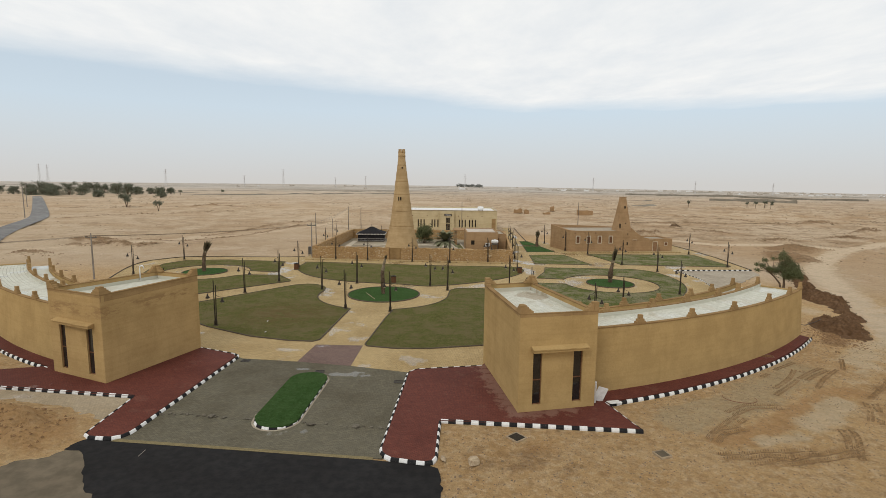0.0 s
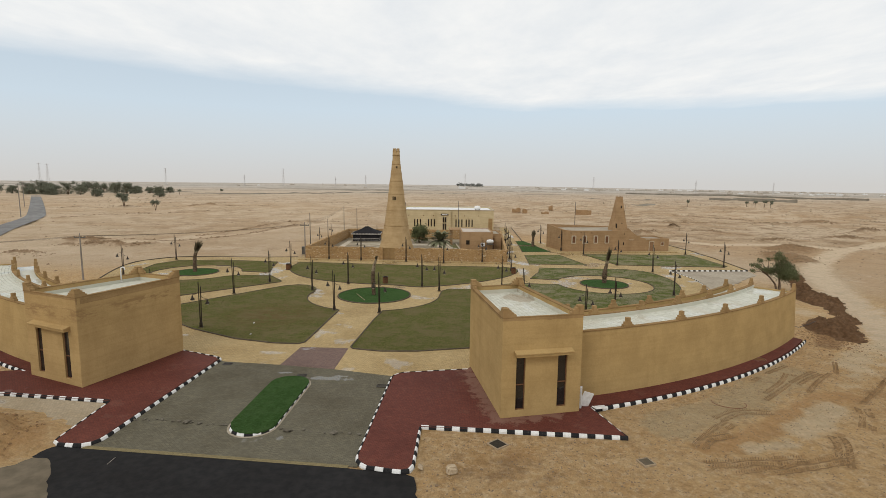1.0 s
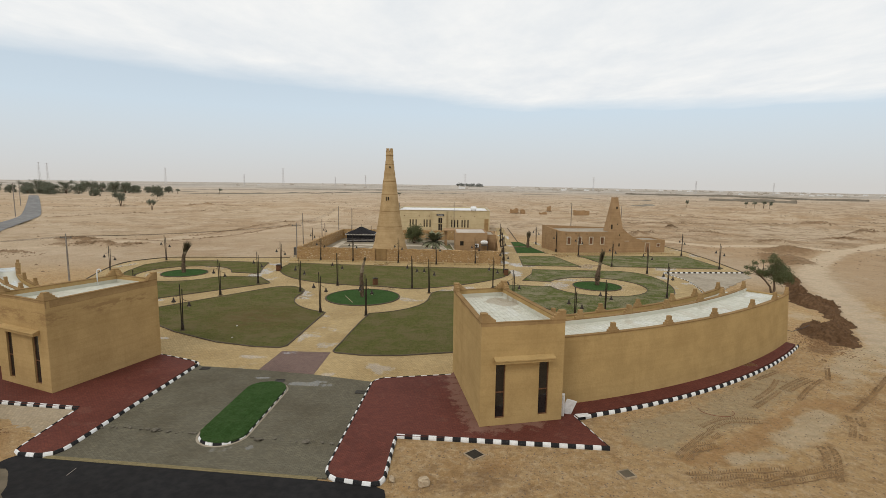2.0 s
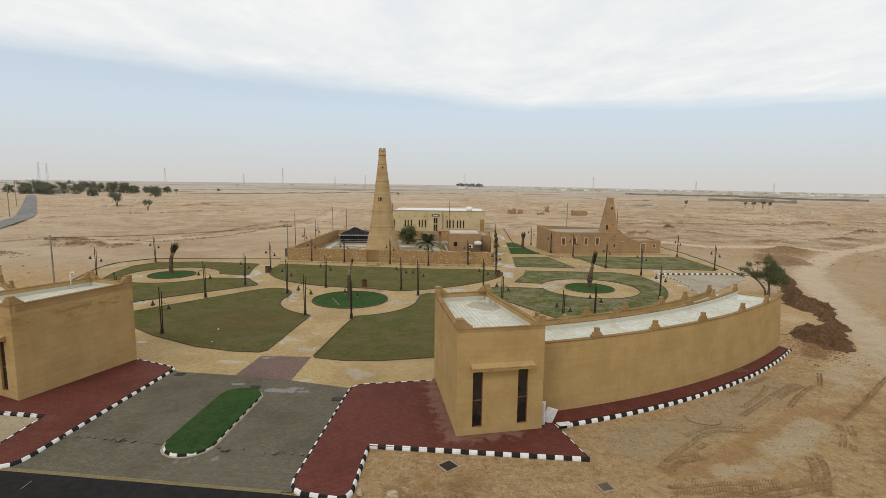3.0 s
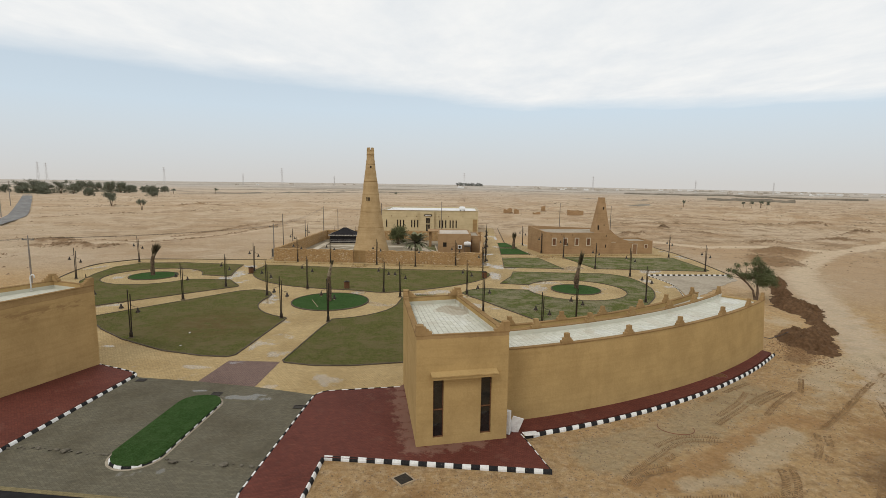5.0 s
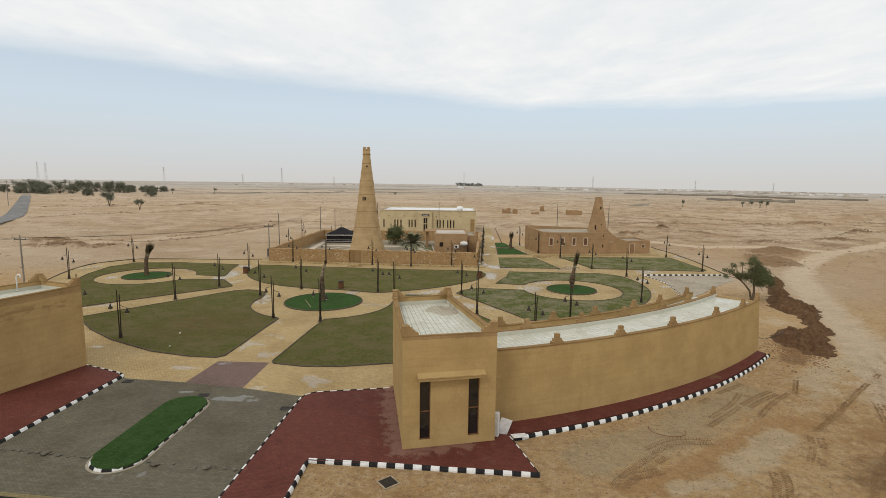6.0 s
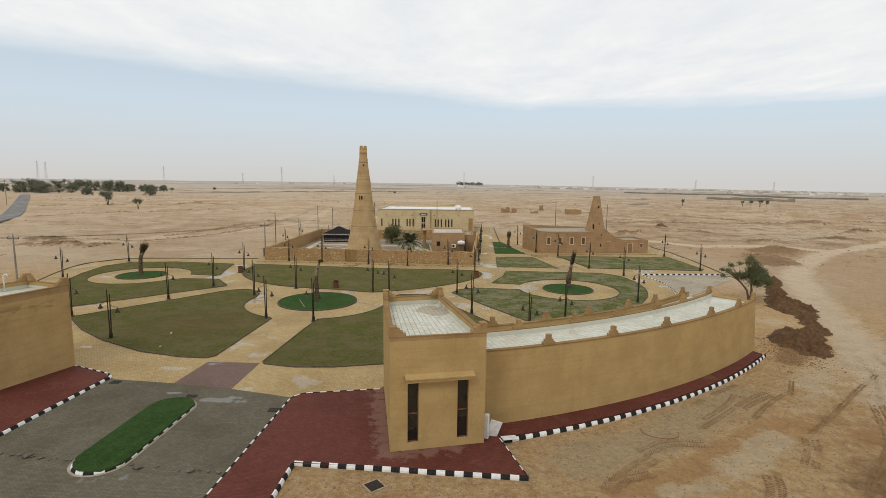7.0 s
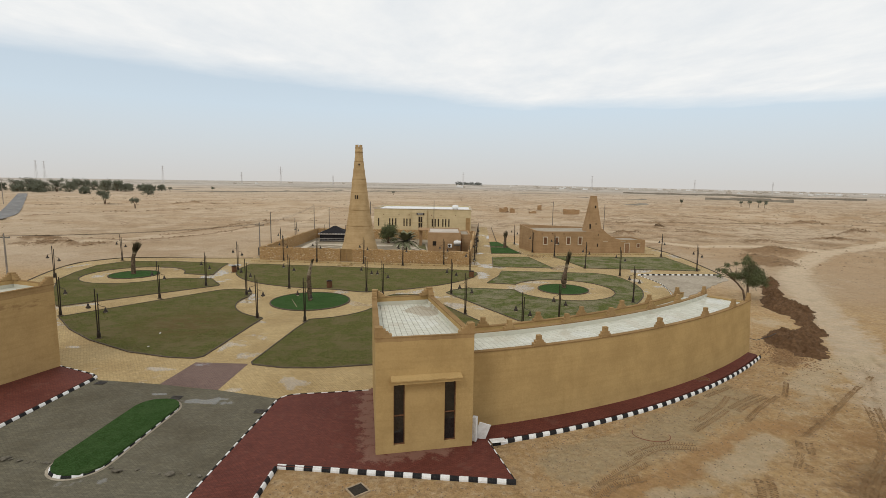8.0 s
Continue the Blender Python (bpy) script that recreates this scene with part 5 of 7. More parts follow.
part("casing", bm, WHITE, ac)
bm = bmesh.new()
lathe(bm, [(0.26, -0.02), (0.28, 0.02)], 18)
bmesh.ops.transform(bm, matrix=pose(-0.1, -0.21, 0.38, 90), verts=bm.verts)
part("fan_grille", bm, IRON, ac, "dark round fan grille")
bm = bmesh.new()
box(bm, (-0.4, 0.0, -0.12), (0.4, 0.27, 0.0))
part("bracket", bm, STEEL, ac)


def water_tank(m, length, r, label):
    t = thing("water_tank", m, label, "water tank")
    bm = bmesh.new()
    tube(bm, [(x, 0, r) for x in (-length / 2, -length / 2 + 0.12, -length / 2 + 0.3, length / 2 - 0.3, length / 2 - 0.12, length / 2)], [r * 0.45, r * 0.82, r, r, r * 0.82, r * 0.45], 18)
    part("tank_body", bm, WHITE, t, "white plastic tank", True)
    bm = bmesh.new()
    lathe(bm, [(0.2, 2 * r - 0.05), (0.2, 2 * r + 0.1)], 12)
    part("lid", bm, WHITE, t)
    for x in (-length / 3, length / 3):
        bm = bmesh.new()
        box(bm, (x - 0.06, -r * 0.8, -0.12), (x + 0.06, r * 0.8, 0.12))
        part("cradle", bm, STEEL, t)


water_tank(hm @ pose(6.2, -0.9, 2.0), 1.6, 0.45, "white water tank on a steel stand beside the hut")
stand = thing("tank_stand", hm @ pose(6.2, -0.9, 0), "thin steel stand under the water tank", "stand")
for x in (-0.7, 0.7):
    for y in (-0.4, 0.4):
        bm = bmesh.new()
        tube(bm, [(x, y, 0), (x, y, 1.88)], 0.04)
        part("leg", bm, STEEL, stand)
bm = bmesh.new()
box(bm, (-0.8, -0.5, 1.8), (0.8, 0.5, 1.88))
part("deck", bm, STEEL, stand)

# hall behind the yard
hall = thing("exhibition_hall", (0, 0, 0), "cream two-storey hall with slit windows and a white flat roof", "hall")
block(hall, I4, (-17.0, 13.4), (165.0, 189), 6.9, CREAM, WHITE, 0.35)
bm = bmesh.new()
strip(bm, [(-17.05, 164.95), (13.45, 164.95), (13.45, 189), (-17.05, 189)], 0.36, 6.9, 7.0, True)
part("coping", bm, PINK_ROOF, hall, "pale coping")
block(hall, I4, (-5.0, -0.4), (164.2, 165.2), 6.6, CREAM, WHITE, 0.2)
for x in (-15.6, -12.1, -11.2, -10.2, -7.6, -6.7, -5.7, 1.3, 2.2, 3.2, 4.6, 5.5, 6.5):
    opening_part(hall, I4, x, 1.5, 3.9, 0.38, 165.0, CREAM, DARK, trim=0.08, mullion=False)
for x in (-14, -9.2, -6.0, 1.0, 4.0, 8.6):
    bm = bmesh.new()
    box(bm, (x - 0.12, 164.8, 4.95), (x + 0.12, 165.1, 5.2))
    part("spout", bm, WOOD, hall)
opening_part(hall, I4, -2.4, 0.2, 2.6, 1.2, 164.2, CREAM, GLASS, "door", 0.2)
opening_part(hall, I4, -2.4, 2.9, 4.6, 1.2, 164.2, CREAM, GLASS, "window", 0.2)
bm = bmesh.new()
box(bm, (-3.6, 164.0, 5.2), (-1.2, 164.18, 5.75))
part("sign_board", bm, DARK, hall, "dark name board")
bm = bmesh.new()
box(bm, (-3.3, 163.96, 5.36), (-1.5, 163.995, 5.56))
part("sign_bar", bm, WHITE, hall)
opening_part(hall, I4, 12.4, 0.2, 4.3, 1.3, 165.0, CREAM, CREST, "door", mullion=False)
water_tank(pose(8.4, 172, 6.7, 0, 0, 10), 2.0, 0.65, "white water tank on the hall roof")
# ---- small mosque ----
PALE_TRIM = speckled("pale_trim", (0.60, 0.52, 0.39), (0.52, 0.44, 0.32), 5.0, 0.85)
mm = pose(26.8, 118.3, 0, 0, 0, 8.0)
mosque = thing("small_mosque", (0, 0, 0), "low brown mud-rendered mosque with a tapering tower and framed windows", "mosque")
R = 2.2
foot = [(R, 0), (15.0, 0), (15.0, 10.5), (-1.2, 10.5), (-0.3, R)] + [(R + R * math.cos(a) * 1.12, R + R * math.sin(a)) for a in (math.pi * k / 12 for k in range(13, 18))]
inn = offset_line(foot, 0.4, True)
w3 = [(mm @ Vector((*p, 0)))[:2] for p in foot]
i3 = [(mm @ Vector((*p, 0)))[:2] for p in inn]
n = len(foot)
bm = bmesh.new()
ring = []
for pts, top_on in ((w3, False), (w3, True), (i3, True), (i3, False)):
    row = []
    for k, p in enumerate(pts):
        back = foot[k][1] / 10.5
        row.append(bm.verts.new((*p, 4.95 + 0.75 * back * (1 if foot[k][0] < 5 else 0.2) if top_on else -0.3)))
    ring.append(row)
for q in range(3):
    for k in range(n):
        bm.faces.new((ring[q][k], ring[q][(k + 1) % n], ring[q + 1][(k + 1) % n], ring[q + 1][k]))
part("hall_wall", bm, MUD, mosque)
bm = bmesh.new()
prism(bm, i3, 4.5, 4.86)
part("roof", bm, CONCRETE, mosque, "pale grey flat roof")
block(mosque, mm, (19.4, 25.3), (0.0, 7.0), 3.1, MUD, CONCRETE, 0.3)
# swept wall that falls from the tower to the low wing
bm = bmesh.new()
prof2 = [(15.0, -0.3), (15.0, 5.6)] + [(15.0 + 4.6 * k / 8, 3.1 + 2.5 * (1 - k / 8) ** 1.8) for k in range(1, 9)] + [(19.6, -0.3)]
for y0, y1 in ((-0.02, 0.4),):
    a = [bm.verts.new(mm @ Vector((x, y0, z))) for x, z in prof2]
    b = [bm.verts.new(mm @ Vector((x, y1, z))) for x, z in prof2]
    bm.faces.new(a)
    bm.faces.new(b[::-1])
    for k in range(len(prof2)):
        j = (k + 1) % len(prof2)
        bm.faces.new((a[k], b[k], b[j], a[j]))
part("swept_wall", bm, MUD, mosque)
bm = bmesh.new()
box(bm, (14.9, 0.4, -0.3), (19.5, 8.5, 3.0), mm)
part("rear_wing", bm, MUD, mosque)
bm = bmesh.new()
levels = [(2.1, 0.0), (1.86, 4.0), (1.62, 5.6), (1.24, 8.0), (0.92, 10.2), (0.64, 12.2), (0.6, 12.6)]
rows = []
for r, z in levels:
    rr = [(r, r), (-r, r), (-r, -r), (r, -r)]
    pts = []
    for k in range(4):
        a, b = Vector(rr[k]), Vector(rr[(k + 1) % 4])
        pts += [a * 0.985, a.lerp(b, 0.12), a.lerp(b, 0.88)]
    rows.append([bm.verts.new(mm @ Vector((13.62 + p.x, 2.6 + p.y, z))) for p in pts])
for a, b in zip(rows, rows[1:]):
    for k in range(12):
        bm.faces.new((a[k], a[(k + 1) % 12], b[(k + 1) % 12], b[k]))
bm.faces.new(rows[-1])
part("tower", bm, MUD, mosque)
for k, (dx, dy) in enumerate(((-0.42, -0.42), (0.42, -0.42), (0.42, 0.42), (-0.42, 0.42))):
    bm = bmesh.new()
    box(bm, (13.62 + dx - 0.18, 2.6 + dy - 0.18, 12.55), (13.62 + dx + 0.18, 2.6 + dy + 0.18, 12.85), mm)
    part("tower_crest", bm, MUD, mosque)
for du, z, w, h in ((0.05, 10.4, 0.32, 0.6), (-1.25, 5.8, 0.3, 1.5), (0.2, 6.6, 0.2, 0.25)):
    r = float(np.interp(z, [p[1] for p in levels], [p[0] for p in levels]))
    bm = bmesh.new()
    box(bm, (13.62 + du, 2.6 - r - 0.05, z - h / 2), (13.62 + du + w, 2.6 - r + 0.45, z + h / 2), mm)
    part("tower_opening", bm, DARK, mosque, "dark slot")
for u in (1.9, 4.5, 7.2, 9.9):
    opening_part(mosque, mm, u, 2.15, 3.65, 0.7, -0.02, PALE_TRIM, WOOD, "window", 0.17, False)
opening_part(mosque, mm, 21.0, 0.1, 2.3, 1.0, -0.02, PALE_TRIM, DOOR_WOOD, "door", 0.13, False)
opening_part(mosque, mm, 23.7, 1.5, 2.2, 0.6, -0.02, PALE_TRIM, WOOD, "window", 0.11, False)
for u, z, w, h in ((13.9, 1.9, 0.25, 0.7), (14.0, 4.2, 0.12, 0.5)):
    bm = bmesh.new()
    box(bm, (u, -0.05, z - h / 2), (u + w, 0.1, z + h / 2), mm)
    part("wall_slot", bm, DARK, mosque, "narrow dark slot")
for u, z in ((15.3, 2.75), (19.5, 2.75)):
    bm = bmesh.new()
    box(bm, (u, -0.12, z), (u + 1.1, 0.02, z + 0.1), mm)
    part("ledge", bm, PALE_TRIM, mosque, "pale thin ledge")
for u, z in ((1.0, 4.4), (3.4, 4.45), (6.0, 4.4)):
    bm = bmesh.new()
    box(bm, (u, -0.5, z), (u + 0.14, 0.05, z + 0.12), mm)
    part("spout", bm, WOOD, mosque)
bm = bmesh.new()
strip(bm, [(mm @ Vector((x, -1.1, 0)))[:2] for x in (0.5, 26.5)], 2.0, -0.2, 0.14)
tagged(part("mosque_step", bm, YELLOW), "low paved step before the mosque", "step", "", "structure")

# ---- kerbs ----


def kerb_mesh(material):
    """A half-battered stone: narrow top, sloping outer face on the -y side."""
    bm = bmesh.new()
    outline = [(0.075, -0.1), (0.075, 0.17), (0.06, 0.185), (0.005, 0.185), (-0.015, 0.175), (-0.08, 0.05), (-0.085, -0.1)]
    ends = [[bm.verts.new((x, y, z)) for y, z in outline] for x in (0.004, 0.496)]
    bm.faces.new(ends[0])
    bm.faces.new(ends[1][::-1])
    for k in range(len(outline)):
        q = (k + 1) % len(outline)
        bm.faces.new((ends[0][k], ends[1][k], ends[1][q], ends[0][q]))
    bmesh.ops.recalc_face_normals(bm, faces=bm.faces)
    me = bpy.data.meshes.new("kerb_stone")
    bm.to_mesh(me)
    bm.free()
    me.materials.append(material)
    return me


def kerb_paint(name, a, b, chip):
    m = Mat(name, 0.85, 0.0, "World")
    col = m.mix(m.noise(7.0, 5.0, 0.7), a, b)
    col = m.mix(m.calc("MULTIPLY", m.rand(), 0.35), col, m.mix(1.0, col, (0.8, 0.77, 0.72), "MULTIPLY"))
    col = m.mix(m.noise(16.0, 4.0, 0.7, lo=0.72, hi=0.8), col, chip)
    m.colour(col).bump(m.noise(20.0), 0.25, 0.01)
    return m.m


KERB_MESHES = [kerb_mesh(kerb_paint("kerb_white", (0.80, 0.80, 0.78), (0.70, 0.69, 0.66), (0.42, 0.38, 0.33))), kerb_mesh(kerb_paint("kerb_black", (0.016, 0.016, 0.017), (0.03, 0.029, 0.029), (0.16, 0.14, 0.12)))]


def kerb(pts, label, white_first=True, z=0.0, sx=1.0, turned=False):
    """Painted kerb stones, half a metre long, along a line that has the footway on its left (on its right if turned)."""
    pts = pts[::-1] if turned else pts
    run = thing("kerb", (0, 0, 0), label, "kerb", "", "structure")
    lens = [0.0]
    for a, b in zip(pts, pts[1:]):
        lens.append(lens[-1] + math.dist(a, b))
    count = max(1, round(lens[-1] / 0.5))
    rnd = random.Random(len(pts) * 7 + count)

    def at(s):
        s = min(max(s, 0), lens[-1])
        k = min(max(np.searchsorted(lens, s) - 1, 0), len(pts) - 2)
        f = (s - lens[k]) / max(lens[k + 1] - lens[k], 1e-6)
        return Vector(lerp2(pts[k], pts[k + 1], f))

    step = lens[-1] / count
    for i in range(count):
        a, b = at(i * step), at((i + 1) * step)
        ob = new("kerb_stone", KERB_MESHES[((count - 1 - i if turned else i) + (0 if white_first else 1)) % 2])
        ob.parent = run
        ob.matrix_basis = pose(a.x, a.y, z + rnd.uniform(-0.008, 0.008), 0, 0, math.degrees(math.atan2(b.y - a.y, b.x - a.x)) + rnd.uniform(-0.6, 0.6)) @ Matrix.Diagonal((max((b - a).length, 0.1) / 0.5, sx, 1, 1))
    return run


kerb([(2.5, 41.8), (-1.0, 41.1), (-2.8, 40.75), (-3.5, 40.3), (-3.75, 39.6), (-4.2, 27.7), (-4.05, 27.05), (-3.5, 26.6), (-2.6, 26.42), (-1.6, 26.22), (-1.1, 26.3), (-0.88, 26.8), (-0.8, 31.3)], "black and white painted kerb round the red footway")
kerb([(-0.75, 31.45), (12.25, 30.6)], "black and white painted kerb before the gatehouse")
kerb([(12.2, 30.75), (11.05, 34.7)], "black and white painted kerb at the footway end", False, -0.02, 0.7)
kerb([(11.3, 34.55), (11.9, 34.72)] + arc((-10.5, 95.8), 64.95, 20.6, 47.3, 30), "black and white painted kerb along the curved building", False)
kerb([(-23.9, 45.25), (-20.0, 43.7), (-19.4, 43.4), (-19.2, 42.85), (-19.95, 28.95), (-20.3, 28.35), (-20.8, 28.15), (-22.2, 28.25), (-22.6, 28.5), (-22.7, 29.0), (-23.05, 34.0)], "black and white painted kerb beside the drive", turned=True)
kerb([(-23.1, 34.2), (-34.1, 35.35), (-45.5, 36.6)], "black and white painted kerb on the far footway", False, turned=True)
kerb(arc(LC, 66.35, -24.3, -52, 24), "black and white painted kerb along the curved building", turned=True)
kerb([(40.6, 93.7), (55.5, 94.9)], "black and white painted kerb at the lawn's end")
kerb(smooth_line([(40.4, 93.4), (41.2, 89.4), (41.5, 85.7), (40.7, 81.0), (39.4, 76)], False), "worn painted kerb along the outer path", True, -0.1, 0.6)
ic0, ic1, ir = (-11.6, 31.25), (-11.45, 37.95), 1.42
island_line = [(ic0[0] + ir * math.cos(a), ic0[1] + ir * math.sin(a)) for a in (math.pi + math.pi * k / 12 for k in range(13))] + [(ic1[0] + ir * math.cos(a), ic1[1] + ir * math.sin(a)) for a in (math.pi * k / 12 for k in range(13))]
slab("traffic_island", [(x - (0.1 if x < -11.9 and y > 31 else -0.05), y) for x, y in island_line], -0.1, 0.2, TURF, "long rounded island of green artificial turf", "island")
bm = bmesh.new()
strip(bm, [(-13.12, 32.0)] + island_line[:13] + island_line[13:20], 0.42, -0.1, 0.022)
tagged(part("kerb_footing", bm, CONCRETE), "pale concrete footing round the island kerb", "kerb", "", "structure")
kerb([(-13.07, 31.6), (-13.05, 31.4)] + island_line[:13] + island_line[13:20], "black and white painted kerb round the island")

# outer edge of the paving on the desert side
for pts in (smooth_line([(-53.5, 74), (-57.8, 85.2), (-59.8, 92.5), (-59.6, 97.0), (-55.6, 102.3), (-47.5, 103.3), (-38.4, 103.7), (-31.5, 104.7)], False), [(55.8, 95.5), (57.3, 111), (57.7, 123.8), (56.9, 134)], [(19.5, 140), (20.9, 182)]):
    bm = bmesh.new()
    strip(bm, pts, 0.15, -0.2, 0.1)
    tagged(part("edge_kerb", bm, EDGING), "dark worn kerb at the paving's edge", "kerb", "", "structure")

# ---- street furniture ----


def lamp_post():
    post = thing("park_lamp", (0, 0, 0), "dark iron twin-pole park lamp with two hanging lanterns", "lamp post", "park lamps")
    bm = bmesh.new()
    box(bm, (-0.24, -0.2, -0.02), (0.24, 0.2, 0.06))
    part("footing", bm, OLD_ASPHALT, post, "small concrete footing")
    bm = bmesh.new()
    lathe(bm, [(0.17, 0.08), (0.17, 0.5), (0.12, 0.62), (0.1, 0.8)], 12)
    part("base", bm, IRON, post)
    for s, h, lean in ((-1, 4.95, -0.05), (1, 4.45, 0.05)):
        bm = bmesh.new()
        tube(bm, [(0.05 * s, 0.04 * s, 0.6), (0.05 * s + lean * 0.5, 0.04 * s, h / 2), (0.05 * s + lean, 0.04 * s, h)], [0.06, 0.055, 0.05], 8)
        part("pole", bm, IRON, post)
        x0, z0 = 0.05 * s + lean, h - 0.95
        arm = [(x0 + s * 0.62 * (1 - math.cos(a)) / 1.0, 0.04 * s, z0 - 0.38 * math.sin(a)) for a in (math.pi / 2 * k / 7 for k in range(8))]
        bm = bmesh.new()
        tube(bm, [(x0, 0.04 * s, z0 + 0.15)] + arm + [(arm[-1][0], arm[-1][1], arm[-1][2] - 0.12)], 0.022, 6)
        part("arm", bm, IRON, post)
        lx, lz = arm[-1][0], arm[-1][2] - 0.12
        lant = new("lantern")
        lant.parent = post
        bm = bmesh.new()
        lathe(bm, [(0.05, 0.02), (0.08, -0.06), (0.10, -0.2), (0.22, -0.36), (0.23, -0.42), (0.08, -0.40)], 14, (lx, 0.04 * s, lz))
        part("shade", bm, IRON, lant, "bell-shaped iron shade", True)
        bm = bmesh.new()
        lathe(bm, [(0.14, -0.41), (0.13, -0.48), (0.06, -0.54)], 12, (lx, 0.04 * s, lz))
        part("globe", bm, LANTERN_GLASS, lant, "frosted glass bowl", True)
    return post


LAMPS = [(-25.9, 52.8), (-35.7, 60.4), (-29.6, 69.4), (-27.6, 77.7), (-19.4, 72.4), (-13.5, 61.1), (-7.8, 60.2), (-15.2, 77.3), (-3.7, 75.9), (-28.6, 91.0), (-54.0, 98.8), (-1.0, 73.2), (8.3, 75.6), (10.1, 64.8), (15.6, 55.0), (20.1, 59.4), (32.6, 72.6), (37.0, 92.2), (32.9, 99.5), (30.0, 114.4), (53.4, 116.2), (52.9, 98.5), (26.1, 120.0), (23.6, 134.0), (12.6, 106.0), (11.3, 90.6), (-1.0, 99.0), (6.6, 100.2), (-24.2, 101.4), (-17.6, 100.8), (-8.5, 100.0), (-53.5, 81.8), (13.4, 118.0), (13.9, 128.0), (14.6, 138.0), (-30.5, 118.0), (-31.2, 132.0)]
first = lamp_post()
for k, (x, y) in enumerate(LAMPS):
    rnd = random.Random(k + 5)
    m = pose(x, y, 0.06 if y < 100 else 0.1, rnd.uniform(-0.6, 0.6), rnd.uniform(-0.8, 0.8), rnd.uniform(-25, 25) + (90 if y > 103 and x < 20 else 0))
    if k == 0:
        first.matrix_basis = m
    else:
        copy_thing(first, m)


def bin_thing(x, y):
    b = thing("litter_bin", (x, y, 0), "brown slatted litter bin beside the path", "litter bin", "litter bins")
    bm = bmesh.new()
    box(bm, (-0.36, -0.36, 0), (0.36, 0.36, 0.08))
    part("base", bm, IRON, b)
    for k in range(16):
        a = 2 * math.pi * k / 16
        bm = bmesh.new()
        box(bm, (0.36, -0.06, 0.08), (0.40, 0.06, 1.05), Matrix.Rotation(a, 4, "Z"))
        part("slat", bm, WOOD, b)
    bm = bmesh.new()
    lathe(bm, [(0.33, 0.08), (0.34, 1.0), (0.42, 1.0), (0.42, 1.1), (0.3, 1.1), (0.29, 0.95)], 16)
    part("liner", bm, IRON, b)


for p in ((-28.5, 89.3), (-9.6, 78.4), (11.5, 88.6)):
    bin_thing(*p)


DUSTY_RIM = speckled("dusty_rim", (0.44, 0.345, 0.235), (0.34, 0.26, 0.17), 4.0, 0.95)


def manhole(x, y, turn, z, label, size, lid):
    c = thing("manhole_cover", pose(x, y, z, 0, 0, turn) @ Matrix.Diagonal((size, size, 1, 1)), label, "manhole cover", "manhole covers")
    bm = bmesh.new()
    strip(bm, [(-0.5, -0.5), (0.5, -0.5), (0.5, 0.5), (-0.5, 0.5)], 0.11, -0.1, 0.06, True)
    part("rim", bm, DUSTY_RIM, c, "dusty concrete rim")
    bm = bmesh.new()
    box(bm, (-0.44, -0.44, -0.1), (0.44, 0.44, 0.045))
    for k in range(5):
        box(bm, (-0.36 + 0.16 * k, -0.36, 0.045), (-0.28 + 0.16 * k, 0.36, 0.055))
    part("lid", bm, lid, c)
    return c


DUSTY_IRON = speckled("dusty_iron", (0.046, 0.038, 0.028), (0.032, 0.027, 0.02), 7.0, 0.8)
manhole(4.05, 29.65, 40, -0.04, "square dark iron manhole cover in the sand", 0.88, DUSTY_IRON)
manhole(12.4, 27.95, 20, 0.0, "square iron manhole cover with a raised pale rim", 0.72, OLD_ASPHALT)
for x, y, a in ((-4.3, 38.1, 0), (-11.1, 39.95, 0), (-18.25, 42.2, 0)):
    d = thing("drain_grate", (x, y, 0.01, 0, 0, a), "dark rectangular iron drain grate in the paving", "drain grate", "drain grates")
    bm = bmesh.new()
    strip(bm, [(-0.35, -0.25), (0.35, -0.25), (0.35, 0.25), (-0.35, 0.25)], 0.07, -0.05, 0.03, True)
    part("rim", bm, IRON, d)
    bm = bmesh.new()
    for k in range(8):
        box(bm, (-0.31 + 0.08 * k, -0.22, -0.05), (-0.27 + 0.08 * k, 0.22, 0.02))
    part("grille", bm, IRON, d)

# broken kerb lumps across the drive
SPOIL = speckled("sandy_spoil", (0.27, 0.16, 0.08), (0.20, 0.115, 0.055), 3.0, 1.0)
PALE_LUMP = speckled("pale_stone", (0.52, 0.42, 0.29), (0.38, 0.29, 0.19), 6.0, 0.95)
LUMP = speckled("broken_concrete", (0.30, 0.215, 0.135), (0.21, 0.15, 0.095), 6.0, 0.95)
CHUNK = speckled("dirty_concrete", (0.17, 0.15, 0.115), (0.11, 0.097, 0.075), 6.0, 0.95)
rnd = random.Random(12)
spots = [(-19.6, 31.6), (-19.1, 31.75), (-18.75, 31.6), (-18.3, 31.75), (-17.9, 31.7), (-17.6, 31.7), (-17.1, 31.55), (-16.7, 31.6), (-16.1, 31.5), (-15.8, 31.45), (-15.2, 31.35), (-14.6, 31.2), (-14.3, 31.3), (-13.8, 31.25), (-13.5, 31.2), (-9.7, 30.9), (-9.2, 30.6), (-8.9, 30.7), (-8.2, 30.8), (-7.7, 30.6), (-7.2, 30.55), (-6.8, 30.5), (-6.2, 30.5), (-5.7, 30.6), (-5.2, 30.5), (-4.6, 30.4)]
for k, (x, y) in enumerate(spots):
    s = 0.26 if k in (8, 16, 22) else rnd.choice((0.07, 0.09, 0.12, 0.16))
    bm = bmesh.new()
    lump(bm, (0, 0, s * 0.22), (s * 1.4, s * 0.9, s * 0.42), k + 40)
    tagged(part("rubble_lump", bm, CHUNK), "lump of broken concrete on the drive", "rubble", "rubble lumps").matrix_basis = pose(x, y, 0.006)
bm = bmesh.new()
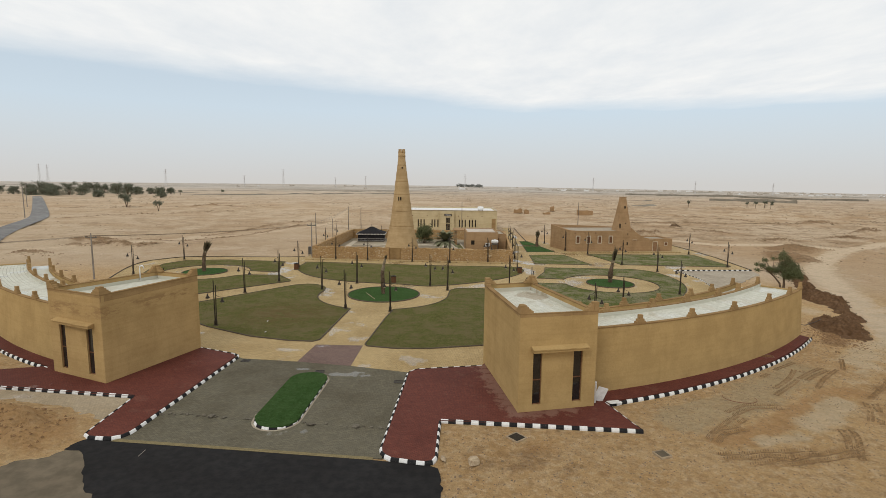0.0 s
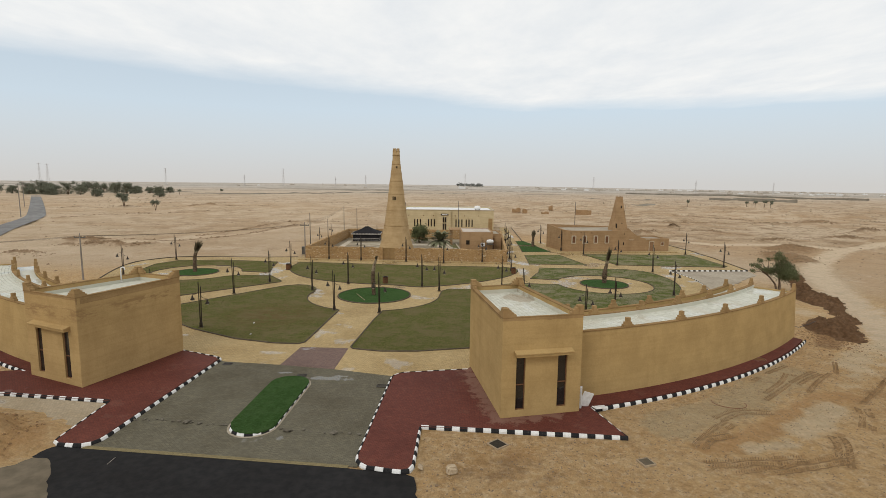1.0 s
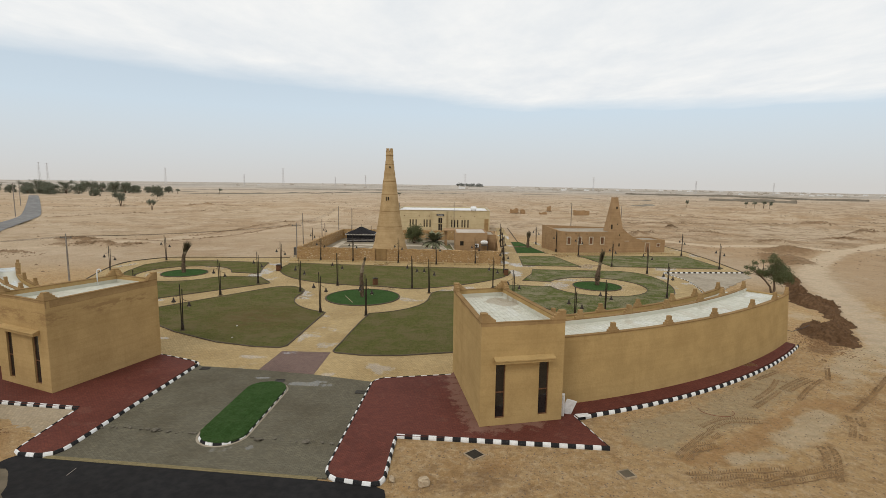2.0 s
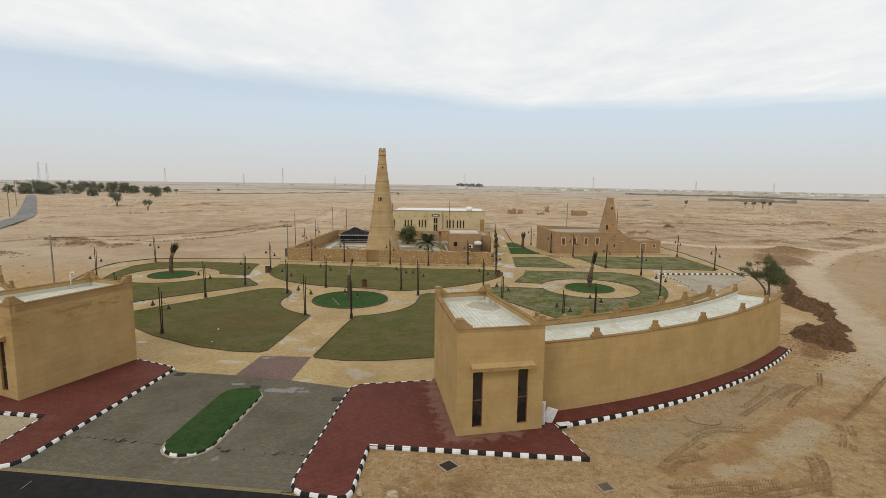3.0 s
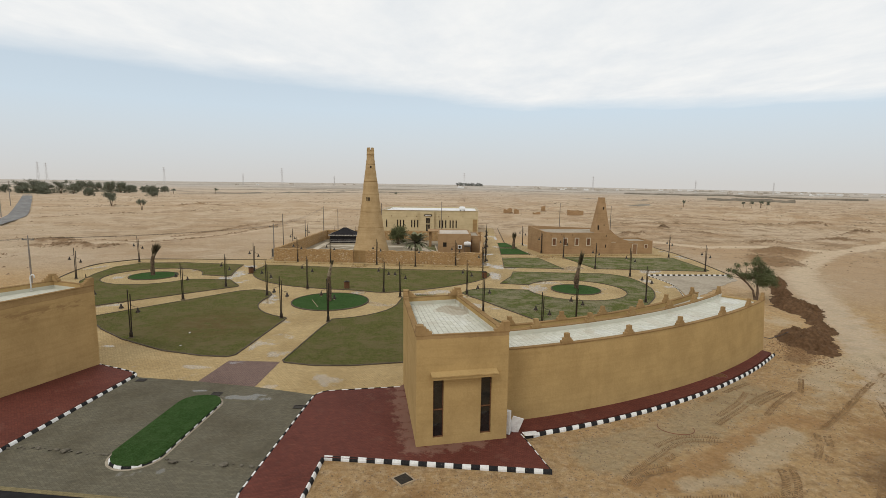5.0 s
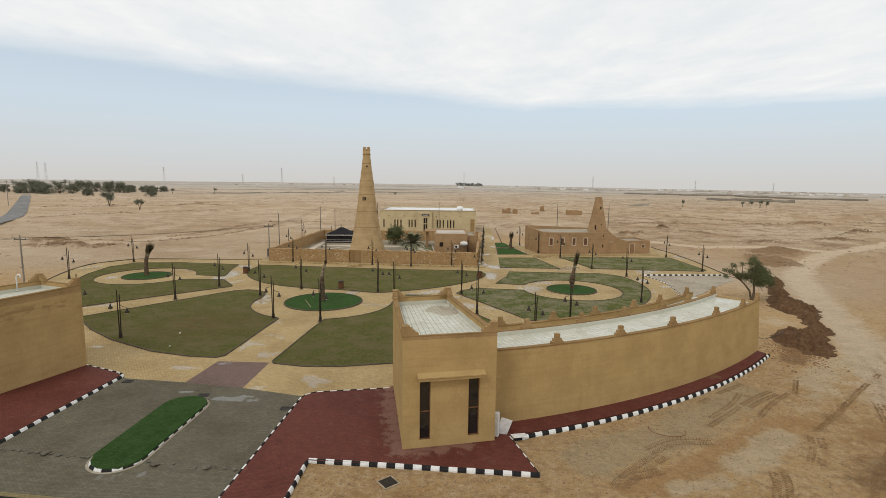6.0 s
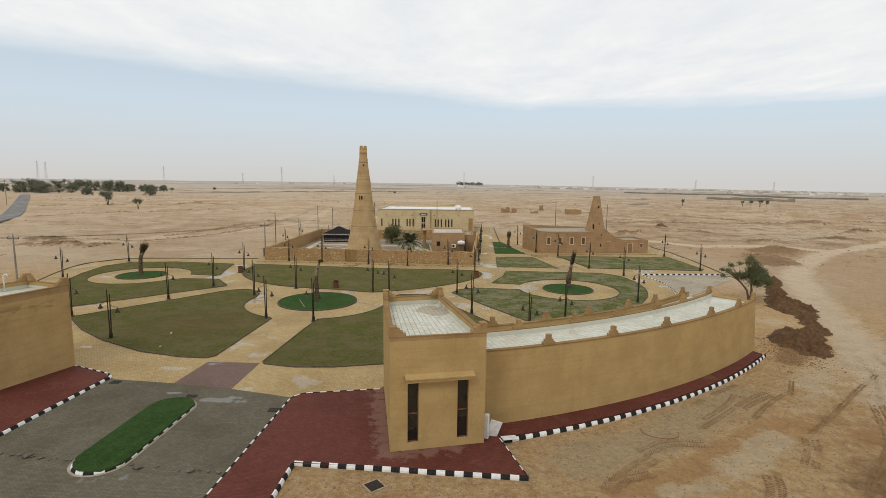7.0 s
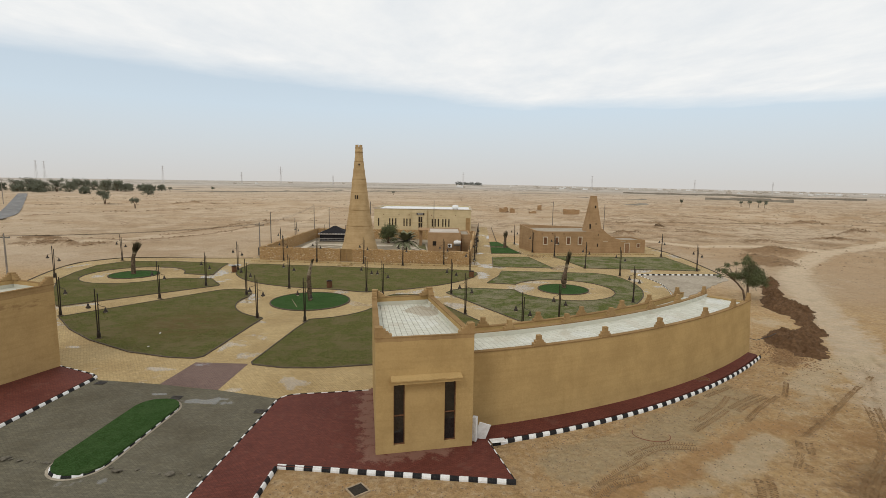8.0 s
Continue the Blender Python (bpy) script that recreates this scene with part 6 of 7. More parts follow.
box(bm, (-0.3, -0.22, -0.1), (0.3, 0.22, 0.36))
bmesh.ops.bevel(bm, geom=bm.edges[:], offset=0.09, segments=3, affect="EDGES")
for v in bm.verts:
    v.co += 0.08 * Vector((noise.noise(v.co * 3), noise.noise(v.co * 3 + Vector((5, 0, 0))), noise.noise(v.co * 3 + Vector((0, 5, 0)))))
tagged(part("stone_block", bm, PALE_LUMP), "rough pale stone block lying on the sand", "stone").matrix_basis = pose(1.26, 26.45, 0.05, 6, 4, 25)
bm = bmesh.new()
lump(bm, (0, 0, 0.08), (0.26, 0.16, 0.14), 77, 2)
tagged(part("stone_block", bm, PALE_LUMP), "smaller pale stone lying beside the kerb", "stone").matrix_basis = pose(-0.45, 26.75, 0.0, 0, 0, 30)
for k in range(26):
    x, y = rnd.uniform(-0.2, 14), rnd.uniform(22, 30)
    if k < 8:
        x, y = rnd.uniform(-0.4, 0.6), rnd.uniform(23, 27)
    s = rnd.uniform(0.04, 0.09)
    bm = bmesh.new()
    lump(bm, (0, 0, s * 0.3), (s * 1.2, s, s * 0.7), k + 90)
    tagged(part("loose_stone", bm, LUMP), "small loose stone on the sand", "stone", "loose stones").matrix_basis = pose(x, y, zat(x, y))

# sheet-metal panels propped beside the gatehouse
for m, w, h, lab in ((pose(10.2, 34.75, 0.15, 0, 0, -17), 0.28, 1.5, "white metal cabinet standing against the gatehouse"), (pose(10.5, 34.95, 0.16, 14, 16, 2), 0.72, 1.2, "white metal sheet leaning on a cabinet"), (pose(11.55, 34.95, 0.19, 84, 0, 14), 0.95, 0.6, "pale metal sheet lying on the footway")):
    bm = bmesh.new()
    d = 0.35 if w < 0.5 else 0.04
    box(bm, (-w / 2, -d / 2, 0), (w / 2, d / 2, h))
    bmesh.ops.bevel(bm, geom=bm.edges[:], offset=0.012, segments=1, affect="EDGES")
    name = "metal_cabinet" if w < 0.5 else "metal_sheet"
    tagged(part(name, bm, WHITE), lab, "cabinet" if w < 0.5 else "metal sheet").matrix_basis = m

# hose on the sand
HOSE = speckled("red_rubber", (0.26, 0.10, 0.055), (0.20, 0.075, 0.04), 5.0, 0.7)
bm = bmesh.new()
tube(bm, [(21.6 + 1.5 * math.cos(a) * (1 - 0.05 * a), 36.4 + 0.9 * math.sin(a), 0.03 + zat(21.6, 36.4)) for a in (2.6 + 0.22 * k for k in range(18))], 0.02, 6)
tagged(part("hose", bm, HOSE, smooth=True), "reddish hose curled on the sand", "hose")

# ---- poles and wires ----


def utility_pole(x, y, h, arm=True, material=None, r=0.14, label="weathered utility pole with a crossarm and insulators"):
    z = zat(x, y)
    p = thing("utility_pole", (x, y, z), label, "utility pole", "utility poles")
    bm = bmesh.new()
    tube(bm, [(0, 0, -0.3), (0, 0, h * 0.5), (0, 0, h)], [r, r * 0.85, r * 0.65], 10)
    part("pole", bm, material or POLE_WOOD, p)
    if arm:
        bm = bmesh.new()
        box(bm, (-0.9, -0.06, h - 0.55), (0.9, 0.06, h - 0.42))
        part("crossarm", bm, STEEL, p)
        for dx in (-0.8, 0, 0.8):
            bm = bmesh.new()
            lathe(bm, [(0.05, 0), (0.07, 0.08), (0.03, 0.18)], 8, (dx, 0, h - 0.42 if dx else h))
            part("insulator", bm, STEEL, p)
    return p


utility_pole(-57.3, 77.8, 7.2)
utility_pole(-29.9, 104.4, 7.2)
for x, y, h in ((-33.0, 119.0, 8.4), (-31.8, 150.0, 8.6), (-29.7, 158.8, 7.5), (-33.7, 138.4, 5.6), (-10.7, 121.0, 11.0), (2.0, 160.0, 10.0), (36.0, 150.0, 10.5), (51, 152, 9.8)):
    utility_pole(x, y, h, False, STEEL, 0.1, "thin bare steel pole beyond the wall")


for x, y in ((-174, 201), (-236, 275)):
    utility_pole(x, y, 13.5, True, POLE_WOOD, 0.2, "tall pale utility pole beside the far road")


def wire(a, b, sag):
    bm = bmesh.new()
    pts = []
    for k in range(13):
        t = k / 12
        p = Vector(a).lerp(Vector(b), t)
        p.z -= sag * 4 * t * (1 - t)
        pts.append(p)
    tube(bm, pts, 0.014, 5)
    tagged(part("overhead_wire", bm, IRON), "thin dark overhead wire between poles", "wire", "overhead wires")


for dx in (-0.8, 0.0, 0.8):
    wire((-57.3 + dx, 77.8, 6.9), (-29.9 + dx, 104.4, 6.9), 0.5)
    wire((-88 + dx, 56, 7.5), (-57.3 + dx, 77.8, 6.9), 0.8)
    wire((-29.9 + dx, 104.4, 6.9), (-31.8 + dx * 0.3, 150, 8.2), 0.6)
wire((-31.8, 150, 8.2), (-10.7, 170, 7.5), 0.6)
cab = thing("electric_cabinet", (-30.9, 108.6, 0), "grey steel electrical cabinet by the pole", "cabinet")
bm = bmesh.new()
box(bm, (-0.9, -0.4, 0.1), (0.9, 0.4, 1.7))
part("casing", bm, STEEL, cab)
bm = bmesh.new()
box(bm, (-0.02, -0.43, 0.2), (0.02, -0.4, 1.6))
part("door_gap", bm, IRON, cab)
bm = bmesh.new()
box(bm, (-1.0, -0.5, 0), (1.0, 0.5, 0.1))
part("footing", bm, CONCRETE, cab)

# ---- plants ----


def leaf_material(name, c1, c2):
    m = Mat(name, 0.75, 0.0, "World")
    m.colour(m.mix(m.rand(True), c1, c2))
    return m.m


PALM_LEAF = leaf_material("palm_leaf", (0.16, 0.17, 0.095), (0.27, 0.26, 0.16))
DRY_LEAF = leaf_material("dry_palm_leaf", (0.08, 0.068, 0.04), (0.165, 0.135, 0.08))
TREE_LEAF = leaf_material("tree_leaf", (0.075, 0.086, 0.036), (0.15, 0.16, 0.075))
# grove leaves greyed and lightened, distance haze put into the colour
HAZED_GROVE_LEAF = leaf_material("hazed_grove_leaf", (0.20, 0.205, 0.18), (0.26, 0.265, 0.24))
# far trees: the paling by haze is painted into the leaf colours
HAZED_LEAF = leaf_material("hazed_tree_leaf", (0.135, 0.148, 0.10), (0.20, 0.206, 0.15))


def leaf_quads(name, quads, material, parent, label=""):
    vs, fs = [], []
    for q in quads:
        k = len(vs)
        vs += [tuple(p) for p in q]
        fs.append(tuple(range(k, k + len(q))))
    me = bpy.data.meshes.new(name)
    me.from_pydata(vs, [], fs)
    me.materials.append(material)
    ob = new(name, me)
    ob.parent = parent
    ob["kind"] = "stuff"
    if label:
        ob["label"] = label
    return ob


def tied_palm(x, y, turn, seed, line, radii, wrap_upto, tuft, label):
    """A newly planted date palm: wrapped trunk, and fronds tied into a narrow bundle."""
    rnd = random.Random(seed)
    p = thing("young_palm", (x, y, 0.05, 0, 0, turn), label, "palm tree", "young palms")
    pts = smooth_line(line, False, 4)
    rad = np.interp(np.linspace(0, 1, len(pts)), np.linspace(0, 1, len(radii)), radii)
    bm = bmesh.new()
    tube(bm, pts, [float(r) for r in rad], 12)
    for v in bm.verts:
        v.co += 0.06 * Vector((noise.noise(v.co * 5), noise.noise(v.co * 5 + Vector((9, 0, 0))), 0))
    part("trunk", bm, BARK, p)
    n = max(3, int(len(pts) * wrap_upto))
    bm = bmesh.new()
    tube(bm, pts[len(pts) - n:], [float(r) + 0.035 for r in rad[len(pts) - n:]], 12)
    for v in bm.verts:
        v.co += 0.08 * Vector((noise.noise(v.co * 3.5), noise.noise(v.co * 3.5 + Vector((9, 0, 0))), 0))
    part("wrapping", bm, SACK, p, "coarse cloth wrapping")
    quads = []
    length, spread, down = tuft
    axis = (Vector(pts[-1]) - Vector(pts[-5])).normalized()
    for k in range(320):
        a = rnd.uniform(0, 6.28)
        s = rnd.random() * spread
        o = Vector(pts[-1]) - axis * rnd.uniform(0, 0.5 * length) + Vector((math.cos(a), math.sin(a), 0)) * 0.1
        d = (axis + Vector((math.cos(a), math.sin(a), 0)) * s).normalized()
        l = length * rnd.uniform(0.5, 1.0)
        tip = o + d * l - Vector((0, 0, down * s * l))
        side = d.cross(Vector((math.cos(a + 1.2), math.sin(a + 1.2), 0.2))).normalized() * rnd.uniform(0.025, 0.06)
        mid = o.lerp(tip, 0.55) + Vector((0, 0, 0.04))
        quads.append((o - side * 0.4, o + side * 0.4, mid + side, tip, mid - side))
    # old leaf bases down the trunk
    for k in range(160):
        t = rnd.randrange(1, max(2, len(pts) - n))
        a = rnd.uniform(0, 6.28)
        o = Vector(pts[t]) + Vector((math.cos(a), math.sin(a), 0)) * float(rad[t])
        d = Vector((math.cos(a) * 0.5, math.sin(a) * 0.5, rnd.uniform(-0.6, 0.9))).normalized() * rnd.uniform(0.12, 0.32)
        side = d.cross(Vector((0, 0, 1))).normalized() * 0.04
        quads.append((o - side, o + side, o + d))
    leaf_quads("frond_tuft", quads, DRY_LEAF, p, "tied bundle of dry fronds")


tied_palm(CL[0] - 0.4, CL[1] + 0.5, 5, 1, [(0, 0, 0), (0.0, 0, 1.2), (0.1, 0, 2.6), (0.5, 0, 3.9)], (0.34, 0.30, 0.28, 0.26), 0.15, (2.1, 0.38, 0.35), "newly planted leaning palm with a mop of dry fronds")
tied_palm(CC[0] - 0.1, CC[1] + 0.1, 20, 3, [(0, 0, 0), (-0.05, 0, 1.4), (-0.1, 0, 2.7), (0.05, 0, 4.0), (0.35, 0, 5.1)], (0.22, 0.30, 0.27, 0.18, 0.11), 0.45, (0.5, 0.12, 0.2), "newly planted palm wrapped in sackcloth")
tied_palm(CR[0] + 0.3, CR[1] + 0.9, 0, 5, [(0, 0, 0), (-0.05, 0, 1.2), (0.12, 0, 2.5), (0.32, 0, 3.7)], (0.3, 0.44, 0.26, 0.18), 0.25, (2.6, 0.13, 0.1), "newly planted leaning palm, fronds tied upright")
tied_palm(20.6, 127.5, 0, 7, [(0, 0, 0), (0, 0, 1.0), (0.05, 0, 2.0), (0.1, 0, 2.8)], (0.34, 0.34, 0.26, 0.2), 0.3, (1.7, 0.4, 0.5), "small newly planted palm on the narrow lawn")


def date_palm(x, y, h, seed):
    rnd = random.Random(seed)
    p = thing("date_palm", (x, y, 0), "date palm with a full crown of green fronds", "palm tree")
    bm = bmesh.new()
    tube(bm, [(0, 0, -0.2), (0.05, 0, h * 0.4), (0, 0.05, h)], [0.38, 0.32, 0.3], 12)
    for v in bm.verts:
        v.co += 0.07 * Vector((noise.noise(v.co * 4), noise.noise(v.co * 4 + Vector((9, 0, 0))), 0))
    part("trunk", bm, BARK, p)
    for k in range(64):
        a, rise = 2.4 * k + rnd.uniform(-0.2, 0.2), rnd.uniform(-0.35, 1.3)
        l = rnd.uniform(3.2, 4.2)
        spine = []
        for s in range(8):
            t = s / 7
            out = l * t * math.cos(rise * (1 - 0.3 * t))
            spine.append(Vector((math.cos(a) * out, math.sin(a) * out, h + l * t * math.sin(rise) - 1.1 * t * t * l * 0.33)))
        quads = []
        for s in range(1, 8):
            d = (spine[s] - spine[s - 1]).normalized()
            side = d.cross(Vector((0, 0, 1))).normalized()
            for f in (0.0, 0.2, 0.4, 0.6, 0.8):
                o = spine[s - 1].lerp(spine[s], f)
                w = 0.62 * math.sin(min(1.0, (s + f) / 7.5) * math.pi * 0.9 + 0.25)
                for sg in (-1, 1):
                    tip = o + sg * side * w + d * w * 0.7 + Vector((0, 0, 0.12 * w))
                    quads.append((o, o + d * 0.22, tip))
            quads.append((spine[s - 1] - side * 0.02, spine[s - 1] + side * 0.02, spine[s] + side * 0.015, spine[s] - side * 0.015))
        leaf_quads("frond", quads, PALM_LEAF, p)


date_palm(-2.3, 116.6, 2.5, 4)


def tree(name, x, y, z, h, w, seed, leaf, label, category, count=2600, size=0.16, stems=3, trunk_h=0.35, sparse=0.0, group="", dense=0):
    rnd = random.Random(seed)
    t = thing(name, (x, y, z), label, category, group)
    tips = []
    bm = bmesh.new()
    for s in range(stems):
        a = 2 * math.pi * s / stems + rnd.uniform(-0.5, 0.5)
        lean = rnd.uniform(0.1, 0.3) * w if stems > 1 else 0.05 * w
        top = Vector((math.cos(a) * lean, math.sin(a) * lean, h * rnd.uniform(0.5, 0.7)))
        mid = Vector((top.x * 0.35, top.y * 0.35, h * trunk_h))
        r = 0.028 * h
        tube(bm, [(0.06 * math.cos(a) * stems * 0.3, 0.06 * math.sin(a), -0.2), mid, top], [r, r * 0.7, r * 0.3], 7)
        for k in range(6):
            b = rnd.uniform(0, 6.28)
            st = mid.lerp(top, rnd.uniform(0.1, 0.95))
            out = rnd.uniform(0.2, 0.5) * w * 0.62
            end = Vector((st.x + math.cos(b) * out, st.y + math.sin(b) * out, min(h * rnd.uniform(0.7, 0.9), st.z + rnd.uniform(0.05, 0.4) * h)))
            tube(bm, [st, st.lerp(end, 0.5) + Vector((0, 0, 0.04 * h)), end], [r * 0.35, r * 0.24, r * 0.1], 5)
            tips += [end, st.lerp(end, 0.65)]
        tips.append(top)
    part("trunk", bm, BARK, t)
    quads = []
    clumps = [(p, rnd.uniform(0.09, 0.17) * min(w, h * 1.2)) for p in tips]
    for k in range(dense):
        a, q = rnd.uniform(0, 6.28), rnd.random() ** 0.6
        clumps.append((Vector((math.cos(a) * q * w * 0.42, math.sin(a) * q * w * 0.42, h * rnd.uniform(0.08, 0.86 - 0.4 * q))), rnd.uniform(0.10, 0.2) * min(w, h)))
    for k in range(count):
        c, r = rnd.choice(clumps)
        d = Vector((rnd.gauss(0, 1), rnd.gauss(0, 1), rnd.gauss(0, 0.75)))
        o = c + d.normalized() * r * (rnd.random() ** 0.45)
        if o.z < h * ((0.16 if dense == 0 else 0.04) + sparse) or o.z > h:
            continue
        u = Vector((rnd.gauss(0, 1), rnd.gauss(0, 1), rnd.gauss(0, 1))).normalized()
        v = u.cross(Vector((rnd.gauss(0, 1), rnd.gauss(0, 1), rnd.gauss(0, 1)))).normalized()
        sz = size * rnd.uniform(0.6, 1.4)
        quads.append((o - u * sz, o + v * sz * 0.5, o + u * sz, o - v * sz * 0.5))
    leaf_quads("crown", quads, leaf, t)
    return t


def acacia(x, y):
    """Spreading thorn tree: two leaning stems, a main crown and a lower side crown."""
    rnd = random.Random(14)
    t = thing("acacia", (x, y, zat(x, y)), "bushy green acacia tree with bare leaning stems", "tree")
    bm = bmesh.new()
    tube(bm, [(0, 0, -0.3), (0.05, 0, 1.2), (0.0, 0.1, 2.2), (0.5, 0.2, 3.8), (0.9, 0.2, 5.0)], [0.2, 0.17, 0.15, 0.09, 0.04], 8)
    tube(bm, [(-0.15, 0, -0.3), (-0.6, 0, 1.4), (-1.4, 0.1, 2.4), (-2.6, 0.2, 3.4), (-3.9, 0.1, 4.2)], [0.17, 0.14, 0.12, 0.08, 0.03], 8)
    k9 = 0.92
    masses = [(0.5, 0.0, 2.9, 0.9), (1.5, 0.4, 2.7, 0.9), (2.3, -0.3, 3.3, 0.75), (0.9, -0.5, 3.8, 1.0), (-0.1, 0.4, 4.5, 0.8), (-0.9, -0.2, 5.7, 0.55), (-0.3, 0.3, 6.3, 0.5), (1.2, 0.5, 4.8, 0.8), (2.2, 0.2, 4.3, 0.65), (-1.2, 0.8, 3.7, 0.55), (-2.6, -0.2, 3.9, 0.5), (-3.5, 0.2, 4.4, 0.55), (-4.2, 0.3, 3.6, 0.4), (-3.0, 0.5, 5.2, 0.45), (-4.5, 0.2, 4.6, 0.3), (-2.0, 0.1, 5.6, 0.35), (0.6, 1.6, 3.6, 0.8), (0.8, -1.7, 3.4, 0.8), (2.0, 1.4, 3.0, 0.7), (-0.6, 1.5, 3.2, 0.6), (3.0, -0.6, 2.6, 0.45), (3.1, 0.4, 3.6, 0.4), (0.5, 0.2, 5.7, 0.45)]
    masses = [(k9 * (u if u < 0 else 0.74 * u), k9 * v, k9 * w, k9 * r) for u, v, w, r in masses]
    for cx, cy, cz, r in masses:
        st = Vector((0.3, 0.1, 2.6)) if cx > -1.2 else Vector((-1.8, 0.1, 2.8))
        end = Vector((cx, cy, cz))
        tube(bm, [st, st.lerp(end, 0.5) + Vector((0.1, 0, 0.15)), end], [0.07, 0.05, 0.02], 5)
    part("trunk", bm, BARK, t)
    quads = []
    for cx, cy, cz, r in masses:
        for k in range(int(1300 * r * r)):
            d = Vector((rnd.gauss(0, 1), rnd.gauss(0, 1), rnd.gauss(0, 0.8)))
            o = Vector((cx, cy, cz)) + d * r * 0.55
            u = Vector((rnd.gauss(0, 1), rnd.gauss(0, 1), rnd.gauss(0, 1))).normalized()
            v = u.cross(Vector((rnd.gauss(0, 1), rnd.gauss(0, 1), rnd.gauss(0, 1)))).normalized()
            sz = rnd.uniform(0.05, 0.14)
            quads.append((o - u * sz, o + v * sz * 0.45, o + u * sz, o - v * sz * 0.45))
    leaf_quads("crown", quads, TREE_LEAF, t)


acacia(49.2, 75.6)
tree("shrub", -8.2, 133.0, 0, 5.3, 5.7, 6, TREE_LEAF, "dense round green shrub in the courtyard", "shrub", 9000, 0.12, 5, 0.12, 0.0, "", 24)
for x, y, h, w, n in ((-184.7, 281.7, 9.0, 10.5, 1700), (-151.4, 255.7, 6.0, 5.0, 500)):
    tree("desert_tree", x, y, zat(x, y), h, w, int(h), HAZED_LEAF, "lone haze-paled green tree on the plain", "tree", n * 2, 0.22, 2, 0.35)
for k, (x, y, h, w) in enumerate(((-248.7, 538, 7, 7), (-293, 537, 6, 5), (172, 382, 6.2, 3.4), (221, 393, 4.4, 3), (221, 382, 5.6, 4.6), (221, 371, 6, 4.4), (226, 372, 6, 4.6), (-60, 560, 4, 3.5))):
    tree("desert_tree", x, y, zat(x, y), h, w, 20 + k, HAZED_LEAF, "lone haze-paled tree far out on the plain", "tree", 420, 0.3, 1 + k % 2, 0.5, 0.15, "far trees")
ROW = [(-478, 492, 11, 16), (-466, 500, 10, 16), (-452, 494, 11, 15), (-440, 498, 10, 14), (-428, 504, 14, 18), (-418, 508, 16, 20), (-408, 505, 14, 17), (-405, 478, 8, 15), (-393, 480, 9, 16), (-386, 484, 13, 17), (-374, 486, 14, 18), (-364, 489, 12, 16), (-377, 470, 9, 14),
       (-413, 560, 15, 20), (-404, 563, 15, 20), (-396, 566, 13, 18), (-384, 568, 13, 16), (-372, 572, 12, 15), (-313, 440, 8, 12), (-360, 536, 14, 18), (-351, 539, 14, 18), (-343, 541, 10, 14), (-366, 583, 9, 14), (-355, 588, 9, 13), (-346, 592, 8, 12), (-261, 446, 11.5, 13), (-337, 597, 9, 13)]
for k, (x, y, h, w) in enumerate(ROW):
    tree("row_tree", x, y, zat(x, y) - 0.2, h, w * 0.85, 60 + k, HAZED_LEAF, "haze-paled green spreading tree in the row by the road", "tree", 3600, 0.34, 3, 0.22, 0.0, "trees by the road", 40)
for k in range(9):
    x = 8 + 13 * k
    tree("grove_tree", x, 2300 + 10 * (k % 3), zat(x, 2300) - 1, 15 + 4 * (k % 2), 24, 130 + k, HAZED_GROVE_LEAF, "dark tree in a grove on the horizon", "tree", 350, 1.5, 2, 0.2, 0.0, "grove on the horizon", 20)

# ---- far things ----
FAR_ROAD = speckled("sunbleached_asphalt", (0.145, 0.14, 0.135), (0.235, 0.225, 0.21), 0.35, 0.7)
road_line = smooth_line([(-100, 100), (-118, 123), (-133, 144.5), (-148.5, 169), (-168, 200), (-195, 234), (-260, 312), (-328, 393), (-378, 452)], False, 8)
road_z = [max(zat(*p), zat(p[0] - 3, p[1] + 3), zat(p[0] + 3, p[1] - 3)) for p in road_line]
road_z = [sum(road_z[max(0, k - 4):k + 5]) / len(road_z[max(0, k - 4):k + 5]) + 0.16 for k in range(len(road_z))]
bm = bmesh.new()
ribs = []
for d in (-3.3, -1.1, 1.1, 3.3):
    ribs.append([bm.verts.new((*p, h + (0.06 if abs(d) < 2 else 0.0))) for p, h in zip(offset_line(road_line, d, False), road_z)])
for a, b in zip(ribs, ribs[1:]):
    for k in range(len(road_line) - 1):
        if k > 2:
            bm.faces.new((a[k], a[k + 1], b[k + 1], b[k]))
for v in [v for v in bm.verts if not v.link_faces]:
    bm.verts.remove(v)
tagged(part("far_road", bm, FAR_ROAD, smooth=True), "grey asphalt road across the desert", "road", "", "structure")


PYLON_STEEL = speckled("galvanised_steel", (0.56, 0.55, 0.54), (0.62, 0.61, 0.60), 0.5, 0.7)


def pylon(x, y, h):
    p = thing("power_pylon", (x, y, zat(x, y)), "distant grey steel lattice pylon", "pylon", "power pylons")
    bm = bmesh.new()
    w = h * 0.055
    levels = [0, 0.2, 0.4, 0.58, 0.74, 0.88, 1.0]
    for sx in (-1, 1):
        for sy in (-1, 1):
            tube(bm, [(sx * w * (1 - 0.85 * t), sy * w * (1 - 0.85 * t), h * t) for t in levels], 0.22, 4)
    for t0, t1 in zip(levels, levels[1:]):
        a, b = w * (1 - 0.85 * t0), w * (1 - 0.85 * t1)
        for s in (-1, 1):
            tube(bm, [(-a, s * a, h * t0), (b, s * b, h * t1)], 0.14, 4)
            tube(bm, [(a, s * a, h * t0), (-b, s * b, h * t1)], 0.14, 4)
    part("mast", bm, PYLON_STEEL, p)
    for t in (0.72, 0.84, 0.96):
        bm = bmesh.new()
        tube(bm, [(-h * 0.11, 0, h * t), (0, 0, h * t + 0.8), (h * 0.11, 0, h * t)], 0.2, 4)
        part("crossarm", bm, PYLON_STEEL, p)


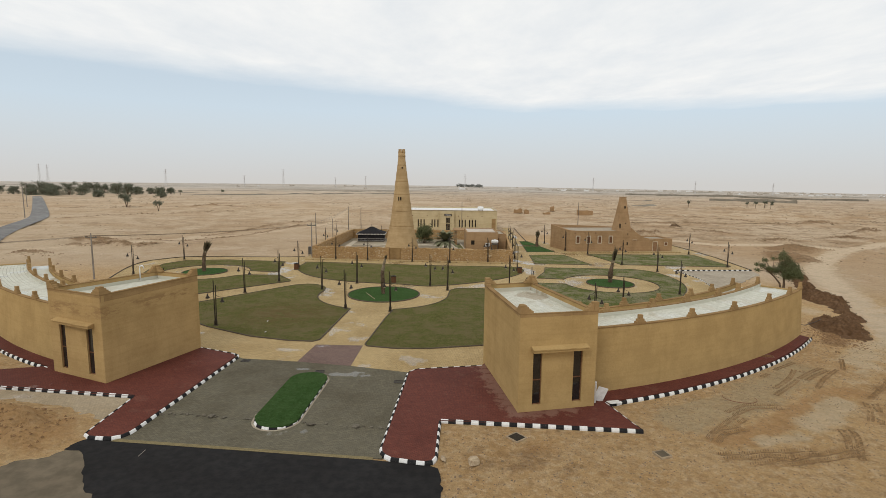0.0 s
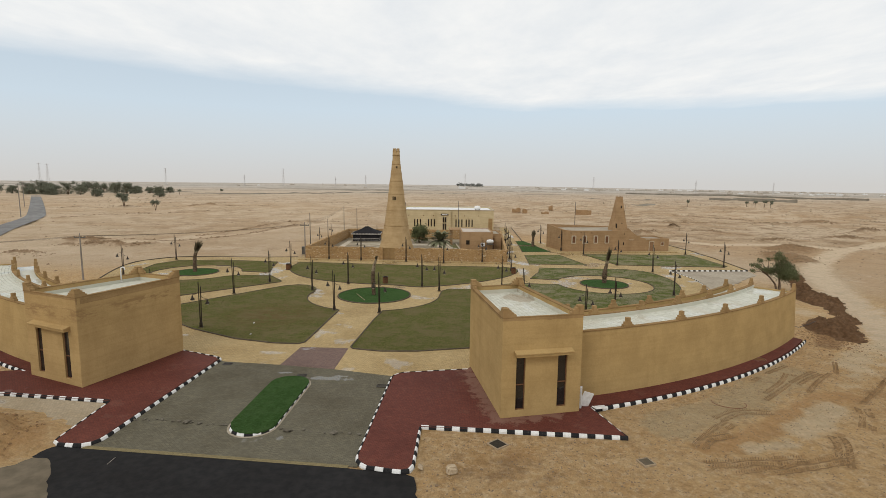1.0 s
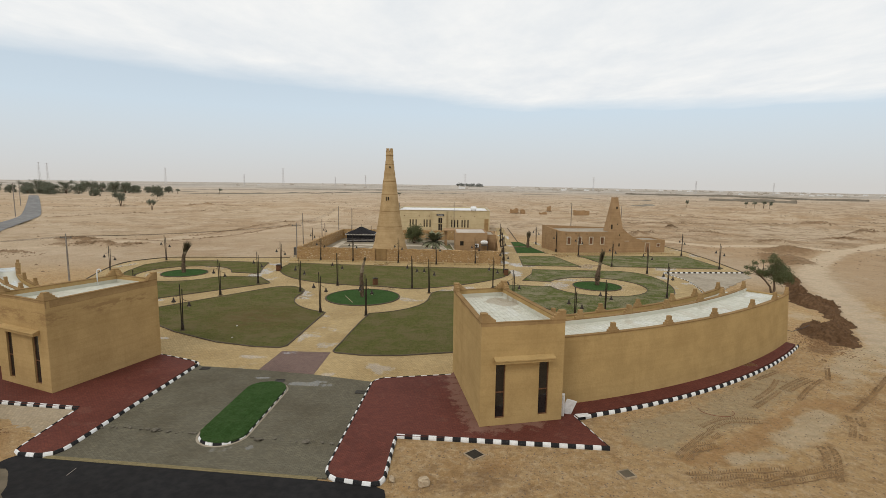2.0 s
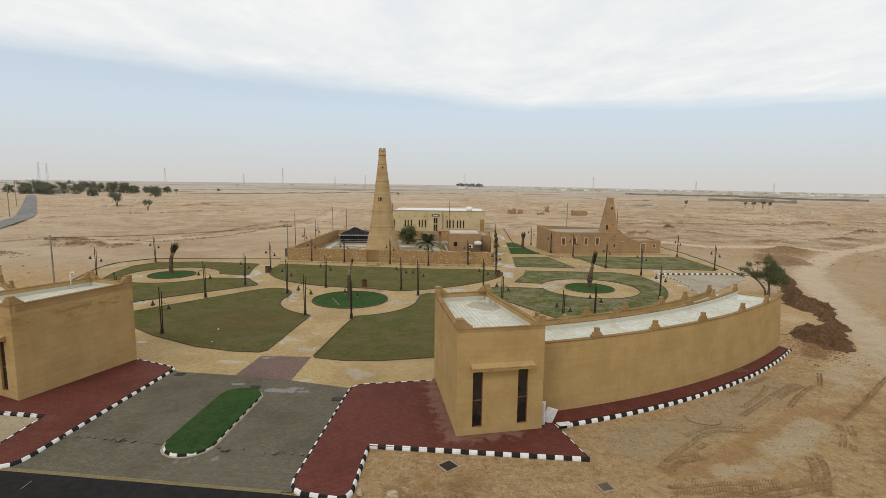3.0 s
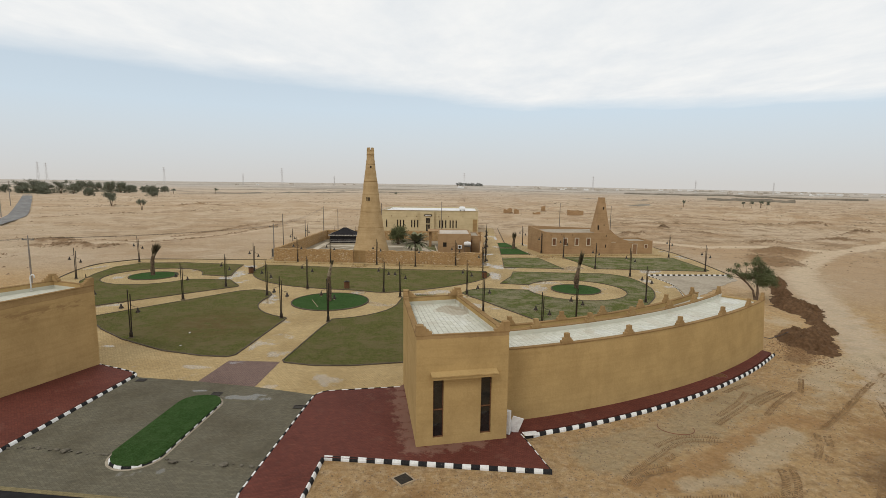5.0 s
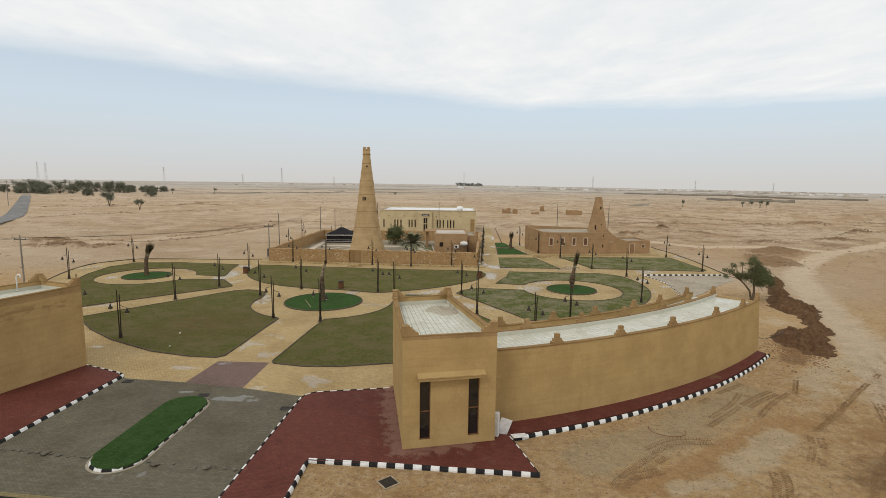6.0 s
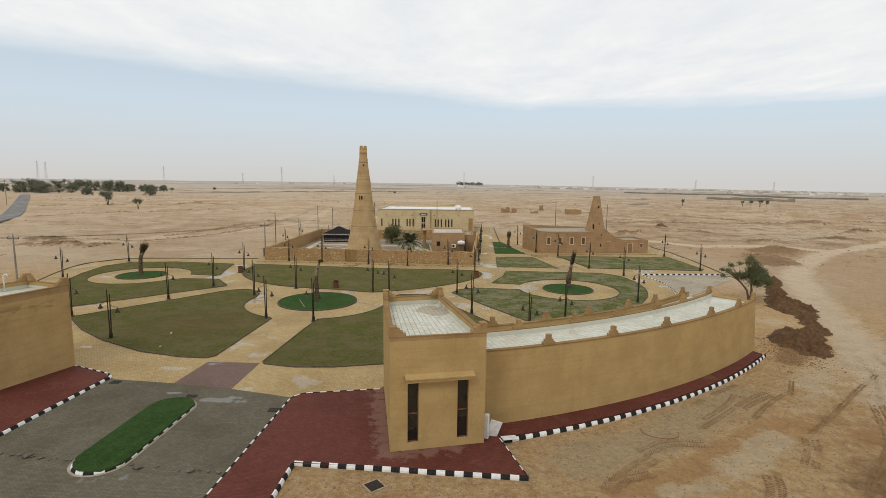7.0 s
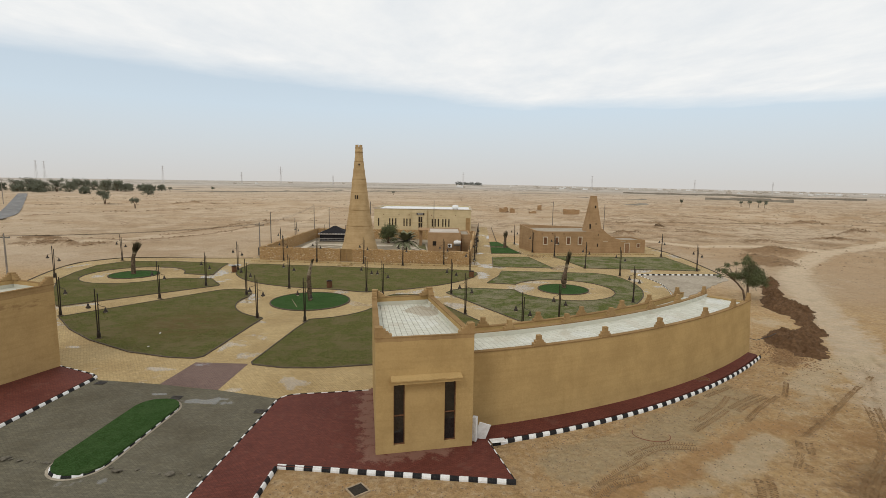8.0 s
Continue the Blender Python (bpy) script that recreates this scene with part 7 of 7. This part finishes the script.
for x, h in ((-1240, 62), (-1215, 60), (-859, 50), (-624, 34), (-508, 52), (-354, 30), (-265, 34), (26, 42), (398, 40), (691, 36), (912, 34)):
    pylon(x, 1500, h)

FAR_HEDGE = speckled("dusty_hedge", (0.22, 0.20, 0.16), (0.28, 0.25, 0.20), 0.3, 0.95)
PALE_WALL = speckled("pale_wall", (0.52, 0.47, 0.40), (0.44, 0.39, 0.33), 0.4, 0.9)
rnd = random.Random(77)
for k in range(110):
    x = rnd.uniform(-700, 1700) if k % 4 == 0 else rnd.uniform(250, 1700)
    y = rnd.uniform(1250, 2500)
    w, d, h = rnd.uniform(6, 18), rnd.uniform(5, 10), rnd.uniform(2.5, 4.5)
    bm = bmesh.new()
    box(bm, (-w / 2, -d / 2, -4), (w / 2, d / 2, h))
    box(bm, (-w / 2 + 0.5, -d / 2 + 0.5, h), (-w / 6, d / 4, h + 1.2))
    house = tagged(part("far_house", bm, WHITE if k % 3 == 0 else PALE_WALL), "low pale house far out on the plain", "house", "far houses")
    house.matrix_basis = pose(x, y, zat(x, y), 0, 0, rnd.uniform(-20, 20))


def low_bank(line, w, h, verts, faces, seed):
    """A soft uneven ridge of earth or scrub along a line."""
    pts = smooth_line(line, False, 10)
    ridge = random.Random(seed)
    start = len(verts)
    for k, p in enumerate(pts):
        f = max(0.0, math.sin(math.pi * min(1.0, k / 6, (len(pts) - 1 - k) / 6) / 2)) * ridge.uniform(0.35, 1.2)
        g = zat(*p)
        verts += [(p[0], p[1] - w, g - 1.0), (p[0], p[1] - w * 0.3, g + h * f), (p[0], p[1] + w * 0.3, g + h * f * 0.9), (p[0], p[1] + w, g - 1.0)]
    for k in range(len(pts) - 1):
        a = start + 4 * k
        faces += [(a + q, a + 4 + q, a + 5 + q, a + 1 + q) for q in range(3)]


vs, fs = [], []
far_rnd = random.Random(31)
lines = [[(-435, 797), (-331, 839), (-164, 901), (100, 960)], [(-298, 550), (-200, 630), (-125, 692), (20, 740)], [(-420, 640), (-300, 660)], [(136, 398), (165, 387)], [(175, 516), (197, 511)], [(143, 580), (154, 540)]]
for k in range(70):
    x, y = far_rnd.uniform(-1500, 1900), 620 * 3.6 ** far_rnd.random()
    lines.append([(x, y), (x + far_rnd.uniform(60, 220) * y / 700, y + far_rnd.uniform(-40, 60))])
for k, line in enumerate(lines):
    low_bank([tuple(p) for p in line], 2.5 if k < 6 else far_rnd.uniform(2, 5), far_rnd.uniform(0.5, 1.3) * (1.0 if k > 5 else 1.2), vs, fs, k)
me = bpy.data.meshes.new("far_banks")
me.from_pydata(vs, [], fs)
me.materials.append(FAR_HEDGE)
tagged(new("far_banks", me), "low dusty field banks far out on the plain", "banks", "", "stuff")
for line, h in (([(283, 577), (308, 540), (334, 509)], 2.6), ([(335, 1019), (412, 890), (456, 711), (497, 629)], 3.0), ([(300, 560), (325, 530)], 3.4)):
    pts = smooth_line(line, False, 8)
    bm = bmesh.new()
    strip(bm, pts, 3.0, -3, 1)
    for v in bm.verts:
        v.co.z += zat(v.co.x, v.co.y) + ((h - 1) * (0.75 + 0.5 * noise.noise(Vector((v.co.x * 0.2, v.co.y * 0.2, 3)))) if v.co.z > 0 else 0)
    tagged(part("far_hedge", bm, FAR_HEDGE), "long dusty hedge line far out on the plain", "hedge")
for x, y, w, h, worn in ((67.0, 266, 8.0, 2.9, 0.35), (33.5, 275, 4.2, 2.0, 0.8), (38, 274, 2.2, 2.6, 0.5), (56, 298, 2.0, 2.4, 0.6), (48, 270, 3.5, 1.4, 0.9)):
    bm = bmesh.new()
    box(bm, (-w / 2, -0.9, -0.6), (w / 2, 0.9, h))
    bmesh.ops.subdivide_edges(bm, edges=bm.edges[:], cuts=5, use_grid_fill=True)
    for v in bm.verts:
        q = noise.noise(Vector((v.co.x * 0.55 + x, y, 0.4)))
        if v.co.z > 0:
            v.co.z *= 1 - worn * max(0.0, 0.45 + 0.9 * q)
        v.co += 0.16 * Vector((noise.noise(v.co * 1.3 + Vector((x, 0, 0))), noise.noise(v.co * 1.3 + Vector((0, y, 0))), 0.0))
    tagged(part("mud_ruin", bm, MUD), "slumped remains of a mud wall on the plain", "ruin", "mud ruins").matrix_basis = pose(x, y, zat(x, y), 0, 0, 8)

# churned soil bank beside the curved building
bank = [(63.8, 95.2), (62.2, 89.1), (58.1, 82.9), (55.8, 77.6), (55.2, 73.6), (54.0, 70.9), (54.8, 70.1), (52.6, 66.4), (51.3, 65.3), (50.8, 63.3), (49.4, 60.3), (47.1, 57.8), (45.2, 54.2), (43.9, 51.8), (42.3, 51.5), (41.3, 52.4), (41.0, 54.4), (40.8, 56.1), (40.9, 58.7), (43.8, 60.9), (45.3, 61.4), (46.4, 60.8), (48.2, 63.1), (49.6, 67.2), (48.9, 69.7), (49.4, 72.7), (53.0, 78.6), (56.1, 84.1), (60.1, 90.5)]
SX, SY = np.meshgrid(np.arange(38, 66, 0.28), np.arange(49, 98, 0.28))
inside = np.zeros(SX.shape, bool)
for (ax, ay), (bx, by) in zip(bank, bank[1:] + bank[:1]):
    cross = ((ay > SY) != (by > SY)) & (SX < (bx - ax) * (SY - ay) / (by - ay + 1e-9) + ax)
    inside ^= cross
rim = near_line(SX, SY, bank + bank[:1]) * np.where(inside, 1, -1) + 0.9 * fbm(SX * 0.8, SY * 0.8, 13, 3)
H = 0.75 * ease(rim, -0.2, 1.7) * (0.8 + 0.9 * fbm(SX * 0.8, SY * 0.8, 61, 4)) + 0.6 * ease(rim, 0, 0.8) * fbm(SX * 1.9, SY * 1.9, 71, 3)
Z = ground_height(SX, SY) + H - 0.03
keep = rim > -0.25
ii = np.arange(SX.size).reshape(SX.shape)
fs = [tuple(int(v) for v in (ii[j, i], ii[j, i + 1], ii[j + 1, i + 1], ii[j + 1, i])) for j in range(SX.shape[0] - 1) for i in range(SX.shape[1] - 1) if keep[j:j + 2, i:i + 2].any()]
me = bpy.data.meshes.new("soil_bank")
me.from_pydata(np.stack([SX, SY, Z], -1).reshape(-1, 3).tolist(), [], fs)
me.materials.append(SOIL)
tagged(new("soil_bank", me), "heap of churned dark red-brown soil", "soil heap", "", "stuff")



def grit(name, places, material, label, category):
    """Many small angular clods, as one mesh."""
    vs, fs = [], []
    rnd = random.Random(len(places))
    shape = [(1, 0, 0), (-1, 0, 0), (0, 1, 0), (0, -1, 0), (0, 0, 1), (0, 0, -0.6)]
    faces = [(0, 2, 4), (2, 1, 4), (1, 3, 4), (3, 0, 4), (2, 0, 5), (1, 2, 5), (3, 1, 5), (0, 3, 5)]
    for x, y, z, s in places:
        k, a = len(vs), rnd.uniform(0, 6.28)
        c, q = math.cos(a) * s, math.sin(a) * s
        for u, v, w in shape:
            f = rnd.uniform(0.6, 1.25)
            vs.append((x + (u * c - v * q) * f, y + (u * q + v * c) * f, z + w * s * 0.65 * f))
        fs += [tuple(k + i for i in t) for t in faces]
    me = bpy.data.meshes.new(name)
    me.from_pydata(vs, [], fs)
    me.materials.append(material)
    return tagged(new(name, me), label, category, "", "stuff")


rng = np.random.default_rng(8)
jj, kk = np.nonzero(rim > 0.1)
pick = rng.choice(len(jj), 5200)
grit("soil_clods", [(float(SX[j, i]) + rng.uniform(-0.15, 0.15), float(SY[j, i]) + rng.uniform(-0.15, 0.15), float(Z[j, i]), float(rng.uniform(0.03, 0.11) * rng.random() + 0.025)) for j, i in zip(jj[pick], kk[pick])], SOIL, "dark clods on the soil heap", "clods")
heap_x, heap_y = rng.normal(39.8, 1.1, 700), rng.normal(52.8, 2.2, 700)
ok = np.hypot(heap_x - RC[0], heap_y - RC[1]) > 64.6
heap_x, heap_y = heap_x[ok], heap_y[ok]
grit("debris_clods", [(float(x), float(y), float(z), float(q)) for x, y, z, q in zip(heap_x, heap_y, ground_height(heap_x, heap_y), 0.03 + 0.12 * rng.random(len(heap_x)) ** 2)], SPOIL, "brown rubble and clods beside the curved building", "clods")
spots = []
for x, y in zip(rng.uniform(-0.5, 46, 26000), rng.uniform(20, 52, 26000)):
    if y > 30.4 and x < 13.2 or x > -0.5 and y > 31 and x < 12.5 + (y - 34) * 1.45 or rng.random() > 0.75:
        continue
    spots.append((x, y))
pts = np.array(spots)
hz = ground_height(pts[:, 0], pts[:, 1])
size = 0.014 + 0.06 * rng.random(len(pts)) ** 3
grit("gravel", [(float(x), float(y), float(z), float(s)) for (x, y), z, s in zip(pts, hz, size)], LUMP, "loose gravel and clods on the sand", "gravel")
lump_xy = np.stack([rng.uniform(-46, -24.5, 1500), rng.uniform(26.8, 33, 1500)], 1)
hz = ground_height(lump_xy[:, 0], lump_xy[:, 1])
near_heap = near_line(lump_xy[:, 0], lump_xy[:, 1], [(-46, 31.5), (-36, 30.6), (-29.5, 29.6), (-26, 28.6)]) < 2.4
grit("spoil_clods", [(float(x), float(y), float(z), float(s)) for (x, y), z, s, k in zip(lump_xy, hz, 0.03 + 0.12 * rng.random(1500) ** 2, near_heap) if k], SPOIL, "clods of brown sandy spoil", "clods")

# tread lugs coloured darker than the sand, shade of the prints painted in
TREAD = speckled("shaded_tread_sand", (0.30, 0.20, 0.105), (0.235, 0.152, 0.08), 2.0, 1.0)
vs, fs = [], []
rnd = random.Random(12)
for pts in RUTS[:-2]:
    total, s_at = 0.0, 0.0
    gaps = rnd.uniform(0, 50)
    for a, b in zip(pts, pts[1:]):
        seg = math.dist(a, b)
        ux, uy = (b[0] - a[0]) / seg, (b[1] - a[1]) / seg
        while s_at < total + seg:
            f = s_at - total
            cx, cy = a[0] + ux * f, a[1] + uy * f
            s_at += 0.17
            if noise.noise(Vector((s_at * 0.25 + gaps, gaps, 0))) < -0.3:
                continue
            for side in (-1, 1):
                # one slanting lug of the print on each side of the wheel's middle
                dx, dy = ux * 0.10 - uy * side * 0.17, uy * 0.10 + ux * side * 0.17
                ex, ey = cx + dx * 1.15 + rnd.uniform(-0.02, 0.02), cy + dy * 1.15 + rnd.uniform(-0.02, 0.02)
                sx, sy = cx + dx * 0.1, cy + dy * 0.1
                hw = rnd.uniform(0.024, 0.042)
                z0 = z1 = 0.0
                k = len(vs)
                vs += [(sx - ux * hw, sy - uy * hw, z0 - 0.03), (sx + ux * hw, sy + uy * hw, z0 - 0.03), (sx, sy, z0 + 0.03), (ex - ux * hw, ey - uy * hw, z1 - 0.03), (ex + ux * hw, ey + uy * hw, z1 - 0.03), (ex, ey, z1 + rnd.uniform(0.03, 0.07))]
                fs += [(k, k + 3, k + 5, k + 2), (k + 1, k + 2, k + 5, k + 4), (k, k + 2, k + 1), (k + 3, k + 4, k + 5)]
        total += seg
vs = np.array(vs)
vs[:, 2] += ground_height(vs[:, 0], vs[:, 1])
vs = vs.tolist()
me = bpy.data.meshes.new("tyre_prints")
me.from_pydata(vs, [], fs)
me.materials.append(TREAD)
tagged(new("tyre_prints", me), "ribbed tyre prints pressed into the sand, their shade painted darker", "tyre prints", "", "stuff")
bm = bmesh.new()
tube(bm, [(-17.9, 26.35, 0.03), (-17.9, 27.05, 0.04)], 0.018, 5)
tagged(part("stick", bm, POLE_WOOD), "pale thin stick lying on the asphalt", "stick")
bm = bmesh.new()
tube(bm, [(-12.5, 70.3, 0.09), (-10.7, 66.5, 0.09)], 0.03, 6)
tagged(part("pole_piece", bm, PALE_LUMP), "pale thin pole lying on the round turf bed", "pole")

BANK_EARTH = speckled("bank_earth", (0.34, 0.24, 0.145), (0.26, 0.175, 0.105), 0.7, 1.0)
xs, ys, ss = [], [], []
for pts, w, a in BANKS:
    for (ax, ay), (bx, by) in zip(pts, pts[1:]):
        n = int(math.dist((ax, ay), (bx, by)) * 3.2 * min(1.0, 250 / ay))
        t = rng.random(n)
        keep = fbm(t * 9 + ax, t * 0 + ay, 5, 3) > -0.12
        xs.append((ax + (bx - ax) * t + rng.normal(0, w * 0.55, n))[keep])
        ys.append((ay + (by - ay) * t + rng.normal(0, w * 0.55, n))[keep])
        ss.append((0.08 + 0.55 * rng.random(n) ** 2.5)[keep] * max(1.0, ay / 300))
for cx, cy, rx, ry, a in HEAPS:
    n = 170
    xs.append(cx + rng.normal(0, rx * 0.5, n))
    ys.append(cy + rng.normal(0, ry * 0.5, n))
    ss.append(0.06 + 0.35 * rng.random(n) ** 2.5)
n = 9000
d, a = 95 + 380 * rng.random(n) ** 1.2, rng.uniform(-0.74, 0.74, n)
px_, py_ = 5 + d * np.sin(a), d * np.cos(a)
clear = ((px_ < -66) | (px_ > 64) | (py_ > 190)) & (fbm(px_ / 28, py_ / 9, 63, 3) > np.where(px_ > 30, 0.14, 0.22)) & (near_line(px_, py_, road_line) > 7)
xs.append(px_[clear])
ys.append(py_[clear])
ss.append((0.06 + 0.4 * rng.random(n) ** 3)[clear])
xs, ys, ss = np.concatenate(xs), np.concatenate(ys), np.concatenate(ss)
zs = ground_height(xs, ys)
grit("earth_clods", [(float(p), float(q), float(h), float(s)) for p, q, h, s in zip(xs, ys, zs, ss)], BANK_EARTH, "brown earth clods in low banks across the plain", "clods")

# small things lying about
for x, y in ((-20.9, 54.6), (-19.6, 50.5)):
    bm = bmesh.new()
    lump(bm, (0, 0, 0.05), (0.16, 0.1, 0.05), int(abs(x)))
    tagged(part("paper_scrap", bm, WHITE), "crumpled white scrap lying on the grass", "litter", "scraps").matrix_basis = pose(x, y, 0.08)
vent = thing("vent_pipe", (-28.9, 44.9, 6.5), "white bent vent pipe on the gatehouse roof", "vent pipe")
bm = bmesh.new()
tube(bm, [(0, 0, 0), (0, 0, 1.15), (0.03, 0, 1.3), (0.16, 0, 1.38), (0.3, 0, 1.38), (0.36, 0, 1.28), (0.36, 0, 1.12)], 0.05, 8)
part("pipe", bm, WHITE, vent, smooth=True)
bm = bmesh.new()
lathe(bm, [(0.1, 0), (0.1, 0.06)], 10)
part("collar", bm, WHITE, vent)
bm = bmesh.new()
tube(bm, [(37.0, 54.3, 1.5), (38.0, 55.2, 0.75), (39.4, 56.2, 0.25), (41.2, 57.2, 0.35), (42.2, 57.6, 0.6)], 0.03, 6)
tagged(part("loose_cable", bm, BLACK, smooth=True), "black cable hanging from the wall to the soil", "cable")

# low scrub scattered over the plain, thickest in wind-drawn streaks
SCRUB = leaf_material("dusty_scrub", (0.17, 0.135, 0.085), (0.27, 0.215, 0.135))
rng = np.random.default_rng(5)
n = 46000
d, a = 92 + 620 * rng.random(n) ** 1.25, rng.uniform(-0.78, 0.8, n)
X, Y = 5 + d * np.sin(a), d * np.cos(a)
streak = fbm(X / 22, Y / 6, 63, 4) + 0.5 * fbm(X / 130, Y / 50, 29, 2)
on = ((X < -66) | (X > 64) | (Y > 190)) & (streak > np.where(X > 30, 0.15, 0.24) + 0.0 * X) & (near_line(X, Y, road_line) > 6)
for t_line in TRACKS:
    on &= near_line(X, Y, t_line) > 3.0
X, Y, d = X[on], Y[on], d[on]
extra_x, extra_y = [], []
for pts, w, h in BANKS:
    for (ax, ay), (bx, by) in zip(pts, pts[1:]):
        n = int(math.dist((ax, ay), (bx, by)) * 1.6)
        t = rng.random(n)
        extra_x.append(ax + (bx - ax) * t + rng.normal(0, w * 0.5, n))
        extra_y.append(ay + (by - ay) * t + rng.normal(0, w * 0.35, n))
for cx, cy, w in ((95.7, 135.9, 2.2), (92, 114.1, 1.6), (72.4, 90.3, 1.4), (104, 122, 1.5), (84, 92, 1.2)):
    extra_x.append(rng.normal(cx, w, 90))
    extra_y.append(rng.normal(cy, w, 90))
nx_, ny_ = rng.uniform(56, 135, 5200), rng.uniform(42, 150, 5200)
wild = (fbm(nx_ / 7, ny_ / 5, 63, 3) > 0.2) & (nx_ > 54 + 0.0 * ny_) & ((nx_ > 66) | (ny_ < 90))
for t_line in TRACKS[:2]:
    wild &= near_line(nx_, ny_, t_line) > 3.2
extra_x.append(nx_[wild])
extra_y.append(ny_[wild])
X, Y = np.concatenate([X] + extra_x), np.concatenate([Y] + extra_y)
R = (0.10 + 0.30 * rng.random(len(X)) ** 2) * np.clip(np.hypot(X, Y) / 260, 0.4, 1.7)
Z = ground_height(X, Y)
quads = []
for x, y, z, r in zip(X.tolist(), Y.tolist(), Z.tolist(), R.tolist()):
    for q in range(6):
        b = rng.random() * 6.28
        c, q2 = math.cos(b), math.sin(b)
        k = r * rng.random()
        o = Vector((x + c * k, y + q2 * k, z - 0.05))
        tip = o + Vector((c * 0.5 * r, q2 * 0.5 * r, (0.2 + 0.45 * rng.random()) * r))
        e = Vector((-q2, c, 0)) * 0.3 * r
        quads.append((o - e, o + e, tip + e * 0.6, tip - e * 0.6))
scrub_ob = leaf_quads("desert_scrub", quads, SCRUB, None)
tagged(scrub_ob, "low dusty scrub scattered over the desert", "scrub", "", "stuff")

# grass blades on the lawns
YOUNG_BLADE = leaf_material("young_grass_blade", (0.075, 0.125, 0.04), (0.16, 0.175, 0.075))
BLADE = leaf_material("grass_blade", (0.135, 0.142, 0.042), (0.195, 0.186, 0.068))


def sow(ob, pts, per_m2, seed, blade):
    rng = np.random.default_rng(seed)
    p = np.array(pts)
    lo, hi = p.min(0), p.max(0)
    n = int((hi - lo).prod() * per_m2)
    q = lo + rng.random((n, 2)) * (hi - lo)
    ins = np.zeros(n, bool)
    for a, b in zip(p, np.roll(p, -1, 0)):
        ins ^= ((a[1] > q[:, 1]) != (b[1] > q[:, 1])) & (q[:, 0] < (b[0] - a[0]) * (q[:, 1] - a[1]) / (b[1] - a[1] + 1e-9) + a[0])
    thin = fbm(q[:, 0] * 0.5, q[:, 1] * 0.5, 33, 3) + 0.45 > rng.random(n) * 0.75
    worn = np.hypot(q[:, 0] + 20, q[:, 1] - 58.5) > 3 + 5 * rng.random(n)
    q = q[ins & thin & worn]
    n = len(q)
    a = rng.random(n) * 6.283
    w, h = 0.035 + 0.03 * rng.random(n), 0.04 + 0.05 * rng.random(n)
    side = np.stack([np.cos(a) * w, np.sin(a) * w, np.zeros(n)], 1)
    root = np.stack([q[:, 0], q[:, 1], np.full(n, 0.045)], 1)
    tip = root + np.stack([-np.sin(a) * h * 0.5, np.cos(a) * h * 0.5, h], 1)
    vs = np.stack([root - side, root + side, tip], 1).reshape(-1, 3)
    me = bpy.data.meshes.new("grass_blades")
    me.from_pydata(vs.tolist(), [], np.arange(3 * n).reshape(-1, 3).tolist())
    me.materials.append(blade)
    g = new("grass_blades", me)
    g.parent = ob
    g["kind"] = "stuff"


for k, (ob, pts, young) in enumerate(LAWNS):
    sow(ob, pts, 22 if min(y for x, y in pts) < 70 else 14, k, YOUNG_BLADE if young else BLADE)
